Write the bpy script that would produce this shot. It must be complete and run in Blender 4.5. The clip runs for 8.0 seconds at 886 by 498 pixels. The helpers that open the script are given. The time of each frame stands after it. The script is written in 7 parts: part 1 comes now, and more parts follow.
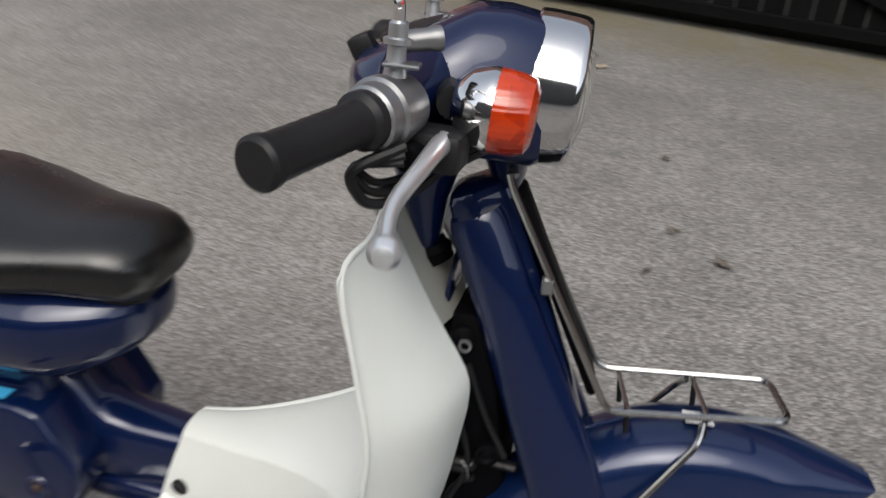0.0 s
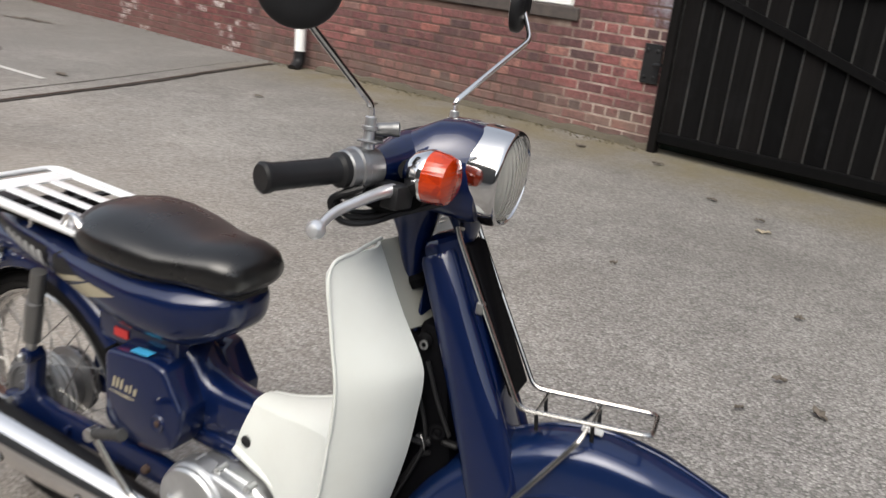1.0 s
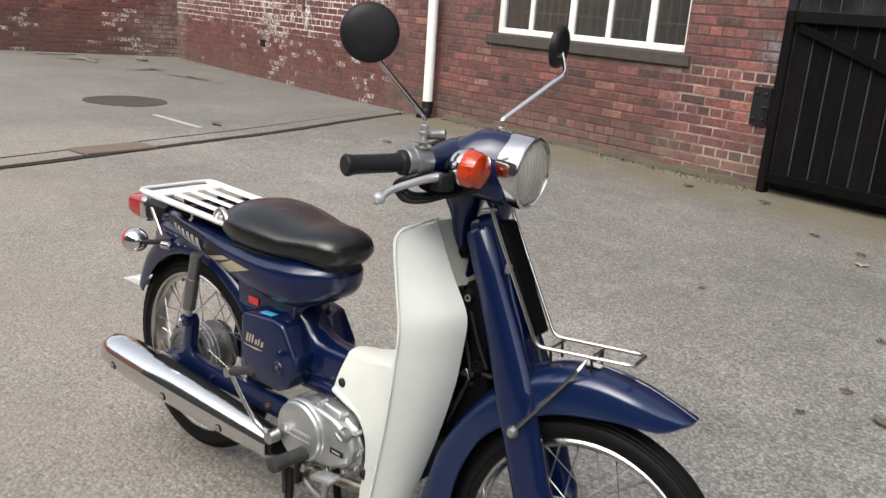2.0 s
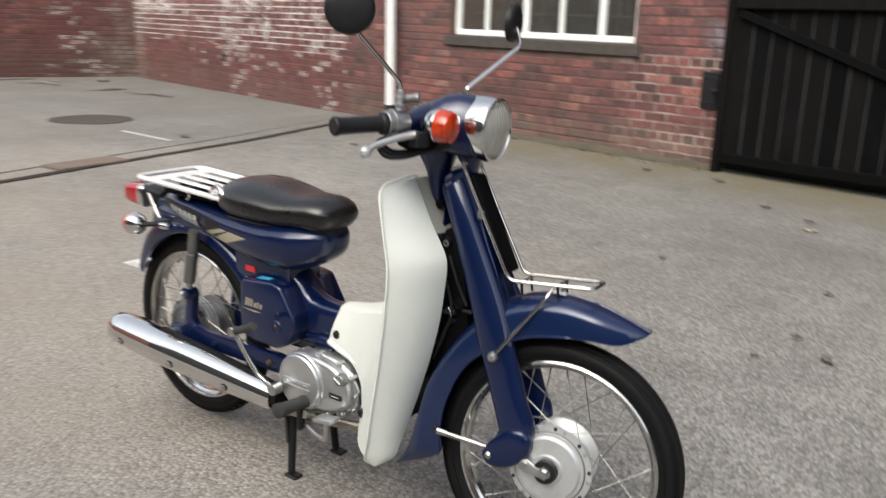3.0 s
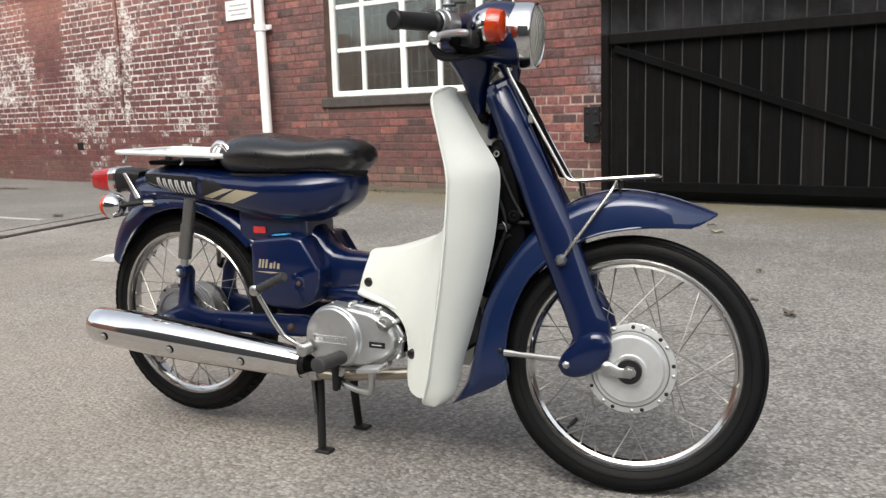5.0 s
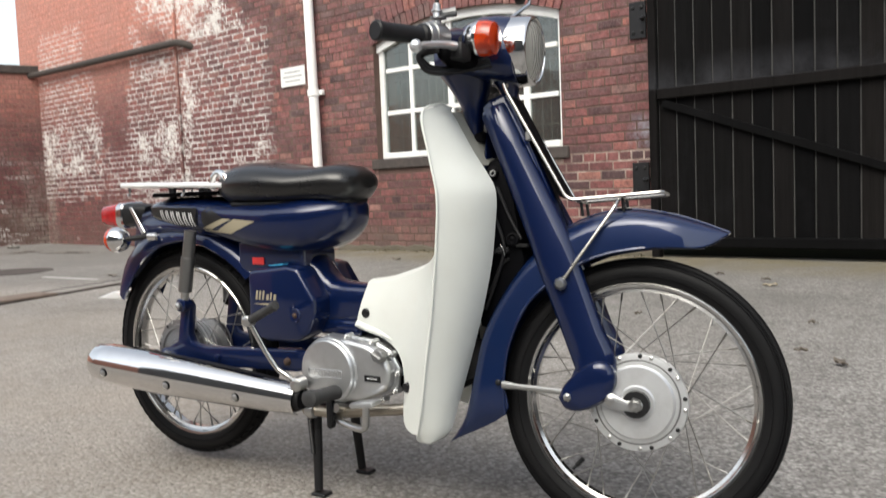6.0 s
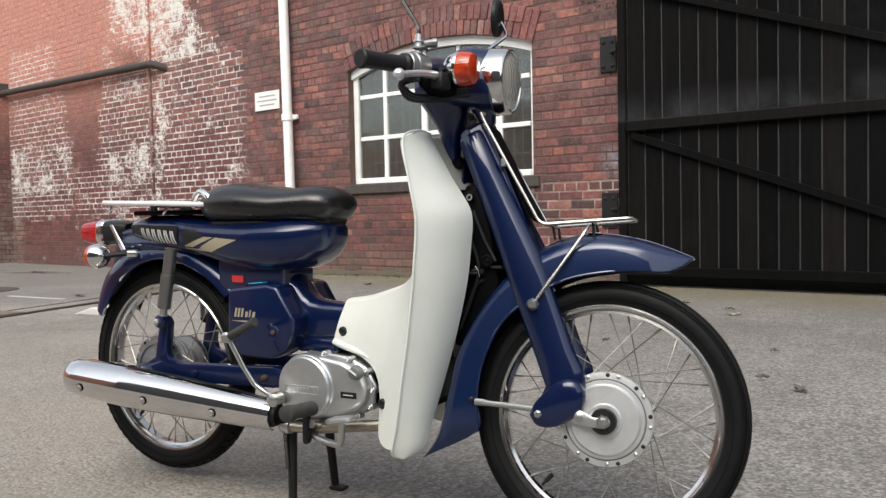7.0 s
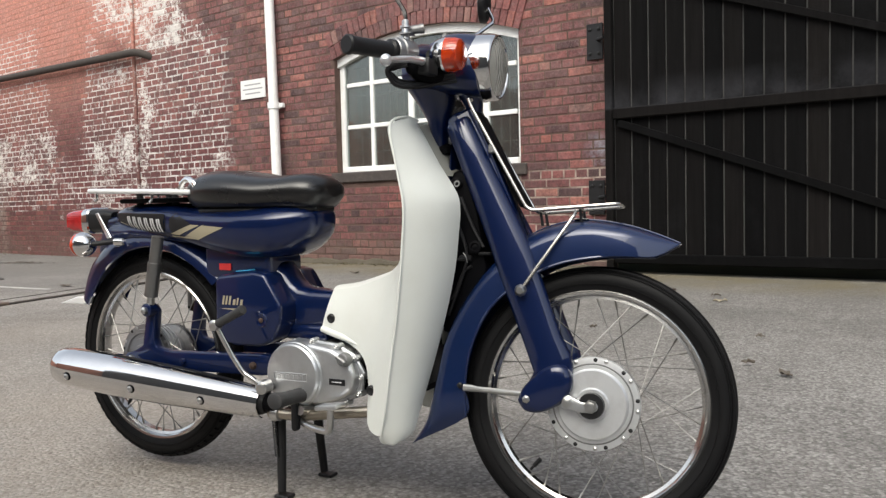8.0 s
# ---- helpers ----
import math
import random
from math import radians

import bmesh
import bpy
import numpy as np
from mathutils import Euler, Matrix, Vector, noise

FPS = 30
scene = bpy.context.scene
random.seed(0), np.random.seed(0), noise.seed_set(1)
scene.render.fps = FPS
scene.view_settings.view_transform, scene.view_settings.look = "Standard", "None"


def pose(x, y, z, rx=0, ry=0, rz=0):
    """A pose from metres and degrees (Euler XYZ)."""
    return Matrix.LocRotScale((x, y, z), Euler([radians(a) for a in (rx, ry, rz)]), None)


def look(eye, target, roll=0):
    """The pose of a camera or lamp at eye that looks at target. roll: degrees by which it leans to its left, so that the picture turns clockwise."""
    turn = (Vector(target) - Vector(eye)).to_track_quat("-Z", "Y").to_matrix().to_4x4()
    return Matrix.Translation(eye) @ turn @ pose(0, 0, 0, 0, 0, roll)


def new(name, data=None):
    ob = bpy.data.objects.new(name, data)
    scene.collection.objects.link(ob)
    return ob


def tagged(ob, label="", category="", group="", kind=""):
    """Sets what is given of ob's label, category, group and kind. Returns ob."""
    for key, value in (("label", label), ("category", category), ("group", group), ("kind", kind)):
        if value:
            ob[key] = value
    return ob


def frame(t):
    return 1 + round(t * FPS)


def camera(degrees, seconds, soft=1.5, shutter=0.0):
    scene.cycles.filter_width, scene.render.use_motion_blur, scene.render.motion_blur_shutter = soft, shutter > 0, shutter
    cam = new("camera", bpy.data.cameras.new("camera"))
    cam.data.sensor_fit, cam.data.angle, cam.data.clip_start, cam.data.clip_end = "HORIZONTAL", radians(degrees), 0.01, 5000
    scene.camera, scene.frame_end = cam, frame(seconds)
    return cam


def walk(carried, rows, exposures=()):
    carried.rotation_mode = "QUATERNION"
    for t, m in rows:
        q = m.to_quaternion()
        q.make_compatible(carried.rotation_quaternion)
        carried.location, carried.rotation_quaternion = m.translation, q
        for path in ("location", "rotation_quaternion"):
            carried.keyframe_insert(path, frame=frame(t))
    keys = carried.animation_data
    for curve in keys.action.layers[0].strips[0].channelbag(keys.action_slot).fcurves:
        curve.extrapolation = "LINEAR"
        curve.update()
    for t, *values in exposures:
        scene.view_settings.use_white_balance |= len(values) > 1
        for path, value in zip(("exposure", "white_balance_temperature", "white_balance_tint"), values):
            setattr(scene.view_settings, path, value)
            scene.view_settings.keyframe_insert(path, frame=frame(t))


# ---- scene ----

# ------------------------------------------------------------------ camera
cam = camera(54.74, 8.0, 1.35, 0.5)
PATH = [
    (0.0, (0.0410, 0.0482, 1.1886), (-0.6320, 1.6915, 0.2685), 5.58),
    (0.2, (0.1300, -0.0150, 1.1890), (-0.7140, 1.5800, 0.3280), 1.90),
    (0.3, (0.1590, -0.0320, 1.1930), (-0.7360, 1.5500, 0.3580), 1.70),
    (0.4, (0.1980, -0.0440, 1.1930), (-0.7740, 1.5160, 0.4060), 2.20),
    (0.5, (0.2576, -0.0574, 1.1868), (-0.8267, 1.4723, 0.4910), 3.50),
    (0.7, (0.3640, -0.0870, 1.1980), (-0.7780, 1.4170, 0.5400), 5.60),
    (1.0, (0.5127, -0.1520, 1.2377), (-0.6767, 1.3267, 0.6062), 6.58),
    (1.2, (0.6220, -0.2240, 1.2370), (-0.6830, 1.1690, 0.6410), 5.40),
    (1.5, (0.7393, -0.2905, 1.2481), (-0.6722, 1.0094, 0.6844), 4.13),
    (1.7, (0.8065, -0.3111, 1.2525), (-0.6234, 0.9752, 0.7041), 5.03),
    (2.8, (1.1477, -0.5037, 1.2346), (-0.3180, 0.7465, 0.6971), 2.12),
    (3.0, (1.0940, -0.5311, 1.1902), (-0.3015, 0.8032, 0.6681), 1.90),
    (3.2, (0.9470, -0.5860, 1.1500), (-0.3320, 0.8500, 0.6010), -0.30),
    (3.5, (0.8627, -0.6428, 1.1380), (-0.3249, 0.8546, 0.5488), -1.98),
    (3.7, (0.8370, -0.6920, 1.1420), (-0.3370, 0.8110, 0.5390), -1.70),
    (4.0, (0.8345, -0.8160, 1.1696), (-0.3178, 0.7083, 0.5790), -2.68),
    (4.2, (0.8220, -0.8330, 1.1590), (-0.3310, 0.6940, 0.5760), -3.10),
    (4.5, (0.7722, -0.8483, 1.0073), (-0.3753, 0.7177, 0.5268), -2.60),
    (4.7, (0.7715, -0.8466, 0.9046), (-0.3803, 0.7413, 0.5146), -2.26),
    (5.8, (0.8343, -0.6707, 0.7005), (-0.4350, 0.8620, 0.5010), -1.76),
    (6.0, (0.8387, -0.6626, 0.6929), (-0.4571, 0.8541, 0.5502), -2.28),
    (6.2, (0.8620, -0.6770, 0.6870), (-0.4320, 0.8460, 0.5940), -2.50),
    (6.5, (0.8646, -0.6932, 0.6723), (-0.4048, 0.8505, 0.5967), -2.28),
    (6.7, (0.8750, -0.7030, 0.6810), (-0.3890, 0.8460, 0.6040), -1.90),
    (7.0, (0.8665, -0.7217, 0.6840), (-0.3746, 0.8446, 0.6027), -1.15),
    (7.5, (0.8652, -0.7258, 0.6856), (-0.3591, 0.8530, 0.5935), -1.09),
    (8.0, (0.8667, -0.7234, 0.6794), (-0.3510, 0.8595, 0.5711), -1.37),
]
EXPOSE = [(0.0, 0.70, 6480, 8), (0.3, 0.98, 6550, 8), (0.8, 1.02, 6620, 8), (1.5, 1.05, 6650, 7), (3.0, 1.07, 6680, 6), (3.5, 1.00, 6680, 6), (4.5, 1.12, 6640, 6), (5.8, 1.14, 6640, 6), (6.5, 0.95, 6640, 6), (8.0, 0.98, 6640, 6)]
walk(cam, [(t, look(e, a, r)) for t, e, a, r in PATH], EXPOSE)

# ------------------------------------------------------------------ light
world = bpy.data.worlds.new("sky")
scene.world = world
world.use_nodes = True
wn = world.node_tree
sky = wn.nodes.new("ShaderNodeTexSky")
sky.sky_type = "NISHITA"
sky.sun_disc = False
sky.sun_elevation = radians(50)
sky.sun_rotation = radians(165)
sky.air_density, sky.dust_density, sky.ozone_density = 1.0, 3.5, 1.0
wn.nodes["Background"].inputs["Strength"].default_value = 0.15
soft = wn.nodes.new("ShaderNodeHueSaturation")
soft.inputs["Saturation"].default_value = 0.45
wn.links.new(sky.outputs["Color"], soft.inputs["Color"])
wn.links.new(soft.outputs["Color"], wn.nodes["Background"].inputs["Color"])
sun_data = bpy.data.lights.new("sun", "SUN")
sun_data.energy, sun_data.angle, sun_data.color = 0.6, radians(50), (1.0, 0.94, 0.86)
sun = new("sun", sun_data)
sun.matrix_world = look((1.7, -6.3, 8.0), (0, 0, 0))


# ------------------------------------------------------------------ materials
def material(name, base, rough=0.6, metal=0.0, coat=0.0, spec=0.5):
    m = bpy.data.materials.new(name)
    m.use_nodes = True
    b = m.node_tree.nodes["Principled BSDF"]
    b.inputs["Base Color"].default_value = (*base, 1)
    b.inputs["Roughness"].default_value = rough
    b.inputs["Metallic"].default_value = metal
    b.inputs["Coat Weight"].default_value = coat
    b.inputs["Coat Roughness"].default_value = 0.06
    b.inputs["Specular IOR Level"].default_value = spec
    return m


class Nodes:
    """Short ways to wire one material."""

    def __init__(self, m):
        self.t = m.node_tree
        self.b = self.t.nodes["Principled BSDF"]
        self.pos = self.t.nodes.new("ShaderNodeNewGeometry").outputs["Position"]
        self.obj = self.t.nodes.new("ShaderNodeTexCoord").outputs["Object"]

    def link(self, a, b):
        self.t.links.new(a, b)

    def noise(self, scale, detail=4, rough=0.55, vec=None, stretch=None):
        n = self.t.nodes.new("ShaderNodeTexNoise")
        n.inputs["Scale"].default_value, n.inputs["Detail"].default_value, n.inputs["Roughness"].default_value = scale, detail, rough
        v = vec or self.pos
        if stretch:
            mp = self.t.nodes.new("ShaderNodeMapping")
            mp.inputs["Scale"].default_value = stretch
            self.link(v, mp.inputs["Vector"])
            v = mp.outputs["Vector"]
        self.link(v, n.inputs["Vector"])
        return n.outputs["Fac"]

    def ramp(self, fac, *stops):
        r = self.t.nodes.new("ShaderNodeValToRGB")
        e = r.color_ramp.elements
        while len(e) < len(stops):
            e.new(0.5)
        for el, (p, c) in zip(e, stops):
            el.position = p
            el.color = (*c, 1) if isinstance(c, tuple) else (c, c, c, 1)
        self.link(fac, r.inputs["Fac"])
        return r.outputs["Color"]

    def mix(self, fac, a, b, mode="MIX"):
        x = self.t.nodes.new("ShaderNodeMix")
        x.data_type, x.blend_type = "RGBA", mode
        for sock, v in ((x.inputs[0], fac), (x.inputs[6], a), (x.inputs[7], b)):
            if isinstance(v, (int, float)):
                sock.default_value = v
            elif isinstance(v, tuple):
                sock.default_value = (*v, 1)
            else:
                self.link(v, sock)
        return x.outputs[2]

    def math(self, op, a, b=0.0, clamp=False):
        x = self.t.nodes.new("ShaderNodeMath")
        x.operation, x.use_clamp = op, clamp
        for sock, v in ((x.inputs[0], a), (x.inputs[1], b)):
            if isinstance(v, (int, float)):
                sock.default_value = v
            else:
                self.link(v, sock)
        return x.outputs[0]

    def axis(self, which):
        s = self.t.nodes.new("ShaderNodeSeparateXYZ")
        self.link(self.pos, s.inputs[0])
        return s.outputs[which]

    def span(self, v, a, b, c, d):
        """1 between b and c, falling to 0 at a and d."""
        m1 = self.t.nodes.new("ShaderNodeMapRange")
        m2 = self.t.nodes.new("ShaderNodeMapRange")
        for m, lo, hi in ((m1, a, b), (m2, d, c)):
            m.inputs["From Min"].default_value, m.inputs["From Max"].default_value = lo, hi
            self.link(v, m.inputs["Value"])
        return self.math("MULTIPLY", m1.outputs[0], m2.outputs[0])

    def random(self):
        return self.t.nodes.new("ShaderNodeObjectInfo").outputs["Random"]

    def island(self):
        return self.t.nodes.new("ShaderNodeNewGeometry").outputs["Random Per Island"]

    def color(self, c):
        self.link(c, self.b.inputs["Base Color"])

    def rough(self, c):
        self.link(c, self.b.inputs["Roughness"])

    def bump(self, h, strength=0.4, dist=0.002):
        n = self.t.nodes.new("ShaderNodeBump")
        n.inputs["Strength"].default_value, n.inputs["Distance"].default_value = strength, dist
        self.link(h, n.inputs["Height"])
        self.link(n.outputs["Normal"], self.b.inputs["Normal"])


def dusty(name, base, rough, metal=0.0, coat=0.0, amount=0.12, dirt=(0.25, 0.22, 0.18), scale=9.0):
    """A finish with faint dusting and uneven gloss."""
    m = material(name, base, rough, metal, coat)
    n = Nodes(m)
    d = n.ramp(n.noise(scale, 6, 0.65), (0.45, 0.0), (0.8, amount))
    n.color(n.mix(d, base, dirt))
    g = n.noise(scale * 6, 3)
    n.rough(n.math("ADD", rough - 0.04, n.math("MULTIPLY", g, 0.10)))
    return m


BLUE = dusty("blue_paint", (0.0013, 0.0079, 0.046), 0.36, 0.2, 1.0, 0.008)
BLUE.node_tree.nodes["Principled BSDF"].inputs["Specular IOR Level"].default_value = 0.12
BLUE.node_tree.nodes["Principled BSDF"].inputs["Coat Roughness"].default_value = 0.012
BLUE.node_tree.nodes["Principled BSDF"].inputs["Coat IOR"].default_value = 1.50
GUARD = dusty("blue_plastic_paint", (0.0026, 0.0130, 0.060), 0.34, 0.25, 1.0, 0.02)
GUARD.node_tree.nodes["Principled BSDF"].inputs["Specular IOR Level"].default_value = 0.2
GUARD.node_tree.nodes["Principled BSDF"].inputs["Coat Roughness"].default_value = 0.03
GUARD.node_tree.nodes["Principled BSDF"].inputs["Coat IOR"].default_value = 1.5
WHITE = dusty("cream_plastic", (0.70, 0.72, 0.68), 0.36, 0.0, 0.0, 0.10, (0.45, 0.41, 0.32), 14)
CHROME = dusty("chrome", (0.72, 0.71, 0.70), 0.07, 1.0, 0.0, 0.10, (0.35, 0.30, 0.24), 25)
ALUMINIUM = dusty("polished_aluminium", (0.78, 0.78, 0.77), 0.30, 1.0, 0.0, 0.12, (0.4, 0.37, 0.33), 30)
STEEL = dusty("brushed_steel", (0.55, 0.55, 0.54), 0.30, 1.0, 0.0, 0.25, (0.25, 0.20, 0.15), 40)
ALLOY = dusty("cast_alloy", (0.56, 0.57, 0.58), 0.36, 0.9, 0.0, 0.25, (0.22, 0.21, 0.19), 30)
HUB = dusty("silver_hub_paint", (0.72, 0.73, 0.74), 0.38, 0.75, 0.0, 0.25, (0.3, 0.28, 0.25), 30)
SPOKE = dusty("dull_plated_wire", (0.36, 0.355, 0.34), 0.38, 1.0, 0.0, 0.5, (0.16, 0.12, 0.09), 30)
WIRE = dusty("dull_chrome_wire", (0.46, 0.45, 0.43), 0.20, 1.0, 0.0, 0.3, (0.26, 0.21, 0.16), 50)
RIM = dusty("worn_chrome_rim", (0.60, 0.59, 0.57), 0.16, 1.0, 0.0, 0.35, (0.26, 0.21, 0.16), 34)
BLACK = dusty("black_plastic", (0.010, 0.010, 0.011), 0.45, 0.0, 0.0, 0.12, (0.05, 0.047, 0.045), 20)
BLACK.node_tree.nodes["Principled BSDF"].inputs["Specular IOR Level"].default_value = 0.3
RUBBER = dusty("rubber", (0.0052, 0.0052, 0.0058), 0.55, 0.0, 0.0, 0.15, (0.022, 0.021, 0.02), 16)
RUBBER.node_tree.nodes["Principled BSDF"].inputs["Specular IOR Level"].default_value = 0.18
WORN_RUBBER = dusty("worn_grey_rubber", (0.026, 0.026, 0.027), 0.6, 0.0, 0.0, 0.5, (0.075, 0.072, 0.068), 40)
PIPE = dusty("heat_stained_steel", (0.40, 0.36, 0.30), 0.32, 1.0, 0.0, 0.6, (0.20, 0.15, 0.10), 22)
LEVER = dusty("polished_lever_alloy", (0.78, 0.79, 0.80), 0.30, 0.8, 0.0, 0.03, (0.5, 0.48, 0.45), 20)
SOIL = dusty("dark_soil", (0.030, 0.025, 0.021), 0.95, 0.0, 0.0, 0.6, (0.07, 0.055, 0.045), 7)
WORN_WHITE = dusty("worn_road_paint", (0.46, 0.45, 0.43), 0.9, 0.0, 0.0, 0.9, (0.25, 0.24, 0.23), 16)
SILVER = dusty("bright_silver_paint", (0.84, 0.84, 0.83), 0.34, 0.35, 0.0, 0.06, (0.5, 0.47, 0.42), 9)
DARK_ALLOY = dusty("dull_alloy", (0.26, 0.26, 0.26), 0.42, 0.8, 0.0, 0.25, (0.12, 0.11, 0.10), 30)
# Near-black for black parts, and for recess shade put into colour.
PIT = dusty("near_black", (0.0018, 0.0018, 0.0026), 0.6, 0.0, 0.0, 0.3, (0.006, 0.0055, 0.0055), 24)
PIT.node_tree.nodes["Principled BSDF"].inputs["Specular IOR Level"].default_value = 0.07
REFLECTOR = dusty("silvered_reflector", (0.80, 0.80, 0.77), 0.40, 0.15, 0.0, 0.05, (0.6, 0.57, 0.5), 20)
# Shield plastic in shade; the shade is put into this grey.
INNER = dusty("shaded_grey_plastic", (0.26, 0.26, 0.235), 0.5, 0.0, 0.0, 0.15, (0.14, 0.13, 0.11), 14)
BOARD = dusty("weathered_board", (0.17, 0.13, 0.105), 0.85, 0.0, 0.0, 0.6, (0.09, 0.06, 0.045), 9)
CLAMP = dusty("grey_alloy", (0.29, 0.29, 0.295), 0.38, 0.85, 0.0, 0.35, (0.14, 0.13, 0.12), 45)
GREYCAP = dusty("grey_shroud", (0.20, 0.198, 0.195), 0.34, 0.8, 0.0, 0.2, (0.2, 0.18, 0.15), 20)
RUST = dusty("rusty_iron", (0.07, 0.045, 0.035), 0.8, 0.3, 0.0, 0.5, (0.14, 0.07, 0.04), 30)
GOLD = material("pale_gold_decal", (0.34, 0.30, 0.21), 0.4)
PALE = material("pale_lettering", (0.55, 0.55, 0.55), 0.4)
STICKER_RED = material("red_sticker", (0.5, 0.03, 0.03), 0.4)
STICKER_BLUE = material("light_blue_sticker", (0.05, 0.35, 0.62), 0.35)
STICKER_WHITE = material("white_sticker", (0.75, 0.75, 0.73), 0.4)
TEXTBAR = material("dark_print", (0.34, 0.34, 0.34), 0.6)


def lens(name, base, trans=0.45):
    m = material(name, base, 0.12, 0.0, 0.5)
    b = m.node_tree.nodes["Principled BSDF"]
    b.inputs["Transmission Weight"].default_value = trans
    n = Nodes(m)
    w = m.node_tree.nodes.new("ShaderNodeTexWave")
    w.inputs["Scale"].default_value = 62
    w.bands_direction = "Z"
    n.link(n.obj, w.inputs["Vector"])
    cells = m.node_tree.nodes.new("ShaderNodeTexVoronoi")
    cells.inputs["Scale"].default_value = 75
    n.link(n.obj, cells.inputs["Vector"])
    n.color(n.mix(n.ramp(cells.outputs["Color"], (0.15, 0.0), (0.85, 0.65)), base, (base[0] * 0.45, base[1] * 0.25, base[2] * 0.4)))
    n.bump(n.math("ADD", w.outputs["Fac"], n.math("MULTIPLY", cells.outputs["Distance"], 1.2)), 0.3, 0.0008)
    return m


AMBER = lens("amber_lens", (0.66, 0.052, 0.003), 0.25)
RED = lens("red_lens", (0.48, 0.008, 0.010), 0.2)


def seat_vinyl():
    m = material("black_vinyl", (0.0055, 0.0052, 0.0055), 0.42)
    n = Nodes(m)
    n.bump(n.noise(420, 3), 0.25, 0.0006)
    n.rough(n.math("ADD", 0.22, n.math("MULTIPLY", n.noise(18, 5), 0.14)))
    b = m.node_tree.nodes["Principled BSDF"]
    b.inputs["Specular IOR Level"].default_value = 0.62
    b.inputs["Sheen Weight"].default_value = 0.02
    b.inputs["Sheen Roughness"].default_value = 0.45
    return m


VINYL = seat_vinyl()


def headlamp_glass():
    m = material("headlamp_glass", (0.80, 0.79, 0.73), 0.03)
    b = m.node_tree.nodes["Principled BSDF"]
    b.inputs["Transmission Weight"].default_value = 0.70
    b.inputs["IOR"].default_value = 1.25
    n = Nodes(m)
    w = m.node_tree.nodes.new("ShaderNodeTexWave")
    w.inputs["Scale"].default_value = 34
    w.bands_direction = "Y"
    n.link(n.obj, w.inputs["Vector"])
    n.bump(w.outputs["Fac"], 0.45, 0.0016)
    b.inputs["Roughness"].default_value = 0.02
    return m


GLASS = headlamp_glass()


def pane_glass():
    m = material("window_glass", (0.44, 0.49, 0.47), 0.06, 0.0, 0.0, 1.0)
    b = m.node_tree.nodes["Principled BSDF"]
    b.inputs["Transmission Weight"].default_value = 0.955
    b.inputs["IOR"].default_value = 1.70
    n = Nodes(m)
    n.bump(n.noise(2.2, 2), 0.15, 0.02)
    n.rough(n.ramp(n.noise(9, 5), (0.4, 0.03), (0.8, 0.22)))
    return m


PANE = pane_glass()


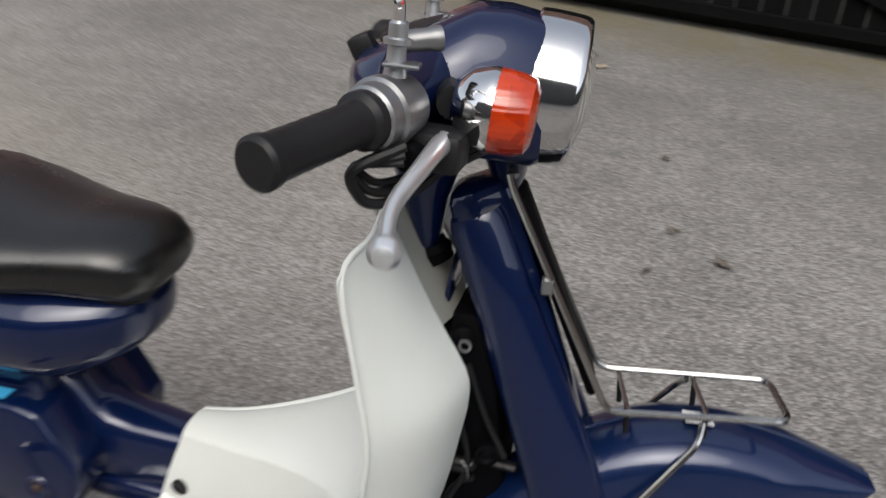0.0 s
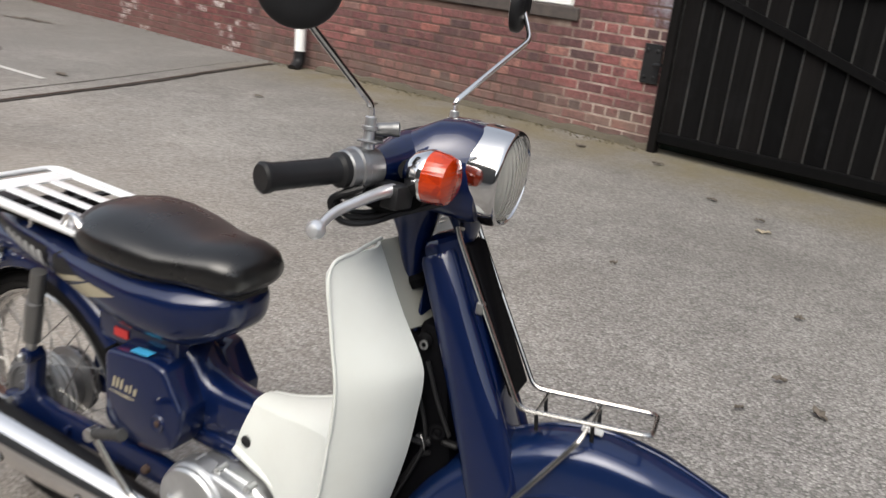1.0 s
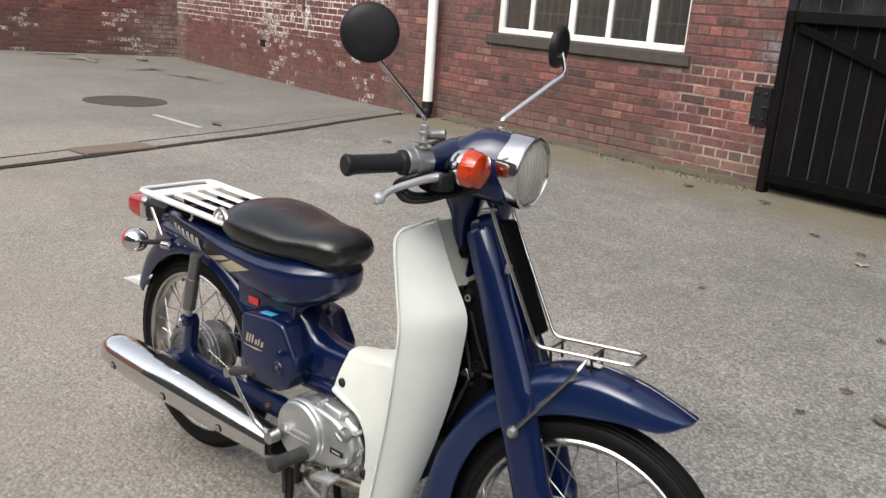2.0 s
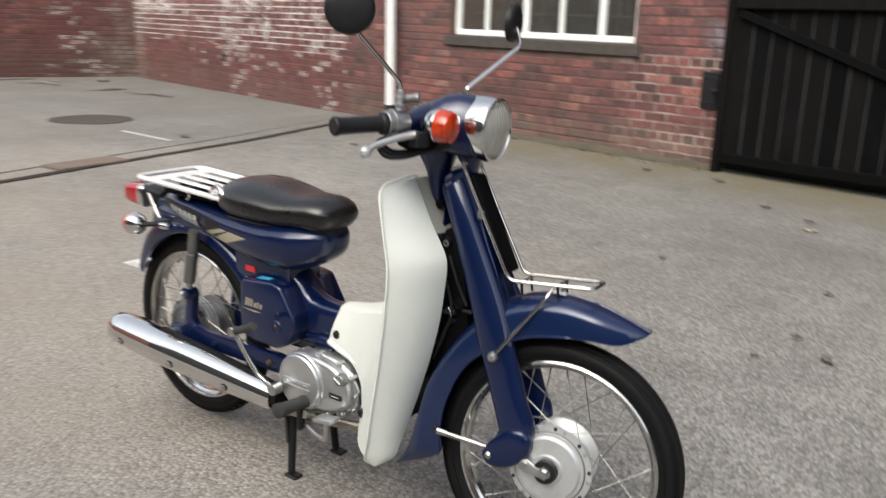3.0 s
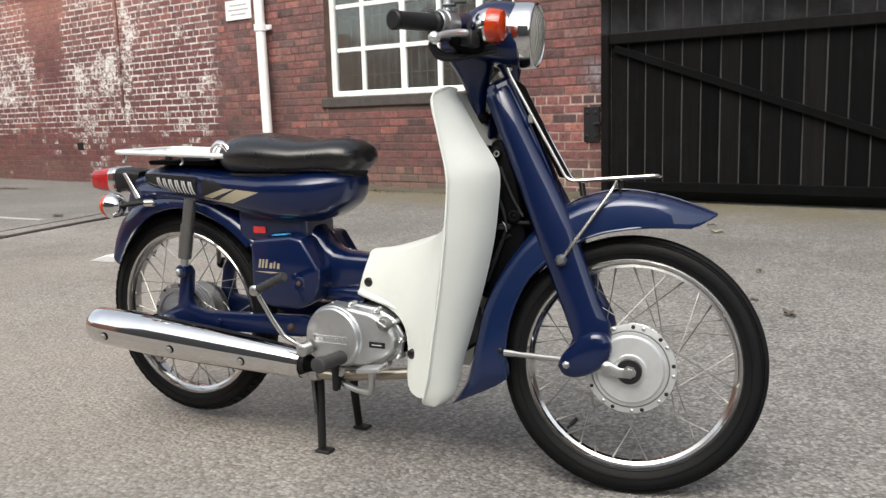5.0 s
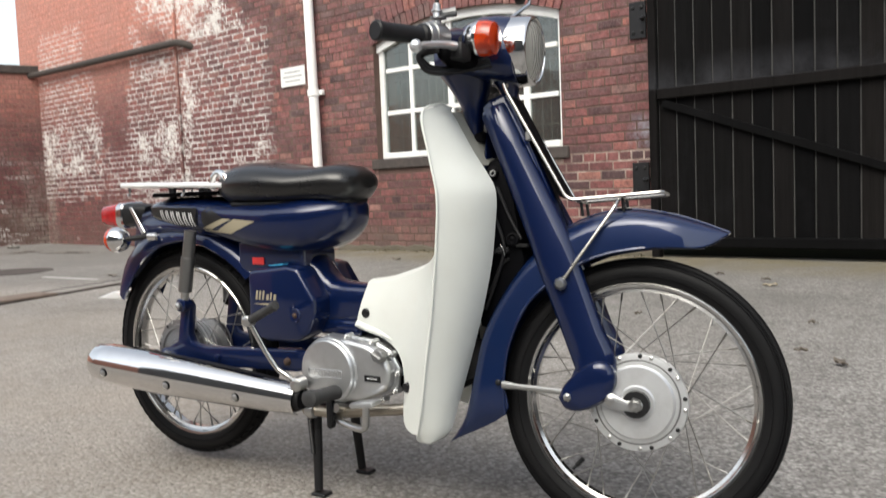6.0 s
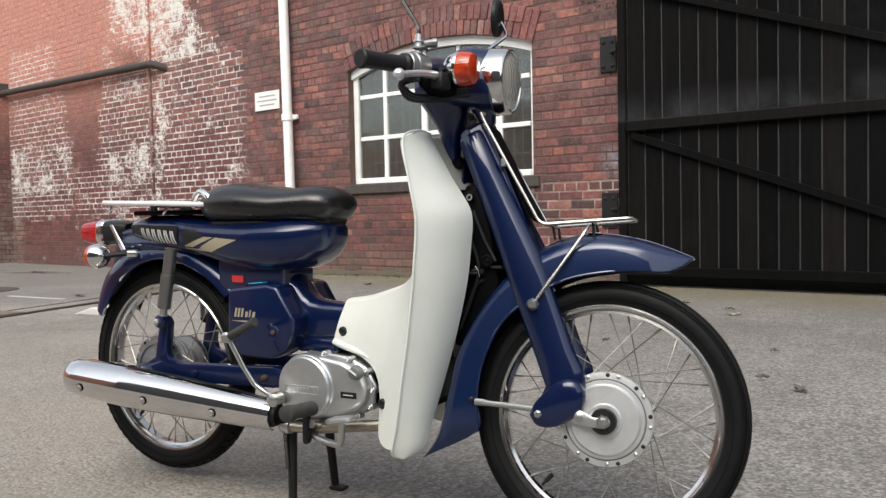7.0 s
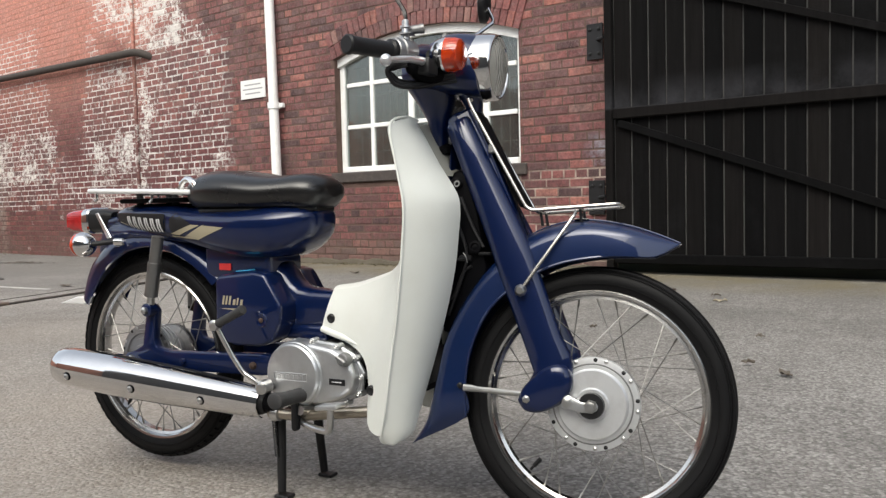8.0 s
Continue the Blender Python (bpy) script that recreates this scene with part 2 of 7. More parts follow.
def asphalt():
    m = material("asphalt", (0.2, 0.19, 0.18), 0.85)
    n = Nodes(m)
    grain = n.noise(260, 3, 0.7)
    stones = m.node_tree.nodes.new("ShaderNodeTexVoronoi")
    stones.inputs["Scale"].default_value = 100
    n.link(n.pos, stones.inputs["Vector"])
    speck = n.ramp(stones.outputs["Color"], (0.10, (0.142, 0.134, 0.124)), (0.5, (0.250, 0.238, 0.223)), (0.90, (0.372, 0.354, 0.333)))
    big = n.ramp(n.noise(0.55, 6, 0.65), (0.3, 0.68), (0.7, 1.26))
    mid = n.ramp(n.noise(3.5, 7, 0.75), (0.3, 0.80), (0.75, 1.18))
    c = n.mix(1.0, n.mix(1.0, speck, big, "MULTIPLY"), mid, "MULTIPLY")
    pebble = m.node_tree.nodes.new("ShaderNodeTexVoronoi")
    pebble.inputs["Scale"].default_value = 78
    pebble.inputs["Randomness"].default_value = 1.0
    n.link(n.pos, pebble.inputs["Vector"])
    pits = n.ramp(n.noise(105, 3, 0.7), (0.34, 0.84), (0.5, 1.0), (0.66, 1.13))
    c = n.mix(1.0, c, pits, "MULTIPLY")
    gaps = n.ramp(stones.outputs["Distance"], (0.25, 1.10), (0.80, 0.74))
    c = n.mix(1.0, c, gaps, "MULTIPLY")
    clump = n.ramp(n.noise(30, 6, 0.8), (0.32, 0.84), (0.5, 1.0), (0.70, 1.15))
    c = n.mix(1.0, c, clump, "MULTIPLY")
    spots = n.ramp(n.noise(2.6, 3, 0.5), (0.68, 0.0), (0.74, 0.5))
    c = n.mix(spots, c, (0.10, 0.092, 0.085))
    # Ground darkens towards the wall: the building's shade put into its colour.
    wall_shade = n.math("MULTIPLY", n.span(n.axis(1), 2.4, 5.0, 9.0, 10.0), n.ramp(n.noise(0.7, 6, 0.65), (0.28, 0.15), (0.6, 0.55)))
    c = n.mix(wall_shade, c, n.mix(1.0, clump, (0.125, 0.116, 0.100), "MULTIPLY"))
    moss = n.math("MULTIPLY", n.span(n.math("ADD", n.axis(1), n.math("MULTIPLY", n.noise(1.1, 4), 0.5)), 5.05, 5.65, 7.0, 7.4), n.math("MULTIPLY", n.span(n.axis(0), -7.2, -6.4, 3.5, 4.0), n.ramp(n.noise(2.0, 6), (0.30, 0.15), (0.58, 0.9))), True)
    c = n.mix(moss, c, n.mix(1.0, clump, (0.155, 0.130, 0.078), "MULTIPLY"))
    # Dusty ground to the west, its sunlit warmth put into the colour.
    lit_dust = n.math("MULTIPLY", n.math("MULTIPLY", n.span(n.axis(0), -40.0, -38.0, -1.6, 0.0), n.span(n.axis(1), -20.0, -19.0, 1.0, 3.5)), n.ramp(n.noise(0.8, 5, 0.6), (0.30, 0.20), (0.65, 0.65)))
    c = n.mix(lit_dust, c, n.mix(1.0, clump, (0.345, 0.297, 0.247), "MULTIPLY"))
    concrete = n.span(n.axis(0), -40.0, -38.0, -7.2, -6.3)
    c = n.mix(n.math("MULTIPLY", concrete, n.ramp(n.noise(0.5, 6, 0.65), (0.3, 0.2), (0.7, 0.7))), c, n.mix(1.0, clump, (0.165, 0.160, 0.150), "MULTIPLY"))
    n.color(c)
    h = n.math("ADD", n.math("MULTIPLY", pebble.outputs["Distance"], -0.5), n.math("ADD", n.math("MULTIPLY", stones.outputs["Distance"], -0.6), n.math("MULTIPLY", grain, 0.4)))
    n.bump(h, 0.9, 0.007)
    return m


ASPHALT = asphalt()


def whitewash(n):
    """Where the old white paint has kept on the west wall: in the joints, and over the faces."""
    wob = n.math("ADD", n.math("MULTIPLY", n.math("SUBTRACT", n.noise(1.3, 3), 0.5), 0.7), n.math("MULTIPLY", n.math("SUBTRACT", n.noise(6.5, 5, 0.8), 0.5), 0.9))
    x = n.math("ADD", n.axis(0), wob)
    z = n.math("ADD", n.axis(2), n.math("MULTIPLY", wob, 0.5))
    down = n.math("ADD", z, n.math("MULTIPLY", n.math("ADD", x, 9.2), 0.75))
    rise_left = n.math("ADD", z, n.math("MULTIPLY", n.math("ADD", x, 10.2), 0.50))
    # x from and to, z from and to, which height, how much in the joints, how much over the faces
    zones = (
        (-9.34, -7.85, 2.70, 3.92, "down", 1.0, 1.16),
        (-10.30, -9.28, 3.36, 4.4, "left", 1.0, 1.12),
        (-10.72, -7.36, 0.80, 2.66, "flat", 1.0, 0.68),
        (-14.00, -11.70, 0.80, 2.62, "flat", 0.85, 0.60),
        (-13.70, -12.05, 2.90, 3.40, "flat", 0.85, 0.62),
        (-14.10, -11.60, 1.10, 1.95, "flat", 0.9, 1.10),
        (-11.60, -10.70, 0.80, 1.45, "flat", 0.7, 0.72),
        (-10.55, -9.35, 1.15, 1.80, "flat", 1.0, 1.12),
        (-10.30, -9.38, 2.35, 2.70, "flat", 1.0, 1.00),
        (-9.32, -9.10, 0.80, 2.62, "flat", 1.0, 1.38),
        (-10.60, -10.30, 2.55, 3.20, "flat", 0.6, 0.82),
        (-7.66, -7.38, 0.9, 2.35, "flat", 1.0, 0.92),
    )
    joints = faces = None
    for xa, xb, za, zb, by, net, over in zones:
        h = {"down": down, "left": rise_left, "flat": z}[by]
        lo = n.axis(2) if by == "down" else h
        m = n.math("MULTIPLY", n.span(x, xa - 0.12, xa + 0.12, xb - 0.10, xb + 0.10), n.math("MULTIPLY", n.span(lo, za - 0.18, za + 0.08, 20.0, 21.0), n.span(h, -2.0, -1.9, zb - 0.10, zb + 0.14)))
        a, b = n.math("MULTIPLY", m, net), n.math("MULTIPLY", m, over)
        joints = a if joints is None else n.math("MAXIMUM", joints, a)
        faces = b if faces is None else n.math("MAXIMUM", faces, b)
    here = n.span(n.axis(0), -13.73, -13.66, 0.0, 1.0)
    return n.math("MULTIPLY", joints, here), n.math("MULTIPLY", faces, here)


def brick(island=True):
    """Old red bricks, no two alike, with soot and remains of white paint."""
    m = material("brick", (0.2, 0.06, 0.045), 0.85)
    n = Nodes(m)
    r = n.island() if island else n.random()
    base = n.ramp(r, (0.0, (0.056, 0.028, 0.030)), (0.16, (0.110, 0.041, 0.042)), (0.50, (0.174, 0.058, 0.056)), (0.84, (0.236, 0.080, 0.072)), (0.94, (0.310, 0.108, 0.082)), (0.97, (0.270, 0.140, 0.118)), (1.0, (0.105, 0.052, 0.051)))
    mott = n.ramp(n.noise(24, 7, 0.8), (0.3, 0.30), (0.72, 1.52))
    c = n.mix(1.0, base, mott, "MULTIPLY")
    soot = n.ramp(n.noise(1.3, 7, 0.7), (0.42, 0.0), (0.70, 0.72))
    washed = n.math("MULTIPLY", n.span(n.axis(0), -40.0, -39.0, -8.2, -7.4), n.span(n.axis(2), 2.3, 2.8, 20.0, 21.0))
    c = n.mix(n.math("MULTIPLY", soot, n.math("SUBTRACT", 1.0, n.math("MULTIPLY", washed, 0.85))), c, (0.055, 0.032, 0.03))
    # Cleaner orange brick, plus sunlit haze high on the west wall, as colour.
    clean_haze = n.math("MULTIPLY", n.ramp(n.math("ADD", n.noise(0.45, 5, 0.6), n.math("MULTIPLY", n.span(n.axis(0), -40.0, -39.0, -9.2, -7.6), 0.33)), (0.57, 0.0), (0.75, 0.80)), n.span(n.axis(2), 1.6, 3.2, 8.0, 9.0))
    c = n.mix(clean_haze, c, n.mix(1.0, mott, (0.58, 0.240, 0.175), "MULTIPLY"))
    # lime and dust rubbed over the faces
    film = n.math("ADD", n.ramp(n.noise(3.4, 7, 0.75), (0.40, 0.02), (0.75, 0.28)), n.ramp(n.noise(38, 5, 0.8), (0.52, 0.0), (0.75, 0.45)))
    film = n.math("MULTIPLY", film, n.math("ADD", 0.40, n.math("MULTIPLY", n.span(n.axis(2), 0.8, 1.7, 20.0, 21.0), 0.60)))
    c = n.mix(film, c, (0.31, 0.235, 0.220))
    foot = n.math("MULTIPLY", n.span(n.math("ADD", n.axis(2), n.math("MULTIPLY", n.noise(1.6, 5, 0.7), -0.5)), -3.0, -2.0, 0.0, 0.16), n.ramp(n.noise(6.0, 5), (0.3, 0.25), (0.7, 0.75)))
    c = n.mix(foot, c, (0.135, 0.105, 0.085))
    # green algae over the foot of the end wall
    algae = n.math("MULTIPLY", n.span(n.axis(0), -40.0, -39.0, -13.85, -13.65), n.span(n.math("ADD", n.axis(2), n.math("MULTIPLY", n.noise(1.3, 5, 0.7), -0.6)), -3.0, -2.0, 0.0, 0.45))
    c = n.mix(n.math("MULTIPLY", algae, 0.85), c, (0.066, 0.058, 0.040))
    # pale mineral crust in the corner
    crust = n.math("MULTIPLY", n.math("MULTIPLY", n.span(n.axis(0), -13.95, -13.80, -13.55, -13.20), n.span(n.axis(2), -1.0, -0.5, 0.9, 1.8)), n.ramp(n.noise(4.0, 6, 0.75), (0.40, 0.05), (0.58, 0.85)))
    c = n.mix(crust, c, (0.33, 0.32, 0.275))
    # white paint left on the old wall
    left = n.span(n.axis(0), -40.0, -39.0, -7.5, -7.2)
    zone = whitewash(n)[1]
    flake = n.noise(11.0, 7, 0.85)
    patch = n.noise(1.9, 4, 0.6)
    deep = n.math("MULTIPLY", n.math("MULTIPLY", left, n.span(n.axis(2), -1.0, -0.5, 1.6, 2.6)), n.ramp(n.noise(0.8, 5, 0.65), (0.32, 0.25), (0.6, 0.75)))
    c = n.mix(deep, c, n.mix(1.0, mott, (0.120, 0.034, 0.034), "MULTIPLY"))
    odd = n.math("MULTIPLY", n.span(r, 0.60, 0.605, 0.72, 0.725), 0.05)
    zone = n.math("ADD", n.math("MULTIPLY", zone, 0.30), odd)
    amount = n.math("ADD", zone, n.math("ADD", n.math("MULTIPLY", flake, 0.75), n.math("MULTIPLY", patch, 0.42)))
    c = n.mix(n.math("MULTIPLY", n.math("MULTIPLY", zone, 0.06), left), c, (0.42, 0.36, 0.335))
    white = n.math("MULTIPLY", n.ramp(n.math("SUBTRACT", amount, 0.3), (0.600, 0.0), (0.665, 1.0)), left, True)
    # low down, single faces keep their paint
    pick = n.math("FRACT", n.math("MULTIPLY", r, 17.3))
    low = n.span(n.math("ADD", n.axis(2), n.math("MULTIPLY", n.noise(1.1, 3), 0.6)), -1.0, 0.55, 1.35, 1.9)
    chosen = n.ramp(n.math("ADD", n.math("MULTIPLY", pick, 0.30), n.noise(0.85, 4, 0.6)), (0.765, 0.0), (0.81, 1.0))
    face = n.math("MULTIPLY", n.math("MULTIPLY", low, chosen), n.math("MULTIPLY", n.ramp(n.noise(30, 6, 0.8), (0.47, 0.0), (0.58, 0.8)), left), True)
    white = n.math("MAXIMUM", white, face)
    blue = n.math("MULTIPLY", n.math("MULTIPLY", n.span(n.axis(0), -2.66, -2.52, -2.3, -2.2), n.span(n.axis(2), 0.92, 1.0, 1.12, 1.26)), n.ramp(n.noise(7, 5, 0.7), (0.42, 0.0), (0.58, 0.7)))
    tar = n.math("MULTIPLY", n.math("MULTIPLY", n.span(n.axis(0), -2.95, -2.70, -2.40, -2.38), n.span(n.axis(2), 2.24, 2.42, 2.9, 3.2)), n.ramp(n.noise(16, 6, 0.85), (0.50, 0.0), (0.54, 1.0)))
    c = n.mix(tar, c, (0.012, 0.012, 0.012))
    c = n.mix(blue, c, (0.30, 0.31, 0.36))
    c = n.mix(n.math("MULTIPLY", white, 0.92), c, (0.66, 0.635, 0.60))
    n.color(c)
    n.bump(n.noise(55, 6, 0.75), 0.7, 0.006)
    return m


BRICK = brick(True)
BRICK_ONE = brick(False)


def mortar():
    m = material("mortar", (0.25, 0.2, 0.17), 0.95)
    n = Nodes(m)
    c = n.ramp(n.noise(3.0, 6, 0.7), (0.3, (0.062, 0.036, 0.030)), (0.6, (0.125, 0.080, 0.064)), (0.8, (0.22, 0.165, 0.135)))
    # The same cleaning and sunlit haze put into the joints' colour.
    clean_haze = n.math("MULTIPLY", n.ramp(n.math("ADD", n.noise(0.45, 5, 0.6), n.math("MULTIPLY", n.span(n.axis(0), -40.0, -39.0, -9.2, -7.6), 0.33)), (0.57, 0.0), (0.75, 0.8)), n.span(n.axis(2), 1.6, 3.2, 8.0, 9.0))
    c = n.mix(clean_haze, c, (0.40, 0.205, 0.160))
    left = n.span(n.axis(0), -40.0, -39.0, -7.5, -7.2)
    joints = whitewash(n)[0]
    worn = n.math("ADD", joints, n.math("MULTIPLY", n.noise(2.4, 5, 0.7), 0.9))
    c = n.mix(n.math("MULTIPLY", n.math("MULTIPLY", n.ramp(worn, (0.66, 0.0), (1.05, 0.95)), n.ramp(n.noise(7.0, 6, 0.8), (0.40, 0.08), (0.54, 1.0))), left), c, (0.64, 0.615, 0.585))
    near = n.math("MULTIPLY", n.span(n.axis(0), -3.5, -3.2, -2.4, -2.3), n.span(n.axis(2), -1.0, -0.9, 0.93, 0.97))
    c = n.mix(n.math("MULTIPLY", n.math("MULTIPLY", near, n.ramp(n.noise(5.0, 5, 0.7), (0.38, 0.15), (0.62, 0.95))), 1.0), c, (0.42, 0.34, 0.29))
    n.color(c)
    n.bump(n.noise(90, 4), 0.5, 0.004)
    return m


MORTAR = mortar()


def black_timber():
    m = material("black_timber", (0.02, 0.02, 0.02), 0.8, 0.0, 0.0, 0.08)
    n = Nodes(m)
    r = n.random()
    base = n.ramp(r, (0.0, (0.0016, 0.0016, 0.0018)), (0.4, (0.0034, 0.0033, 0.0035)), (0.8, (0.0052, 0.0047, 0.0047)), (1.0, (0.0085, 0.0074, 0.0070)))
    g = n.noise(30, 6, 0.7, None, (1.0, 1.0, 0.06))
    wear = n.ramp(n.noise(1.6, 5, 0.7), (0.55, 0.0), (0.8, 0.22))
    rub = n.math("MULTIPLY", n.span(n.axis(2), 1.40, 1.42, 1.45, 1.66), n.ramp(n.noise(2.2, 6, 0.7), (0.34, 0.0), (0.62, 1.0)))
    wear = n.math("MAXIMUM", wear, rub)
    n.color(n.mix(wear, n.mix(1.0, base, n.ramp(g, (0.3, 0.6), (0.8, 1.5)), "MULTIPLY"), (0.028, 0.028, 0.031)))
    n.bump(n.math("ADD", g, n.noise(7, 5, 0.7)), 0.7, 0.004)
    return m


TIMBER = black_timber()
# Pale backing: worn edges and lit board seams put into its colour.
GROOVE = dusty("worn_lit_seam", (0.058, 0.057, 0.056), 0.85, 0.0, 0.0, 0.9, (0.006, 0.006, 0.006), 2.6)
FRAME_WHITE = dusty("white_gloss_paint", (0.83, 0.83, 0.81), 0.4, 0.0, 0.0, 0.22, (0.42, 0.40, 0.36), 12)
STONE = dusty("sooty_stone", (0.052, 0.043, 0.039), 0.85, 0.0, 0.0, 0.6, (0.11, 0.088, 0.075), 11)
DARK_GREEN = dusty("dark_green_paint", (0.009, 0.019, 0.011), 0.6, 0.0, 0.0, 0.4, (0.012, 0.014, 0.010), 5)
MOSSY = dusty("mossy_mortar", (0.090, 0.077, 0.056), 0.95, 0.0, 0.0, 0.8, (0.045, 0.040, 0.028), 5)
SOOTY = dusty("sooty_iron", (0.040, 0.032, 0.027), 0.75, 0.0, 0.0, 0.5, (0.07, 0.055, 0.045), 9)
# The dark of the unlit room is put into its colour.
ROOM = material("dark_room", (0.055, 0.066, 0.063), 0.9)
CONCRETE = dusty("concrete", (0.24, 0.225, 0.205), 0.9, 0.0, 0.0, 0.6, (0.12, 0.11, 0.10), 6)
# Lightened orange: sunlight on the brick put into its colour.
WARM_BRICK = dusty("sunlit_orange_brick", (0.58, 0.29, 0.205), 0.9, 0.0, 0.0, 0.5, (0.34, 0.13, 0.085), 3.0)
RENDERED = dusty("grey_render", (0.13, 0.128, 0.122), 0.9, 0.0, 0.0, 0.5, (0.09, 0.088, 0.084), 1.2)
GALV = dusty("galvanised_bar", (0.20, 0.205, 0.20), 0.6, 0.3, 0.0, 0.4, (0.10, 0.095, 0.09), 12)
STRAW = material("straw", (0.42, 0.36, 0.26), 0.8)
LEAF = material("dry_leaf", (0.125, 0.105, 0.085), 0.8)


# ------------------------------------------------------------------ mesh tools
def finish(name, bm, mat, parent=None, label="", angle=35):
    bmesh.ops.recalc_face_normals(bm, faces=bm.faces[:])
    me = bpy.data.meshes.new(name)
    bm.to_mesh(me)
    bm.free()
    for p in me.polygons:
        p.use_smooth = True
    me.set_sharp_from_angle(angle=radians(angle))
    me.materials.append(mat)
    ob = new(name, me)
    if parent:
        ob.parent = parent
    if label:
        ob["label"] = label
    return ob


def part(name, bm, mat, parent, label="", angle=35):
    return finish(name, bm, mat, parent, label, angle)


def ring_mesh(rings, cap=True, closed=False):
    """A skin over rings of equal count."""
    bm = bmesh.new()
    vs = [[bm.verts.new(p) for p in r] for r in rings]
    n = len(rings[0])
    last = len(vs) if closed else len(vs) - 1
    for i in range(last):
        a, b = vs[i], vs[(i + 1) % len(vs)]
        for k in range(n):
            bm.faces.new((a[k], a[(k + 1) % n], b[(k + 1) % n], b[k]))
    if cap and not closed:
        bm.faces.new(vs[0][::-1])
        bm.faces.new(vs[-1])
    return bm


def smooth_path(pts, per=6):
    """Catmull-Rom through the points."""
    p = [Vector(q) for q in pts]
    p = [p[0] * 2 - p[1]] + p + [p[-1] * 2 - p[-2]]
    out = []
    for i in range(1, len(p) - 2):
        for k in range(per):
            t = k / per
            a, b, c, d = p[i - 1 : i + 3]
            out.append(0.5 * ((2 * b) + (c - a) * t + (2 * a - 5 * b + 4 * c - d) * t * t + (3 * b - a - 3 * c + d) * t ** 3))
    return out + [p[-2]]


def round_path(pts, r, per=5):
    """A polyline with its corners rounded by about r."""
    p = [Vector(q) for q in pts]
    out = [p[0]]
    for a, b, c in zip(p, p[1:], p[2:]):
        u, v = (a - b), (c - b)
        d = min(r, u.length / 2, v.length / 2)
        u, v = b + u.normalized() * d, b + v.normalized() * d
        out += [u.lerp(b, t).lerp(b.lerp(v, t), t) for t in [k / per for k in range(per + 1)]]
    return out + [p[-1]]


def tube(pts, r, seg=10, closed=False):
    """A round bar along points; r may be a list."""
    p = [Vector(q) for q in pts]
    rr = r if isinstance(r, (list, tuple)) else [r] * len(p)
    rings = []
    n = len(p)
    ref = None
    for i in range(n):
        a = p[(i - 1) % n] if closed or i else p[0]
        b = p[(i + 1) % n] if closed or i < n - 1 else p[-1]
        t = (b - a).normalized()
        if ref is None:
            ref = t.orthogonal().normalized()
        ref = (ref - t * ref.dot(t)).normalized()
        s = t.cross(ref)
        rings.append([p[i] + (ref * math.cos(w) + s * math.sin(w)) * rr[i] for w in [k * math.tau / seg for k in range(seg)]])
    return ring_mesh(rings, True, closed)


def lathe(profile, centre, axis, seg=32, closed=False):
    """A turned form: profile of (along, radius) about an axis."""
    c, a = Vector(centre), Vector(axis).normalized()
    u = a.orthogonal().normalized()
    v = a.cross(u)
    rings = [[c + a * h + (u * math.cos(w) + v * math.sin(w)) * max(r, 1e-4) for w in [k * math.tau / seg for k in range(seg)]] for h, r in profile]
    return ring_mesh(rings, True, closed)


def prism(outline, y0, y1, bevel=0.0, segs=2):
    """An outline in x and z, thick from y0 to y1."""
    bm = bmesh.new()
    a = [bm.verts.new((x, y0, z)) for x, z in outline]
    b = [bm.verts.new((x, y1, z)) for x, z in outline]
    bm.faces.new(a)
    bm.faces.new(b[::-1])
    n = len(a)
    for i in range(n):
        bm.faces.new((a[i], b[i], b[(i + 1) % n], a[(i + 1) % n]))
    bmesh.ops.recalc_face_normals(bm, faces=bm.faces[:])
    if bevel:
        bmesh.ops.bevel(bm, geom=bm.edges[:], offset=bevel, segments=segs, affect="EDGES", profile=0.5)
    return bm


def box(x0, x1, y0, y1, z0, z1, bevel=0.0, segs=1):
    return prism([(x0, z0), (x1, z0), (x1, z1), (x0, z1)], y0, y1, bevel, segs)


def join(*bms):
    out = bmesh.new()
    for b in bms:
        me = bpy.data.meshes.new("join")
        b.to_mesh(me)
        b.free()
        out.from_mesh(me)
        bpy.data.meshes.remove(me)
    return out


def moved(bm, m):
    bmesh.ops.transform(bm, matrix=m, verts=bm.verts[:])
    return bm


def mirrored(bm):
    bmesh.ops.transform(bm, matrix=Matrix.Diagonal((1, -1, 1, 1)), verts=bm.verts[:])
    return bm


def superloop(cy, hw, z0, z1, x, n=24, e=2.6, tilt=0.0):
    """A rounded cross section in y and z at x; tilt leans its top forward."""
    zc, hz = (z0 + z1) / 2, (z1 - z0) / 2
    out = []
    for k in range(n):
        w = k * math.tau / n
        c, s = math.cos(w), math.sin(w)
        y = math.copysign(abs(c) ** (2 / e), c) * hw
        z = math.copysign(abs(s) ** (2 / e), s) * hz
        out.append((x + tilt * z, cy + y, zc + z))
    return out


# ------------------------------------------------------------------ ground
def rise(x, y):
    """The yard climbs a little to the wall by the gate."""
    t = min(max((y - 3.4) / 2.4, 0), 1)
    t = t * t * (3 - 2 * t)
    e = min(max((x + 7.2) / 1.5, 0), 1)
    return t * (0.015 + 0.045 * e)


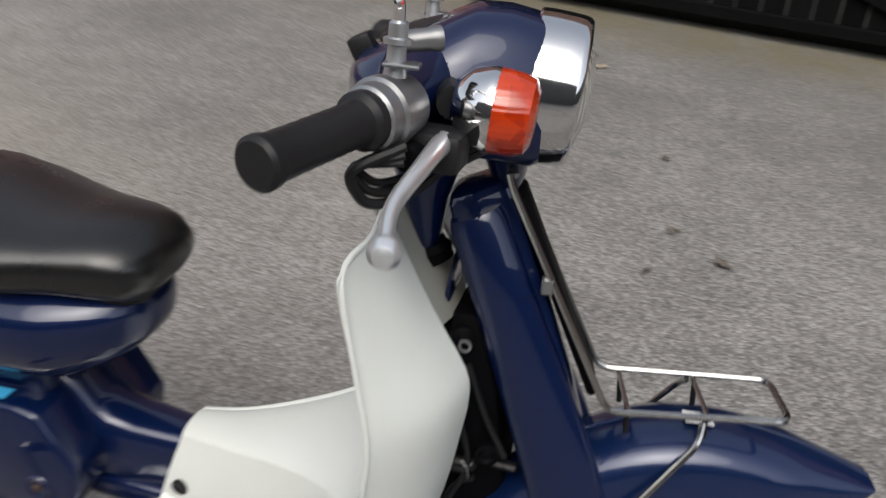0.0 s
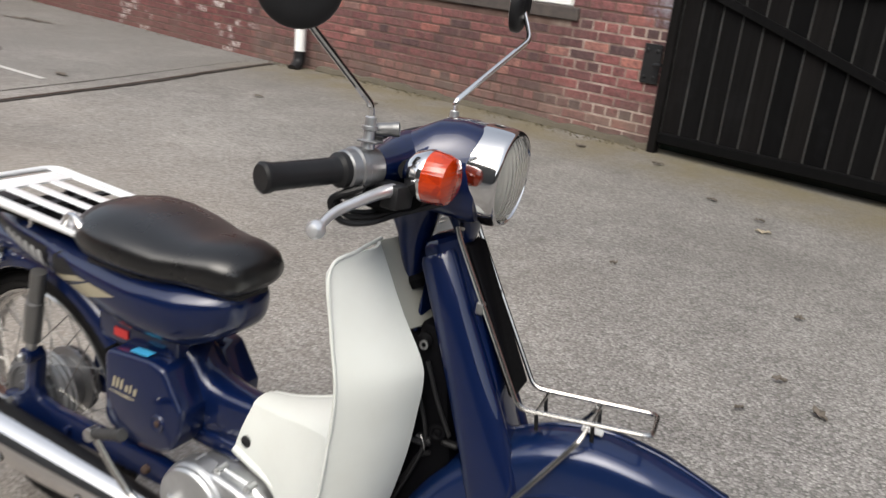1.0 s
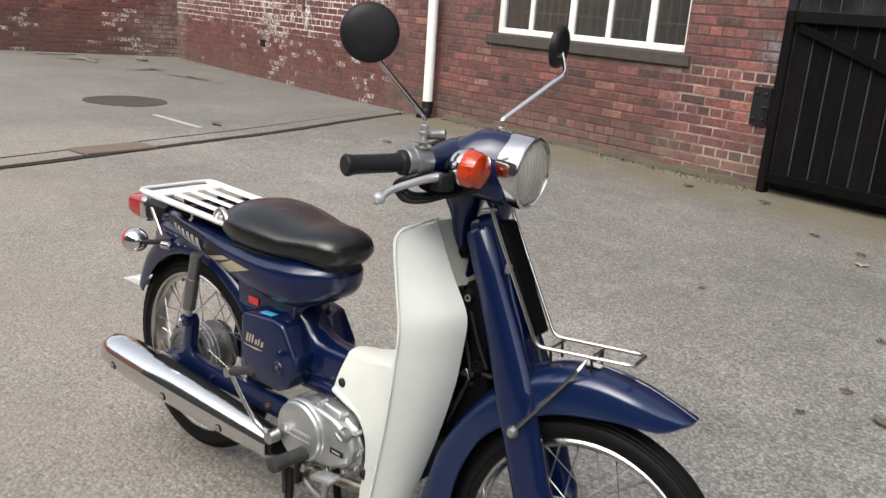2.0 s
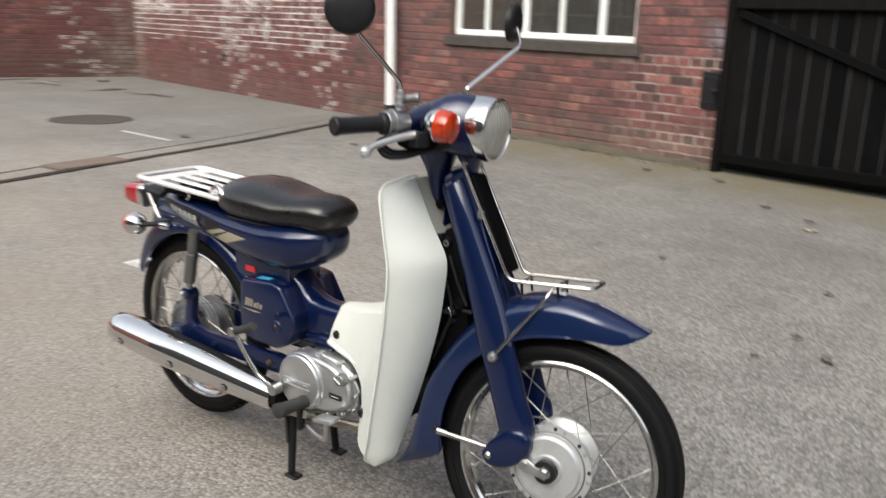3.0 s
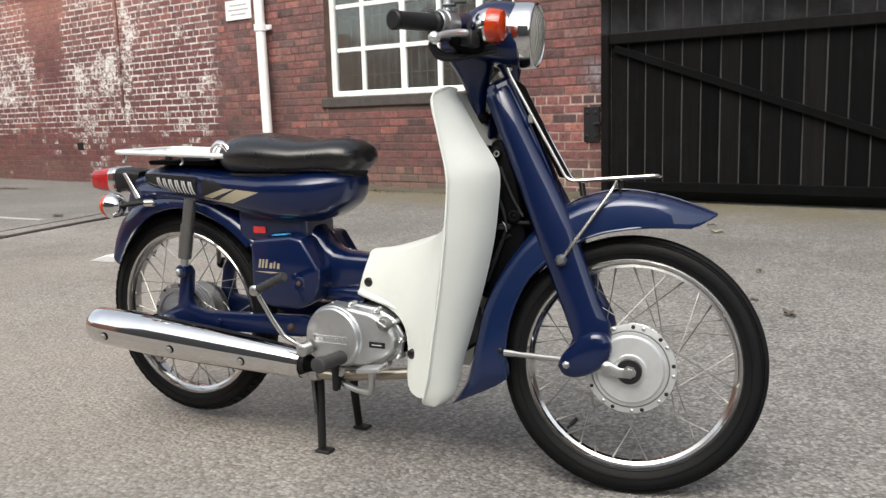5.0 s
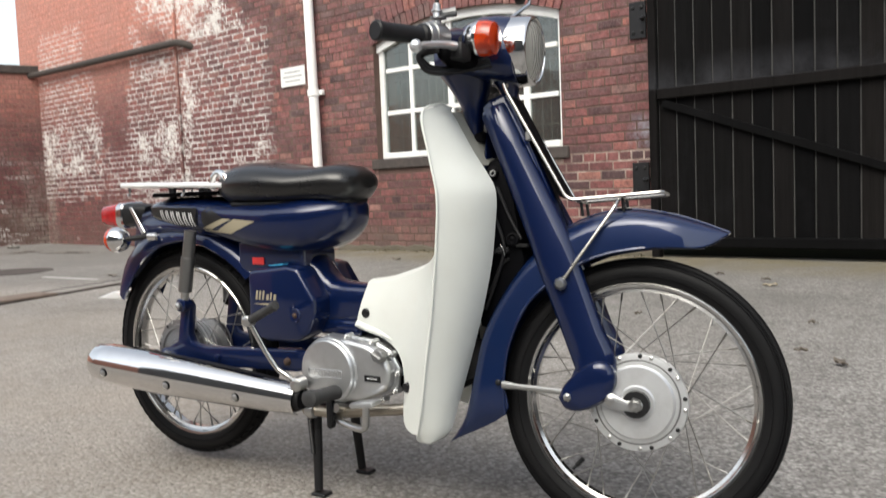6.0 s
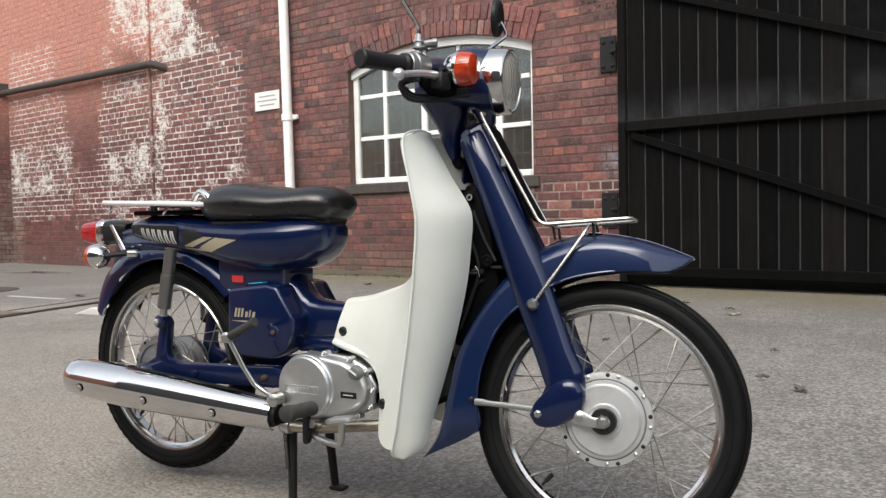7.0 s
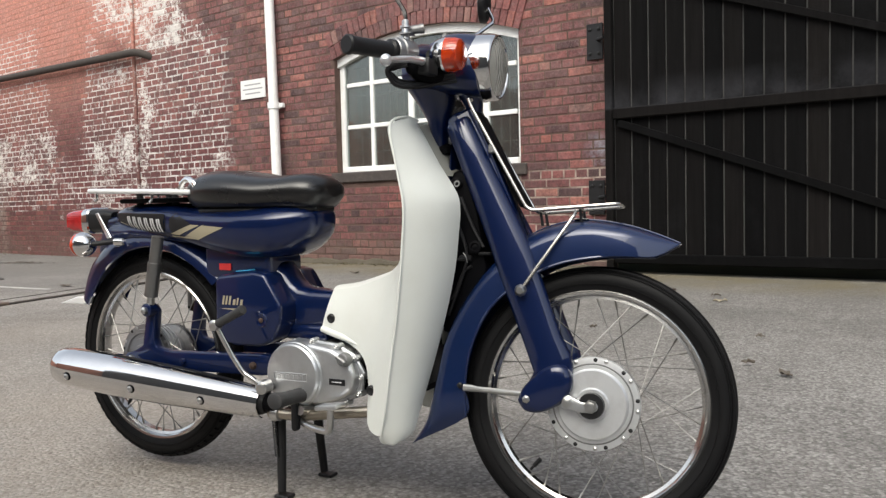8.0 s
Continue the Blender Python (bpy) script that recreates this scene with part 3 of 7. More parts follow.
def ground():
    xs = sorted(set([-900, -300, -90, -40] + [-20 + 0.5 * i for i in range(77)] + [40, 90, 300, 900]))
    ys = sorted(set([-900, -300, -90, -40] + [-20 + 0.4 * i for i in range(73)] + [12, 20, 40, 90, 300, 900]))
    verts = [(x, y, rise(x, y) + (0.006 * noise.noise((x * 0.6, y * 0.6, 3)) if y > 2.2 and abs(x) < 20 and y < 9 else 0)) for y in ys for x in xs]
    w = len(xs)
    faces = [(j * w + i, j * w + i + 1, (j + 1) * w + i + 1, (j + 1) * w + i) for j in range(len(ys) - 1) for i in range(w - 1)]
    me = bpy.data.meshes.new("ground")
    me.from_pydata(verts, [], faces)
    for p in me.polygons:
        p.use_smooth = True
    me.materials.append(ASPHALT)
    return tagged(new("ground", me), "worn grey asphalt yard with grit and dry leaves", "ground", "", "structure")


ground()

# ------------------------------------------------------------------ walls
WY = 5.855
COURSE, LONG, JOINT = 0.079, 0.232, 0.011
WIN_L, WIN_R, WIN_B, WIN_S, WIN_T = -5.585, -3.285, 1.02, 2.215, 2.405
GATE_L, GATE_R, GATE_T = -2.40, 3.72, 3.3
half = (WIN_R - WIN_L) / 2
ARCH_R = (half ** 2 + (WIN_T - WIN_S) ** 2) / (2 * (WIN_T - WIN_S))
ARCH_C = ((WIN_L + WIN_R) / 2, WIN_T - ARCH_R)


def arch_points(r, n=16):
    a = math.asin(min(half / r, 1.0))
    return [(ARCH_C[0] + r * math.sin(w), ARCH_C[1] + r * math.cos(w)) for w in [-a + 2 * a * k / n for k in range(n + 1)]]


def wall_core():
    y0, y1, top = WY, WY + 0.34, 5.7
    bms = [
        prism([(-6.96, -0.3), (WIN_L, -0.3), (WIN_L, top), (-6.96, top)], y0, y1),
        prism([(WIN_R, -0.3), (GATE_L, -0.3), (GATE_L, top), (WIN_R, top)], y0, y1),
        prism([(WIN_L, -0.3), (WIN_R, -0.3), (WIN_R, WIN_B - 0.1), (WIN_L, WIN_B - 0.1)], y0, y1),
        prism(arch_points(ARCH_R) + [(WIN_R, top), (WIN_L, top)], y0, y1),
        prism([(GATE_L, GATE_T), (GATE_R, GATE_T), (GATE_R, top), (GATE_L, top)], y0, y1),
        prism([(GATE_R, -0.3), (9.0, -0.3), (9.0, top), (GATE_R, top)], y0, y1),
    ]
    return tagged(finish("wall_north", join(*bms), MORTAR), "old red brick wall with sooty weathered mortar", "wall", "", "structure")


wall_north = wall_core()


def brick_box(l, h, d, rng, rough=0.0045):
    """Corners of one brick, its front face at y = 0, a little uneven."""
    j = lambda: rng.uniform(-rough, rough)
    b = 0.006
    front = [(b + j(), -d, b + j()), (l - b + j(), -d, b + j()), (l - b + j(), -d, h - b + j()), (b + j(), -d, h - b + j())]
    back = [(0, 0.002, 0), (l, 0.002, 0), (l, 0.002, h), (0, 0.002, h)]
    mid = [(x, -d + b, z) for x, _, z in back]
    v = front + mid + back
    f = [(0, 1, 2, 3)] + [(4 + i, 4 + (i + 1) % 4, (i + 1) % 4, i) for i in range(4)] + [(8 + i, 8 + (i + 1) % 4, 4 + (i + 1) % 4, 4 + i) for i in range(4)]
    return v, f


def courses(x0, x1, z0, z1, seed):
    """Bricks of an old bond (a course of headers after three of stretchers), as x, z, length."""
    rng = random.Random(seed)
    row, z = 0, z0
    while z < z1:
        head = row % 4 == 3
        l = LONG / 2 if head else LONG
        x = x0 - (LONG / 2 if row % 2 else 0) - (LONG / 4 if head else 0)
        while x < x1:
            a, b = max(x, x0), min(x + l - JOINT, x1)
            if b - a > 0.03:
                yield a, z, b - a, rng
            x += l
        z += COURSE
        row += 1


def in_opening(x, z, l, h):
    xa, xb, za, zb = x, x + l, z, z + h
    if xb > WIN_L + 0.01 and xa < WIN_R - 0.01 and za < WIN_S and zb > WIN_B - 0.10:
        return True
    if zb > 2.0:
        for px in (xa, xb):
            for pz in (za, zb):
                if pz > WIN_S - 0.05 and math.hypot(px - ARCH_C[0], pz - ARCH_C[1]) < ARCH_R - 0.004 and abs(px - ARCH_C[0]) < half:
                    return True
    if xb > GATE_L + 0.02 and xa < GATE_R and za < GATE_T:
        return True
    return False


def split(a, l):
    """Trim a brick that runs into the window's sides."""
    if a < WIN_L < a + l:
        return a, WIN_L - a
    if a < WIN_R < a + l:
        return WIN_R, a + l - WIN_R
    return a, l


MANY = {"v": [], "f": []}
SINGLES = []
for x, z, l, rng in courses(-6.96, GATE_L, 0.0, 5.6, 4):
    h = COURSE - JOINT
    if WIN_B - 0.1 - h < z < WIN_S:
        x, l = split(x, l)
    if l < 0.02 or in_opening(x, z, l, h):
        continue
    if (x > -4.7 and z < 0.98) or (x > -3.3 and z < 1.9):
        SINGLES.append((x, z, l, rng.uniform(0.003, 0.010)))
        continue
    v, f = brick_box(l, h, rng.uniform(0.002, 0.006) + (0.02 if 2.69 < z < 2.76 else 0), rng)
    o = len(MANY["v"])
    MANY["v"] += [(px + x, py + WY, pz + z) for px, py, pz in v]
    MANY["f"] += [tuple(i + o for i in q) for q in f]
for x, z, l, rng in courses(GATE_R, 9.0, 0.0, 4.5, 14):
    v, f = brick_box(l, COURSE - JOINT, rng.uniform(0.002, 0.006), rng)
    o = len(MANY["v"])
    MANY["v"] += [(px + x, py + WY, pz + z) for px, py, pz in v]
    MANY["f"] += [tuple(i + o for i in q) for q in f]


def stuff_mesh(name, data, mat, parent=None, m=None):
    me = bpy.data.meshes.new(name)
    me.from_pydata(data["v"], [], data["f"])
    me.materials.append(mat)
    ob = new(name, me)
    if parent:
        ob.parent = parent
    if m:
        ob.matrix_basis = m
    ob["kind"] = "stuff"
    return ob


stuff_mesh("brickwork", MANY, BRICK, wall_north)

# the old wall to the west, at a slight angle, and the low wall that closes the yard
BEND = math.atan2(0.24, -7.45)
WEST_LEN = math.hypot(7.45, 0.24)
WEST = Matrix.Translation((-6.96, WY, 0)) @ Matrix.Rotation(BEND - math.pi, 4, "Z") @ Matrix.Translation((-WEST_LEN, 0, 0))
wall_west = finish("wall_west", box(0, WEST_LEN, 0, 0.34, -0.3, 5.7), MORTAR)
wall_west.matrix_basis = WEST
tagged(wall_west, "red brick wall with flaking white paint", "wall", "", "structure")
WESTB = {"v": [], "f": []}
for x, z, l, rng in courses(0, WEST_LEN, 0.0, 5.6, 5):
    v, f = brick_box(l, COURSE - JOINT, rng.uniform(0.001, 0.006) + (0.02 if 2.69 < z < 2.76 else 0), rng)
    o = len(WESTB["v"])
    WESTB["v"] += [(px + x, py, pz + z) for px, py, pz in v]
    WESTB["f"] += [tuple(i + o for i in q) for q in f]
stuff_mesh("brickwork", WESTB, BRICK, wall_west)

END = Matrix.Translation((-13.71, 6.12, 0)) @ Matrix.Rotation(radians(74.3), 4, "Z") @ Matrix.Translation((-16, 0, 0))
wall_end = finish("wall_end", box(8, 16, 0, 0.34, -0.3, 2.86), MORTAR)
wall_end.matrix_basis = END
tagged(wall_end, "lower red brick yard wall with stone coping", "wall", "", "structure")
ENDB = {"v": [], "f": []}
for x, z, l, rng in courses(8, 16, 0.0, 2.8, 6):
    v, f = brick_box(l, COURSE - JOINT, rng.uniform(0.001, 0.006), rng)
    o = len(ENDB["v"])
    ENDB["v"] += [(px + x, py, pz + z) for px, py, pz in v]
    ENDB["f"] += [tuple(i + o for i in q) for q in f]
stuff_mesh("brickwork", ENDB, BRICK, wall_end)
part("coping", box(8, 16, -0.05, 0.39, 2.86, 3.0, 0.015), STONE, wall_end)

# Walls out of view, added to shape light and reflections on the moped.
for name, m, w, h, mat, look_of in (("wall_end_south", Matrix.Translation((-15.86, -1.60, 0)) @ Matrix.Rotation(radians(-90), 4, "Z"), 8.2, 3.0, WARM_BRICK, "unseen orange brick wall added for its reflection"), ("wall_south", Matrix.Translation((-16.2, -9.5, 0)), 9.2, 4.2, WARM_BRICK, "unseen orange brick wall added for its reflection"), ("wall_south_rendered", Matrix.Translation((-7.0, -9.5, 0)), 19.0, 7.0, RENDERED, "unseen grey wall added to shape light and reflections"), ("wall_east", Matrix.Translation((11, -9.5, 0)) @ Matrix.Rotation(radians(90), 4, "Z"), 16, 3.6, RENDERED, "unseen grey wall added to shape light and reflections")):
    ob = finish(name, box(0, w, -0.3, 0, -0.3, h), mat)
    ob.matrix_basis = m
    tagged(ob, look_of, "wall", "", "structure")

# ------------------------------------------------------------------ window
def window():
    w = new("window_1")
    tagged(w, "white painted arched window with small panes", "window", "", "structure")
    yf, yb = WY + 0.075, WY + 0.135
    t = 0.065
    part("window_frame", box(WIN_L, WIN_L + t, yf, yb, WIN_B, WIN_S + 0.02, 0.006), FRAME_WHITE, w)
    part("window_frame", box(WIN_R - t, WIN_R, yf, yb, WIN_B, WIN_S + 0.02, 0.006), FRAME_WHITE, w)
    part("window_frame", box(WIN_L + t, WIN_R - t, yf - 0.01, yb, WIN_B, WIN_B + 0.06, 0.006), FRAME_WHITE, w)
    part("arched_head", prism(arch_points(ARCH_R) + arch_points(ARCH_R - 0.080)[::-1], yf - 0.028, yb), FRAME_WHITE, w)
    bars = [-5.145, -4.622, -4.178, -3.712]
    for x in bars:
        top = ARCH_C[1] + math.sqrt((ARCH_R - 0.07) ** 2 - (x - ARCH_C[0]) ** 2)
        wide = 0.034 if abs(x + 4.622) < 0.01 or abs(x + 3.712) < 0.01 else 0.024
        part("glazing_bar", box(x - wide, x + wide, yf + 0.008, yb - 0.008, WIN_B + 0.06, top, 0.005), FRAME_WHITE, w)
    edges = [WIN_L + t] + bars + [WIN_R - t]
    levels = [WIN_B + 0.06, 1.497, 1.936, 2.21]
    for a, b in zip(edges, edges[1:]):
        for z in levels[1:3]:
            part("glazing_bar", box(a + 0.02, b - 0.02, yf + 0.010, yb - 0.010, z - 0.022, z + 0.022, 0.005), FRAME_WHITE, w)
        for z0, z1 in zip(levels, (1.497, 1.936, WIN_T - 0.06)):
            p = part("pane", box(a, b, yf + 0.026, yf + 0.031, z0, z1), PANE, w)
            p.visible_shadow = False
    # steel guard bars inside
    for i in range(22):
        x = WIN_L + 0.1 + i * (WIN_R - WIN_L - 0.2) / 21
        part("guard_bar", tube([(x, WY + 0.30, WIN_B), (x, WY + 0.30, WIN_T)], 0.005, 6), GALV, w)
    for z in (1.25, 1.55, 1.85, 2.15):
        part("guard_bar", tube([(WIN_L, WY + 0.31, z), (WIN_R, WY + 0.31, z)], 0.006, 6), GALV, w)
    part("window_sill", box(WIN_L - 0.07, WIN_R + 0.07, WY - 0.032, WY + 0.3, WIN_B - 0.108, WIN_B - 0.002, 0.010), STONE, w)
    room = bmesh.new()
    x0, x1, y0, y1, z0, z1 = WIN_L - 1, WIN_R + 0.8, WY + 0.345, WY + 4, 0.0, 3.2
    vs = [room.verts.new(p) for p in ((x0, y0, z0), (x1, y0, z0), (x1, y1, z0), (x0, y1, z0), (x0, y0, z1), (x1, y0, z1), (x1, y1, z1), (x0, y1, z1))]
    for q in ((0, 1, 2, 3), (4, 7, 6, 5), (1, 5, 6, 2), (2, 6, 7, 3), (3, 7, 4, 0)):
        room.faces.new([vs[i] for i in q])
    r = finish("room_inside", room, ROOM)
    tagged(r, "unlit workshop room behind the window", "room", "", "structure")


window()


# ------------------------------------------------------------------ gate
def gate(x0, x1, rail_flip):
    g = new("gate")
    tagged(g, "tall black boarded timber gate with rails and braces", "gate", "yard gates")
    y = WY - 0.085
    z0, z1 = 0.15, 3.25
    n = int(round((x1 - x0) / 0.1475))
    w = (x1 - x0) / n
    rng = random.Random(int(x0 * 10))
    proto = None
    for i in range(n):
        b = 0.006
        if proto is None:
            bm = prism([(b, z0), (w - b, z0), (w - b, z1), (b, z1)], 0, 0.011, 0.003, 1)
            ob = part("board", bm, TIMBER, g)
            proto = ob.data
        else:
            ob = new("board", proto)
            ob.parent = g
        ob.location = (x0 + i * w, y + rng.uniform(-0.003, 0.003), 0)
    # Shows through the gaps as light lines between the boards.
    part("backing", box(x0, x1, y + 0.012, y + 0.026, z0 + 0.02, z1 - 0.02), GROOVE, g)
    for za, zb in ((0.145, 0.225), (1.325, 1.415), (2.52, 2.61)):
        part("rail", box(x0 + 0.01, x1 - 0.01, y - 0.05, y - 0.004, za, zb, 0.008), TIMBER, g)
    part("stile", box(x0 - 0.072, x0 - 0.005, y - 0.03, y + 0.05, 0.045, z1, 0.008), TIMBER, g)
    for za in (0.225, 1.415):
        xa, xb, zt = (x0 + 0.05, x1 - 0.05, za + 1.1)
        if rail_flip:
            xa, xb = xb, xa
        d = Vector((xb - xa, 0, za + 0.03 - zt)).normalized()
        nrm = Vector((-d.z, 0, d.x)) * 0.03
        if nrm.z < 0:
            nrm = -nrm
        o = [(xa + nrm.x, zt + nrm.z - 0.03), (xb + nrm.x, za + 0.03 + nrm.z), (xb - nrm.x, za + 0.03 - nrm.z), (xa - nrm.x, zt - nrm.z - 0.03)]
        part("brace", prism(o, y - 0.042, y - 0.004, 0.005, 1), TIMBER, g)
    return g


gate(-2.32, 0.70, False)
gate(0.82, 3.70, True)
for z0, z1 in ((1.847, 2.147), (0.545, 0.837)):
    h = new("hinge_plate")
    tagged(h, "black iron gate hinge plate bolted to brick", "hinge", "gate hinges")
    part("plate", box(-2.594, -2.445, WY - 0.028, WY - 0.012, z0, z1, 0.004), BLACK, h)
    for dx in (-2.56, -2.48):
        for dz in (0.05, 0.25):
            part("bolt", lathe([(0, 0.014), (0.012, 0.014), (0.016, 0.006)], (dx, WY - 0.028, z0 + dz * (z1 - z0) / 0.3), (0, -1, 0), 8), BLACK, h)
    part("hook", tube([(-2.47, WY - 0.03, (z0 + z1) / 2), (-2.46, WY - 0.09, (z0 + z1) / 2), (-2.40, WY - 0.10, (z0 + z1) / 2 + 0.01)], 0.014, 8), BLACK, h)
under = finish("gate_threshold", box(GATE_L, GATE_R, WY + 0.12, WY + 0.34, -0.1, 0.3), DARK_GREEN)
tagged(under, "dark green sill behind the gap under the yard gates", "threshold", "", "structure")

def wall_foot(x0, x1, seed):
    """A rough dirty kerb of mortar and soil along the foot of the wall."""
    rng = random.Random(seed)
    n = int((x1 - x0) / 0.12)
    rings = []
    for i in range(n + 1):
        x = x0 + (x1 - x0) * i / n
        h, d = rng.uniform(0.085, 0.115), rng.uniform(0.05, 0.09)
        rings.append([(x, WY + 0.02, -0.05), (x, WY - d, -0.05), (x, WY - d, h * 0.6), (x, WY - d * 0.6, h), (x, WY + 0.02, h + 0.01)])
    ob = finish("kerb", ring_mesh(rings), MOSSY, None, "", 20)
    return tagged(ob, "dirty mossy mortar kerb at the foot of the wall", "kerb", "", "structure")


wall_foot(-6.2, -2.40, 21)

# ------------------------------------------------------------------ pipes and sign on the wall
dp = new("downpipe")
dp.matrix_basis = Matrix.Translation((-6.385, WY - 0.125, 0)) @ Matrix.Rotation(radians(-2.0), 4, "Y") @ Matrix.Rotation(radians(-0.9), 4, "X")
tagged(dp, "white painted cast iron rainwater downpipe", "downpipe")
part("pipe", tube([(0, 0, 0.16), (0, 0, 6.1)], 0.054, 20), FRAME_WHITE, dp)
for z in (1.80, 3.6, 5.4):
    part("collar", lathe([(-0.035, 0.056), (-0.035, 0.068), (0.035, 0.068), (0.035, 0.056)], (0, 0, z), (0, 0, 1), 20), FRAME_WHITE, dp)
    part("ear", box(-0.11, 0.11, 0.03, 0.07, z - 0.025, z + 0.025, 0.006), FRAME_WHITE, dp)
part("shoe", tube(round_path([(0, 0, 0.22), (0, 0, 0.10), (0.02, -0.10, 0.035)], 0.08), 0.062, 16), BLACK, dp)

sg = new("wall_sign")
sg.location = (-6.88, WY - 0.016, 2.035)
tagged(sg, "small white notice with dark lines of print", "sign")
part("panel", box(-0.212, 0.212, -0.006, 0.006, -0.107, 0.107, 0.002), STICKER_WHITE, sg)
for z, wd in ((0.05, 0.28), (0.0, 0.34), (-0.05, 0.26)):
    part("print_line", box(-wd / 2, wd / 2, -0.008, -0.0065, z - 0.008, z + 0.008), TEXTBAR, sg)


def on_west(x, off, z):
    """A place on the face of the west wall at world x."""
    t = (-6.96 - x) / 7.45
    return (x, WY + 0.24 * t - off, z)


pl = finish("wall_pipe", tube(round_path([on_west(-13.9, 0.11, 2.83), on_west(-9.12, 0.11, 2.735), on_west(-8.96, -0.03, 2.66)], 0.14), 0.05, 14), SOOTY)
tagged(pl, "old sooty iron pipe along the brick wall", "pipe")
cd = finish("conduit", tube([on_west(-9.34, 0.02, 0.95), on_west(-9.34, 0.02, 5.6)], 0.024, 10), BRICK_ONE)
tagged(cd, "thin red painted conduit running up the wall", "conduit")
vh = finish("vent_hole", box(-0.07, 0.07, -0.016, 0.004, -0.05, 0.05, 0.004), BLACK)
vh.matrix_basis = Matrix.Translation(on_west(-10.5, 0.0, 0.52))
tagged(vh, "small dark vent block in the brick wall", "vent")

# ------------------------------------------------------------------ things in the yard's surface
dr = new("drain_channel")
tagged(dr, "old concrete drain channel with rusty edges across the yard", "drain", "", "structure")
D0, D1 = Vector((-4.35, -1.0)), Vector((-6.75, 5.7))
dv = (D1 - D0).normalized()
dn = Vector((-dv.y, dv.x))
def channel_strip(off, wide, zt, mat, name, seed):
    """A strip along the drain whose edges wander."""
    rng = random.Random(seed)
    bm = bmesh.new()
    steps = 70
    rows = []
    for k in range(steps + 1):
        p = D0.lerp(D1, k / steps) + dn * (off + rng.uniform(-0.004, 0.004))
        z = rise(p.x, p.y)
        w = wide * (rng.uniform(0.55, 1.35) if wide < 0.1 else 1.0)
        l, r = p + dn * w / 2, p - dn * w / 2
        rows.append([bm.verts.new((q.x, q.y, z + h)) for q, h in ((l, -0.02), (l, zt), (r, zt), (r, -0.02))])
    for u, v in zip(rows, rows[1:]):
        for i in range(3):
            bm.faces.new((u[i], u[i + 1], v[i + 1], v[i]))
    return part(name, bm, mat, dr)


channel_strip(0.165, 0.29, 0.004, ASPHALT, "channel_floor", 1)
channel_strip(0.0, 0.036, 0.009, SOIL, "channel_edge", 2)
channel_strip(0.30, 0.014, 0.008, SOIL, "channel_edge", 3)
channel_strip(0.045, 0.020, 0.010, RUST, "rusty_lip", 4)
cover_plate = moved(box(-0.30, 0.30, -0.13, 0.13, 0, 0.022, 0.006), pose(-5.55, 1.98, 0.004, 0, 0, 104))
tagged(finish("drain_board", cover_plate, BOARD), "rusty brown board over part of the drain", "board")
cover_disc = lathe([(-0.02, 0.43), (0.006, 0.43), (0.008, 0.40), (0.005, 0.37), (0.007, 0.0)], (-8.27, 3.1, 0.0), (0, 0, 1), 48)
for v in cover_disc.verts:
    out = 1 + 0.07 * noise.noise((v.co.x * 7, v.co.y * 7, 2.0))
    v.co.x, v.co.y = -8.27 + (v.co.x + 8.27) * out, 3.1 + (v.co.y - 3.1) * out
mh = finish("manhole_cover", cover_disc, STONE)
tagged(mh, "round dark iron manhole cover in the yard", "manhole", "", "structure")
wl = finish("painted_line", moved(box(-0.42, 0.42, -0.026, 0.026, -0.004, 0.005), pose(-6.85, 3.05, 0, 0, 0, 6)), WORN_WHITE)
tagged(wl, "short worn white painted line on the asphalt", "marking", "", "structure")


def leaf(x, y, l, turn, seed, mat=None, label="curled dry brown leaf lying on the asphalt"):
    rng = random.Random(seed)
    bm = bmesh.new()
    n = 7
    top = []
    for i in range(n):
        t = i / (n - 1)
        w = l * 0.28 * math.sin(math.pi * min(max(t, 0.04), 0.97)) * rng.uniform(0.7, 1.2)
        z = 0.006 + 0.012 * rng.random()
        top.append([bm.verts.new((l * (t - 0.5), s * w, z + abs(s) * rng.uniform(0, 0.014))) for s in (-1, 0, 1)])
    for a, b in zip(top, top[1:]):
        for i in range(2):
            bm.faces.new((a[i], a[i + 1], b[i + 1], b[i]))
    ob = finish("dry_leaf", bm, mat or LEAF)
    ob.matrix_basis = pose(x, y, rise(x, y), 0, 0, turn)
    mod = ob.modifiers.new("thick", "SOLIDIFY")
    mod.thickness = 0.002
    return tagged(ob, label, "leaf", "fallen leaves")


for i, (x, y, l, a) in enumerate([(-0.237, 2.687, 0.07, 20), (-0.251, 2.373, 0.06, 70), (-0.055, 2.547, 0.09, -30), (-1.235, 3.284, 0.05, 10), (-1.08, 4.66, 0.08, 5), (-2.72, 5.35, 0.12, 0), (-2.10, 5.38, 0.12, 8), (-1.45, 4.84, 0.10, -10), (-4.57, 5.0, 0.14, 10), (-5.2, 4.3, 0.12, 30), (-0.4, 3.37, 0.06, 40), (0.6, 2.9, 0.06, -20), (-6.56, 3.31, 0.20, 4)]):
    leaf(x, y, l * 0.75, a, i)
leaf(-0.985, 4.471, 0.085, 12, 31, STRAW, "pale straw-coloured curled leaf on the asphalt")

# ------------------------------------------------------------------ weeds along the foot of the wall, and litter by the end wall
WEED = material("dry_weeds", (0.10, 0.085, 0.05), 0.9)


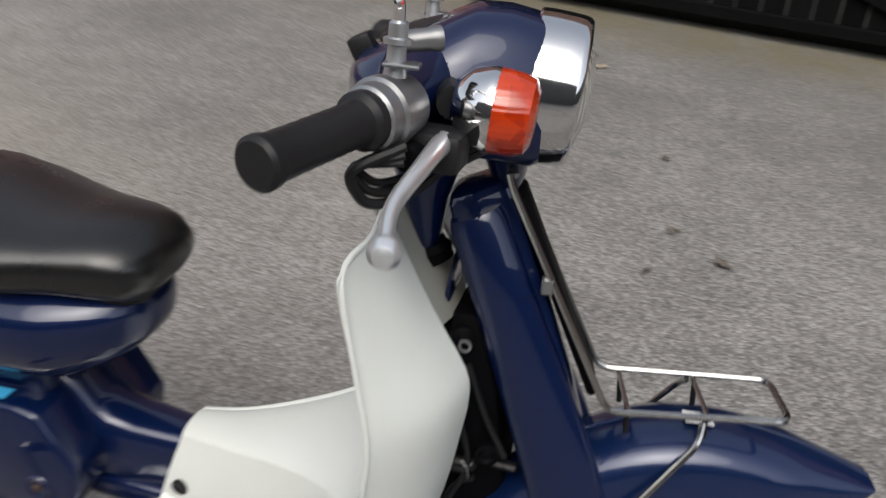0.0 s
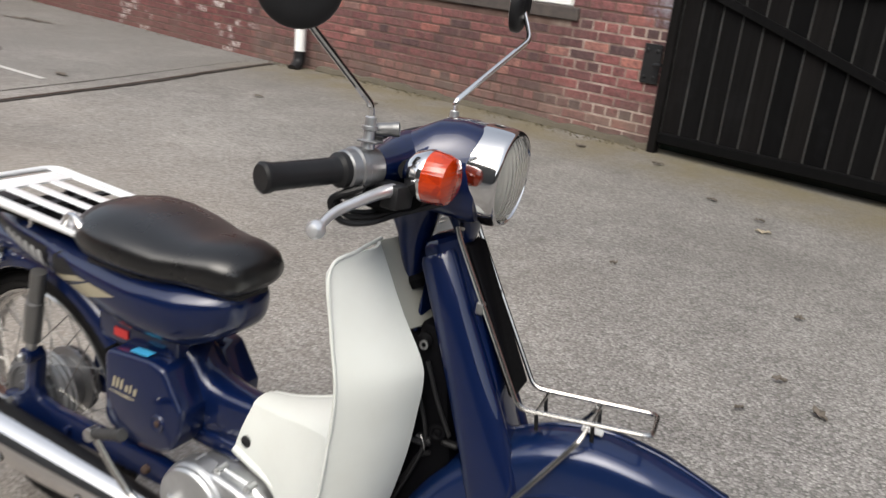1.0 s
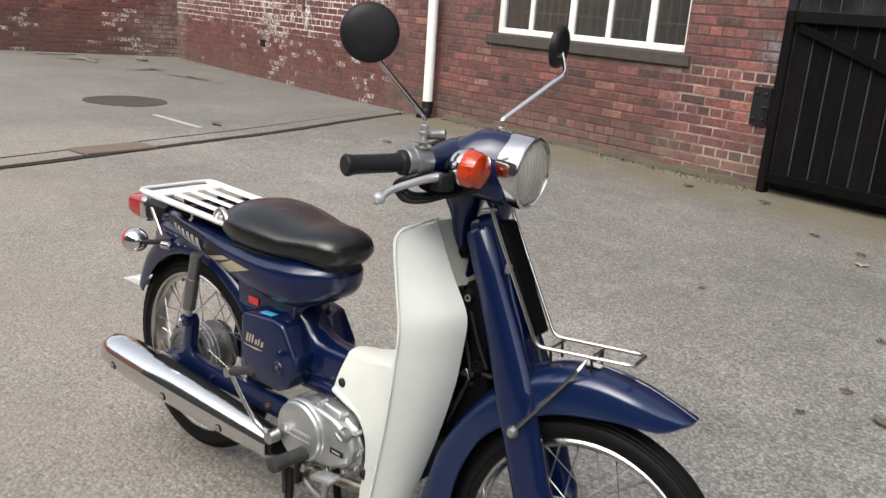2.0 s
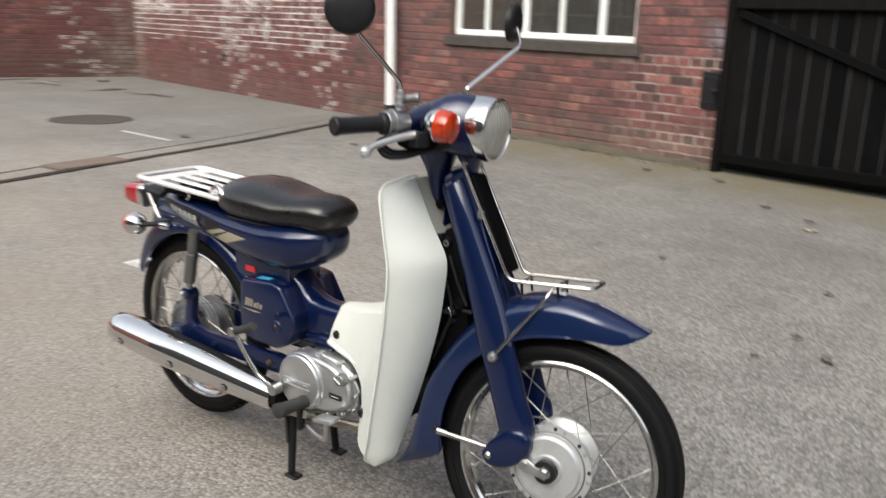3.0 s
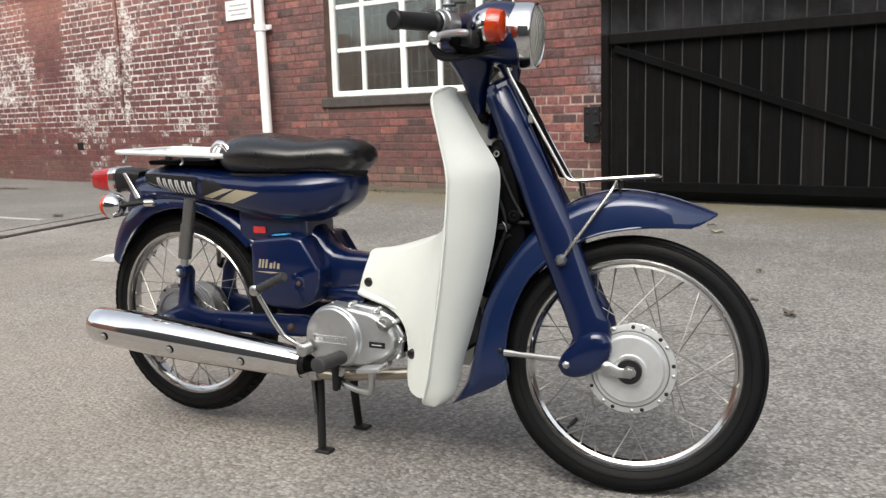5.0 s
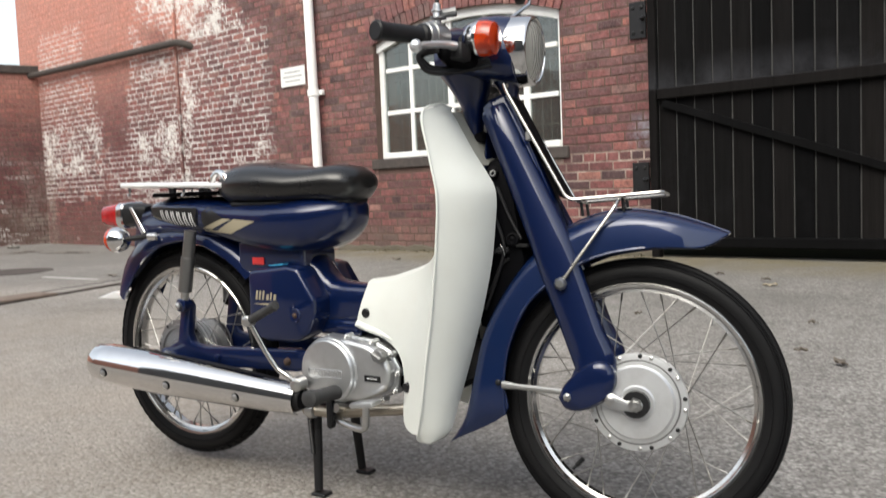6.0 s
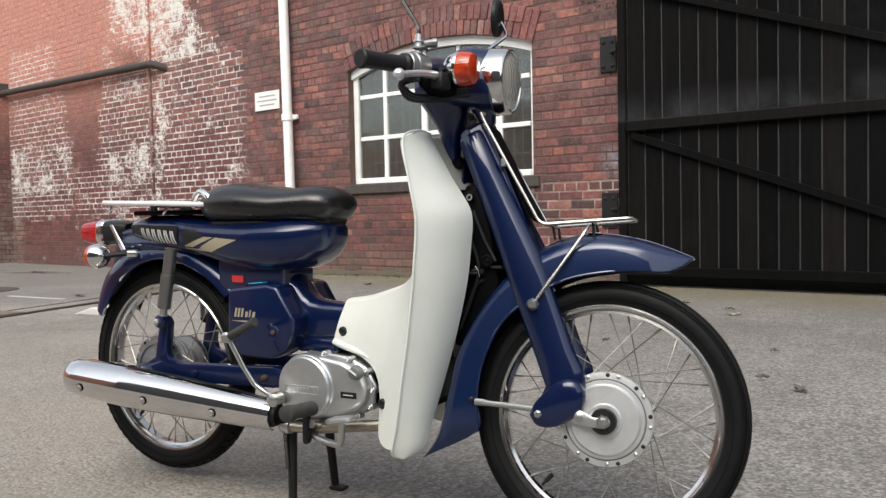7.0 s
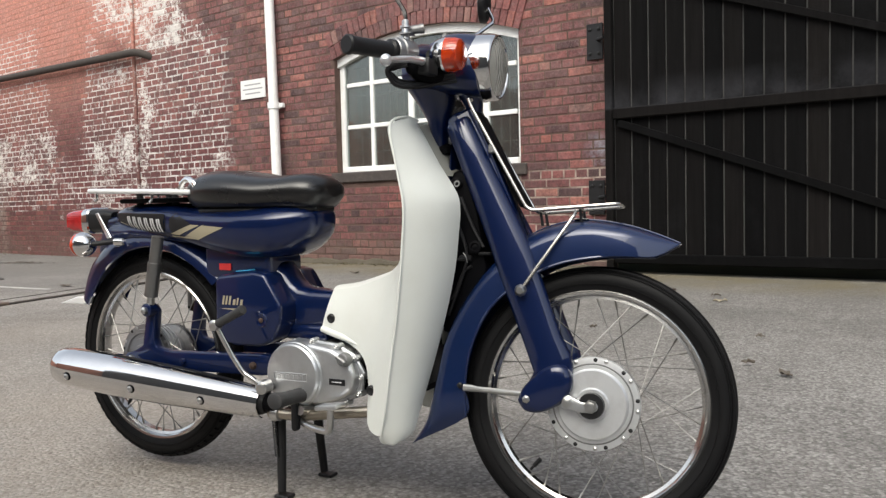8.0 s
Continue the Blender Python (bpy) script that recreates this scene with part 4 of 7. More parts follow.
def weeds():
    rng = random.Random(3)
    v, f = [], []
    for i in range(1300):
        x = rng.uniform(-6.9, -2.4) if i % 5 else rng.uniform(-14, -7)
        y = (WY if x > -6.96 else on_west(x, 0, 0)[1]) - 0.02 - abs(rng.gauss(0, 0.09))
        if noise.noise((x * 1.7, y, 1.0)) < -0.12:
            continue
        z, h, a = rise(x, y), rng.uniform(0.006, 0.030), rng.uniform(0, math.tau)
        w = rng.uniform(0.003, 0.010)
        lx, ly = rng.uniform(-0.02, 0.02), rng.uniform(-0.02, 0.02)
        o = len(v)
        v += [(x - w * math.cos(a), y - w * math.sin(a), z), (x + w * math.cos(a), y + w * math.sin(a), z), (x + lx, y + ly, z + h)]
        f.append((o, o + 1, o + 2))
    ob = stuff_mesh("weeds", {"v": v, "f": f}, WEED)
    tagged(ob, "low dry weeds and moss along the foot of the wall", "weeds", "", "stuff")


weeds()


def litter(x, y, l, w, turn, mat, label, seed):
    """A crooked broken length, thinner at its ends."""
    rng = random.Random(seed)
    pts = [(l * (k / 6 - 0.5), rng.uniform(-0.25, 0.25) * w, w * 0.32 + rng.uniform(0, 0.1) * w) for k in range(7)]
    rings = []
    for k, (px, py, pz) in enumerate(pts):
        a, b = w * 0.5 * rng.uniform(0.6, 1.0), w * 0.32 * rng.uniform(0.7, 1.0)
        rings.append([(px + rng.uniform(-0.01, 0.01), py + a * math.cos(q * math.tau / 7), pz + b * math.sin(q * math.tau / 7)) for q in range(7)])
    ob = finish("litter", ring_mesh(rings), mat)
    ob.matrix_basis = pose(x, y, rise(x, y), 0, 0, turn)
    return tagged(ob, label, "litter", "yard litter")


def leaf_heap(x, y, l, w, turn, seed, label):
    """Dead leaves blown together, thin at the edges."""
    rng = random.Random(seed)
    v, f = [], []
    for i in range(160):
        px, py = rng.gauss(0, l * 0.26), rng.gauss(0, w * 0.30)
        h = 0.03 * math.exp(-(px / l * 3) ** 2 - (py / w * 2.4) ** 2) * rng.random() + 0.003
        a, r = rng.uniform(0, math.tau), rng.uniform(0.012, 0.030)
        o = len(v)
        v += [(px + r * math.cos(a + q * 1.571) * (1.0 if q % 2 else 0.55), py + r * math.sin(a + q * 1.571) * (1.0 if q % 2 else 0.55), h + rng.uniform(0, 0.010)) for q in range(4)]
        f.append((o, o + 1, o + 2, o + 3))
    ob = stuff_mesh("leaf_heap", {"v": v, "f": f}, LEAF, None, pose(x, y, rise(x, y), 0, 0, turn))
    tagged(ob, label, "leaves", "", "stuff")


litter(-13.78, 4.07, 0.58, 0.055, 88, CONCRETE, "pale length of wood lying by the end wall", 1)
litter(-12.78, 4.23, 0.66, 0.050, 4, CONCRETE, "pale broken stick lying by the end wall", 2)
litter(-12.83, 5.10, 0.17, 0.10, 60, CONCRETE, "pale scrap of rubble by the wall", 3)
leaf_heap(-11.43, 4.62, 0.62, 0.16, 92, 4, "heap of dry brown leaves on the concrete")
leaf_heap(-10.40, 4.81, 0.95, 0.14, 17, 5, "dark strip of dead leaves on the concrete")
leaf_heap(-12.95, 4.25, 0.85, 0.22, 86, 6, "dark litter of dead leaves by the end wall")


# ------------------------------------------------------------------ the moped
# local axes: x ahead, y to its left, z up, from the rear wheel's foot
RW, LIFT, WB, RAKE, STEER = 0.272, 0.023, 1.196, radians(27), radians(11.9)
moped = new("moped")
moped.matrix_basis = pose(-1.1144, 0.6096, 0, 0, 0, 9.54)
tagged(moped, "dark blue step-through moped with cream leg shield on its centre stand", "moped")
AXIS_P = Vector((WB - 0.057 * math.cos(RAKE), 0, RW - 0.057 * math.sin(RAKE)))
AXIS_D = Vector((-math.sin(RAKE), 0, math.cos(RAKE)))
TURN = Matrix.Translation(AXIS_P) @ Matrix.Rotation(STEER, 4, AXIS_D) @ Matrix.Translation(-AXIS_P)


def fixed(name, bm, mat, label="", parent=None, angle=35):
    return part(name, bm, mat, parent or moped, label, angle)


def steered(name, bm, mat, label="", parent=None, angle=35):
    return part(name, moved(bm, TURN), mat, parent or moped, label, angle)


def both(fn, name, make, mat, label="", angle=35):
    """The same piece on the right and, mirrored, on the left."""
    fn(name, make(), mat, label, None, angle)
    fn(name, mirrored(make()), mat, label, None, angle)


def tyre_profile(r, w):
    """Section of a tyre: (along the axle, radius)."""
    out = []
    rim_r = r - 0.055
    for k in range(17):
        t = -1 + 2 * k / 16
        a = t * math.pi * 0.62
        out.append((math.sin(a) * w * (1.0 if abs(t) < 0.8 else 0.97), r - w + math.cos(a) * w * 1.02))
    return [(-0.016, rim_r - 0.004)] + out + [(0.016, rim_r - 0.004)]


def wheel(name, centre, place, drum_r, front):
    """Spoked wheel about an axle along y: rim with its tyre, hub, spokes and valve."""
    c = Vector(centre)
    ax = (0, 1, 0)
    rim = place(name, lathe([(-0.021, 0.226), (-0.0245, 0.221), (-0.0235, 0.216), (-0.019, 0.2135), (-0.013, 0.212), (-0.009, 0.206), (0.009, 0.206), (0.013, 0.212), (0.019, 0.2135), (0.0235, 0.216), (0.0245, 0.221), (0.021, 0.226), (0.010, 0.216), (-0.010, 0.216)], c, ax, 72, True), RIM, "spoked wheel with chrome rim and black tyre")
    place("tyre", lathe(tyre_profile(RW, 0.0295), c, ax, 96, True), RUBBER, "black rubber tyre with ribbed tread", rim)
    if not front:
        blocks = []
        for k in range(62):
            for o, turn in ((-0.0185, 0.0), (-0.006, 0.5), (0.0065, 0.0), (0.0185, 0.5)):
                lean = o * 0.9 / 0.0295
                q = Matrix.Translation(c) @ Matrix.Rotation((k + turn) * math.tau / 62, 4, "Y") @ Matrix.Translation((0, o, RW - 0.0295 + 0.0295 * math.cos(lean) + 0.0005)) @ Matrix.Rotation(-lean, 4, "X")
                blocks.append(moved(box(-0.0095, 0.0095, -0.0052, 0.0052, -0.004, 0.0016), q))
        place("tread", join(*blocks), RUBBER, "", rim)
    for o in (-0.016, -0.006, 0.006, 0.016) if front else ():
        place("tread_rib", lathe([(o - 0.0035, RW - 0.006 - abs(o) * 0.25), (o - 0.002, RW + 0.0015 - abs(o) * 0.28), (o + 0.002, RW + 0.0015 - abs(o) * 0.28), (o + 0.0035, RW - 0.006 - abs(o) * 0.25)], c, ax, 72, True), RUBBER, "", rim)
    for y in (-1, 1):
        for r, q in ((0.2585, 0.0262), (0.2635, 0.0232), (0.238, 0.0292)):
            place("sidewall_rib", lathe([(y * (q - 0.003), r - 0.0014), (y * (q + 0.0012), r - 0.0005), (y * (q + 0.0012), r + 0.0005), (y * (q - 0.003), r + 0.0014)], c, ax, 72, True), RUBBER, "", rim)
    fl = drum_r
    place("hub", lathe([(-0.052, fl - 0.012), (-0.050, fl), (-0.044, fl + 0.001), (-0.040, fl - 0.006), (-0.02, fl - 0.018), (0.03, fl - 0.026), (0.036, fl - 0.01), (0.042, fl - 0.01), (0.044, fl - 0.02), (0.046, 0.02)], c, ax, 48), HUB if front else CLAMP, "silver drum hub", rim)
    n = 36
    for k in range(n):
        side = -1 if k % 2 else 1
        a = k * math.tau / n
        lead = (0.75 if (k // 2) % 2 else -0.75)
        rh = fl - 0.005 if side < 0 else fl - 0.014
        yh = -0.046 if side < 0 else 0.040
        p0 = c + Vector((math.cos(a + lead) * rh, yh, math.sin(a + lead) * rh))
        p1 = c + Vector((math.cos(a) * 0.208, side * 0.004, math.sin(a) * 0.208))
        d = (p0 - p1).normalized()
        place("spoke", tube([p0, p1 + d * 0.018, p1 + d * 0.0175, p1], [0.0012, 0.0012, 0.0024, 0.0024], 6), SPOKE, "", rim)
        # Every fourth head is painted black for the dark of a flange hole.
        place("spoke_head", lathe([(0, 0.0046), (0.003, 0.0042), (0.0045, 0.001)], p0 + Vector((0, -0.003 if side < 0 else 0.003, 0)), (0, side, 0), 8), BLACK if k % 4 == 1 else STEEL, "", rim)
    av = radians(228)
    v0 = c + Vector((math.cos(av) * 0.199, 0, math.sin(av) * 0.199))
    v1 = c + Vector((math.cos(av) * 0.168, -0.004, math.sin(av) * 0.168))
    place("valve", tube([v0, v0.lerp(v1, 0.3), v0.lerp(v1, 0.35), v1], [0.003, 0.003, 0.0048, 0.0048], 8), BLACK, "", rim)
    return rim


def put_fixed(name, bm, mat, label="", parent=None):
    return fixed(name, bm, mat, label, parent)


def put_steered(name, bm, mat, label="", parent=None):
    return steered(name, bm, mat, label, parent)


RC, FC = (0, 0, RW + LIFT), (WB, 0, RW)
rw = wheel("rear_wheel", RC, put_fixed, 0.086, False)
wheel("front_wheel", FC, put_steered, 0.092, True)

for s in (-1, 1):
    fixed("rear_brake_plate", lathe([(s * 0.052, 0.074), (s * 0.058, 0.073), (s * 0.058, 0.064), (s * 0.054, 0.062), (s * 0.054, 0.052), (s * 0.060, 0.050), (s * 0.060, 0.036), (s * 0.066, 0.033), (s * 0.067, 0.012)], RC, (0, 1, 0), 40), CLAMP, "ridged alloy rear brake plate", rw)
for y, r in ((-0.036, 0.0885), (-0.022, 0.0860), (-0.008, 0.0835)):
    fixed("hub_fin", lathe([(y - 0.002, 0.055), (y - 0.002, r), (y + 0.002, r), (y + 0.002, 0.055)], RC, (0, 1, 0), 48), HUB, "", rw)

# ---- front hub, links and fork
steered("brake_plate", lathe([(-0.070, 0.026), (-0.070, 0.031), (-0.0655, 0.034), (-0.0635, 0.062), (-0.0635, 0.066), (-0.060, 0.069), (-0.056, 0.070), (-0.0555, 0.0765), (-0.050, 0.0775)], FC, (0, 1, 0), 56), HUB, "silver painted front brake plate", None, 18)
steered("hub_gap", lathe([(-0.0525, 0.0775), (-0.0528, 0.0800), (-0.050, 0.0802)], FC, (0, 1, 0), 48), DARK_ALLOY)
steered("dust_ring", lathe([(-0.084, 0.018), (-0.084, 0.025), (-0.068, 0.026)], FC, (0, 1, 0), 28), BLACK)
steered("axle_nut", lathe([(-0.098, 0.005), (-0.097, 0.009), (-0.090, 0.0095), (-0.090, 0.0135), (-0.084, 0.0135)], FC, (0, 1, 0), 6), STEEL)


def link_arm():
    o = [(1.138, 0.268), (1.150, 0.263), (1.175, 0.259), (1.198, 0.258), (1.209, 0.264), (1.211, 0.274), (1.204, 0.282), (1.18, 0.279), (1.165, 0.285), (1.152, 0.292), (1.141, 0.287)]
    return prism(o, -0.086, -0.076, 0.003, 2)


both(steered, "leading_link", link_arm, ALLOY, "grey alloy leading link")
both(steered, "link_bolt", lambda: lathe([(0, 0.010), (0.005, 0.010), (0.007, 0.005)], (1.150, -0.086, 0.278), (0, -1, 0), 6), STEEL)


def link_housing():
    """Rounded blue shell at the fork's foot that covers the link's pivot."""
    o = smooth_path([(1.050, 0, 0.276), (1.060, 0, 0.299), (1.082, 0, 0.324), (1.104, 0, 0.342), (1.125, 0, 0.350), (1.146, 0, 0.347), (1.159, 0, 0.325), (1.156, 0, 0.297), (1.134, 0, 0.270), (1.094, 0, 0.253), (1.064, 0, 0.256), (1.050, 0, 0.276)], 3)[:-1]
    m = Vector((1.105, 0, 0.300))
    rings = []
    for y, s in ((-0.036, 0.90), (-0.042, 0.98), (-0.055, 1.0), (-0.074, 1.0), (-0.082, 0.96), (-0.087, 0.86), (-0.0895, 0.60)):
        rings.append([(m.x + (p.x - m.x) * s, y, m.z + (p.z - m.z) * s) for p in o])
    return ring_mesh(rings)


both(steered, "link_cover", link_housing, BLUE, "blue cover over the fork link pivot")
both(steered, "pivot_bolt", lambda: lathe([(0, 0.008), (0.006, 0.008), (0.009, 0.004)], (1.070, -0.086, 0.280), (0, -1, 0), 6), STEEL)


def fork_leg():
    """Pressed fork leg, from under the mudguard to the link cover."""
    rings = []
    path = [((0.9055, -0.030, 0.846), 0.0255, 0.018), ((0.909, -0.031, 0.838), 0.0285, 0.0215), ((0.943, -0.034, 0.763), 0.031, 0.0215), ((0.988, -0.040, 0.665), 0.036, 0.0210), ((1.022, -0.0470, 0.590), 0.0400, 0.0205), ((1.040, -0.0515, 0.545), 0.0415, 0.0205), ((1.072, -0.055, 0.460), 0.040, 0.020), ((1.098, -0.057, 0.390), 0.039, 0.020), ((1.116, -0.058, 0.350), 0.042, 0.022), ((1.112, -0.058, 0.326), 0.052, 0.023), ((1.112, -0.058, 0.300), 0.052, 0.020)]
    for (x, y, z), a, b in path:
        ring = []
        for k in range(20):
            w = k * math.tau / 20
            c, s = math.cos(w), math.sin(w)
            u = math.copysign(abs(c) ** 0.88, c) * a
            v = math.copysign(abs(s) ** 0.95, s) * b
            ring.append((x + u * math.cos(RAKE), y + v, z + u * math.sin(RAKE)))
        rings.append(ring)
    return ring_mesh(rings)


both(steered, "fork_leg", fork_leg, BLUE, "pressed blue fork leg")


SHELL = [(-1, 0.0), (-1, 0.48), (-0.95, 0.66), (-0.84, 0.80), (-0.62, 0.88), (0.02, 0.995), (0.10, 1.0), (0.18, 0.985), (0.26, 0.93), (0.84, 0.82), (0.95, 0.74), (1.0, 0.6), (1.0, 0.0)]


def column():
    """The pressed steel steering column: a wide ridged shell, open towards the front panel."""
    rings = []
    for t, rear, frnt, hw in ((-0.025, 0.004, 0.008, 0.008), (-0.018, 0.012, 0.022, 0.020), (0.0, 0.020, 0.035, 0.031), (0.02, 0.024, 0.040, 0.035), (0.08, 0.026, 0.042, 0.037), (0.35, 0.027, 0.041, 0.040), (0.65, 0.030, 0.040, 0.044), (0.85, 0.032, 0.036, 0.048), (1.0, 0.032, 0.036, 0.050)):
        p = Vector((0.898, 0, 0.862)).lerp(Vector((1.035, 0, 0.560)), t)
        ring = []
        for u, v in SHELL + [(u, -v) for u, v in SHELL[-2:0:-1]]:
            d = (rear if u < 0 else frnt) * u
            ring.append((p.x + d * math.cos(RAKE), v * hw, p.z + d * math.sin(RAKE)))
        rings.append(ring)
    return ring_mesh(rings)


steered("steering_column", column(), BLUE, "deep blue pressed steel steering column", None, 25)
steered("front_panel", moved(prism([(-0.012, -0.118), (0.0, -0.118), (0.004, 0.105), (-0.008, 0.112)], -0.034, 0.034, 0.003, 1), Matrix.Translation((0.9985, 0, 0.772)) @ Matrix.Rotation(-radians(28), 4, "Y")), PIT, "black panel on the front of the column")


def oval_rise(rows):
    """A tapering upright of oval section: height, rear and front x, half width."""
    return ring_mesh([[((x0 + x1) / 2 + math.cos(k * math.tau / 24) * (x1 - x0) / 2, math.sin(k * math.tau / 24) * hw, z + math.cos(k * math.tau / 24) * (x1 - x0) * 0.10) for k in range(24)] for z, x0, x1, hw in rows])


steered("stem_cover", oval_rise(((0.796, 0.852, 0.872, 0.017), (0.803, 0.848, 0.875, 0.021), (0.825, 0.840, 0.876, 0.025), (0.845, 0.834, 0.878, 0.028), (0.862, 0.829, 0.883, 0.031), (0.880, 0.820, 0.889, 0.036), (0.900, 0.808, 0.894, 0.043), (0.920, 0.795, 0.900, 0.053), (0.935, 0.785, 0.905, 0.062))), BLUE, "blue stem under the headlamp")
steered("lamp_foot", oval_rise(((0.850, 0.926, 0.941, 0.014), (0.862, 0.923, 0.945, 0.019), (0.880, 0.916, 0.950, 0.026), (0.900, 0.905, 0.952, 0.038), (0.915, 0.895, 0.952, 0.050))), BLUE, "blue foot of the headlamp shell")
steered("stem_collar", lathe([(-0.016, 0.012), (-0.016, 0.020), (-0.004, 0.022), (0.004, 0.018), (0.004, 0.010)], (0.864, 0, 0.794), AXIS_D, 24), PIT, "black collar at the foot of the stem")


def front_mudguard():
    """An arched blade that runs out straight ahead of the wheel, with deep sides."""
    outer = smooth_path([(0.806, 0, 0.160), (0.838, 0, 0.215), (0.860, 0, 0.300), (0.885, 0, 0.400), (0.945, 0, 0.505), (1.010, 0, 0.575), (1.090, 0, 0.622), (1.170, 0, 0.638), (1.250, 0, 0.628), (1.310, 0, 0.610), (1.362, 0, 0.590)], 4)
    inner = smooth_path([(0.815, 0, 0.166), (0.938, 0, 0.234), (0.936, 0, 0.300), (0.948, 0, 0.375), (0.986, 0, 0.455), (1.050, 0, 0.510), (1.118, 0, 0.545), (1.190, 0, 0.560), (1.250, 0, 0.564), (1.312, 0, 0.563), (1.356, 0, 0.585)], 4)
    rings = []
    n = len(outer)
    for i, (o, q) in enumerate(zip(outer, inner)):
        t = i / (n - 1)
        hw = 0.058 * min(1.0, 0.45 + 3.0 * (1 - t)) * min(1.0, 0.35 + 5 * t)
        ring = []
        arc = [(k / 8) for k in range(9)]
        for s in arc:
            w = (s - 0.5) * math.pi
            v = math.sin(w)
            drop = (1 - math.cos(w)) * 0.42
            p = o.lerp(q, drop)
            ring.append((p.x, v * hw, p.z))
        side = [(q.x, hw * 1.03, q.z), (q.x, hw * 1.03 - 0.0035, q.z)]
        back = []
        for s in arc[::-1]:
            w = (s - 0.5) * math.pi
            v = math.sin(w)
            drop = (1 - math.cos(w)) * 0.42
            p = o.lerp(q, drop)
            dd = (q - o).normalized() * 0.003
            back.append((p.x + dd.x, v * (hw - 0.0035), p.z + dd.z))
        side2 = [(q.x, -hw * 1.03 + 0.0035, q.z), (q.x, -hw * 1.03, q.z)]
        rings.append(ring + side + back + side2)
    return ring_mesh(rings)


steered("front_mudguard", front_mudguard(), GUARD, "long blue front mudguard")
for s in (-1, 1):
    steered("mudguard_edge", tube(smooth_path([(0.938, s * 0.0585, 0.234), (0.936, s * 0.0595, 0.300), (0.948, s * 0.0595, 0.375), (0.986, s * 0.0595, 0.455), (1.050, s * 0.0595, 0.510), (1.118, s * 0.0595, 0.545), (1.190, s * 0.0595, 0.560), (1.250, s * 0.050, 0.564), (1.312, s * 0.030, 0.563)], 4), 0.0028, 8), GUARD)
steered("brake_rod", tube([(0.936, -0.068, 0.294), (0.950, -0.068, 0.2935), (0.965, -0.068, 0.292), (1.065, -0.067, 0.286)], [0.0075, 0.0075, 0.0058, 0.0058], 10), STEEL, "plated torque rod")
steered("mudguard_bead", tube(smooth_path([(0.945, 0, 0.506), (1.010, 0, 0.576), (1.090, 0, 0.623), (1.170, 0, 0.639), (1.250, 0, 0.629), (1.310, 0, 0.611), (1.360, 0, 0.591)], 5), 0.0022, 8), GUARD)
steered("guard_bolt", lathe([(0, 0.006), (0.004, 0.006), (0.006, 0.003)], (0.926, -0.060, 0.297), (0, -1, 0), 8), BLACK)
steered("mudguard_sticker", moved(box(-0.015, 0.015, -0.011, 0.011, -0.0006, 0.0006), Matrix.Translation((1.165, -0.010, 0.6405)) @ Matrix.Rotation(radians(2), 4, "Y")), STICKER_WHITE, "small white maker's sticker")


# ---- front carrier of chromed wire
def carrier():
    root = steered("front_carrier", tube(round_path([(0.932, -0.045, 0.892), (0.938, -0.045, 0.876), (1.062, -0.046, 0.656), (1.246, -0.042, 0.668), (1.246, 0.042, 0.668), (1.062, 0.046, 0.656), (0.938, 0.045, 0.876), (0.932, 0.045, 0.892)], 0.016), 0.0037, 8), WIRE, "chromed wire front carrier")
    steered("wire", tube(round_path([(0.938, -0.042, 0.889), (0.930, -0.025, 0.899), (0.930, 0.025, 0.899), (0.938, 0.042, 0.889)], 0.01), 0.004, 8), WIRE, "", root)
    for x in (1.085, 1.165):
        z = 0.6515 + (x - 1.07) * 0.07
        steered("wire", tube([(x, -0.044, z + 0.002), (x, 0.044, z + 0.002)], 0.0028, 8), WIRE, "", root)
        for y in (-0.03, 0.03):
            steered("wire_foot", tube([(x, y, z), (x + 0.004, y, 0.625)], 0.003, 8), BLACK, "", root)
    for s in (-1, 1):
        steered("stay", tube(round_path([(1.160, s * 0.044, 0.655), (1.155, s * 0.060, 0.640), (1.055, s * 0.082, 0.494)], 0.012), 0.0037, 8), WIRE, "", root)
        steered("stay_bolt", lathe([(0, 0.010), (0.004, 0.013), (0.010, 0.012), (0.016, 0.007)], (1.055, s * 0.076, 0.494), (0, s, 0), 8), STEEL, "", root)
        steered("clip", moved(box(-0.007, 0.005, -0.006, 0.006, -0.009, 0.009, 0.002), Matrix.Translation((0.984, s * 0.043, 0.785))), DARK_ALLOY, "", root)


carrier()


# ---- headlamp shell, bars and controls
def nacelle():
    """Blue shell from the headlamp back to the bars."""
    rings = []
    for x, zc, hz, hw, e in ((0.778, 0.955, 0.016, 0.034, 2.0), (0.790, 0.956, 0.030, 0.064, 2.2), (0.825, 0.960, 0.042, 0.086, 2.3), (0.860, 0.966, 0.054, 0.090, 2.4), (0.890, 0.969, 0.066, 0.084, 2.5), (0.920, 0.968, 0.068, 0.076, 2.5), (0.945, 0.965, 0.067, 0.071, 2.4), (0.952, 0.965, 0.064, 0.068, 2.4)):
        loop = superloop(0, hw, zc - hz, zc + hz, x, 48, e + 1.7, -0.06)
        rings.append([(px, py * (1 - 0.30 * max(0.0, (pz - zc) / hz - 0.15)), pz) for px, py, pz in loop])
    return ring_mesh(rings)


steered("headlamp_shell", nacelle(), BLUE, "dark blue headlamp shell")
LC, LD = Vector((0.939, 0, 0.966)), Vector((1, -0.07, -0.05)).normalized()
rim = steered("headlamp", lathe([(0.0, 0.0690), (0.002, 0.0708), (0.012, 0.0712), (0.030, 0.0706), (0.042, 0.0696), (0.046, 0.0684), (0.0485, 0.0660), (0.049, 0.0638), (0.047, 0.0622), (0.042, 0.0615)], LC, LD, 56), CHROME, "round headlamp with deep chrome rim")
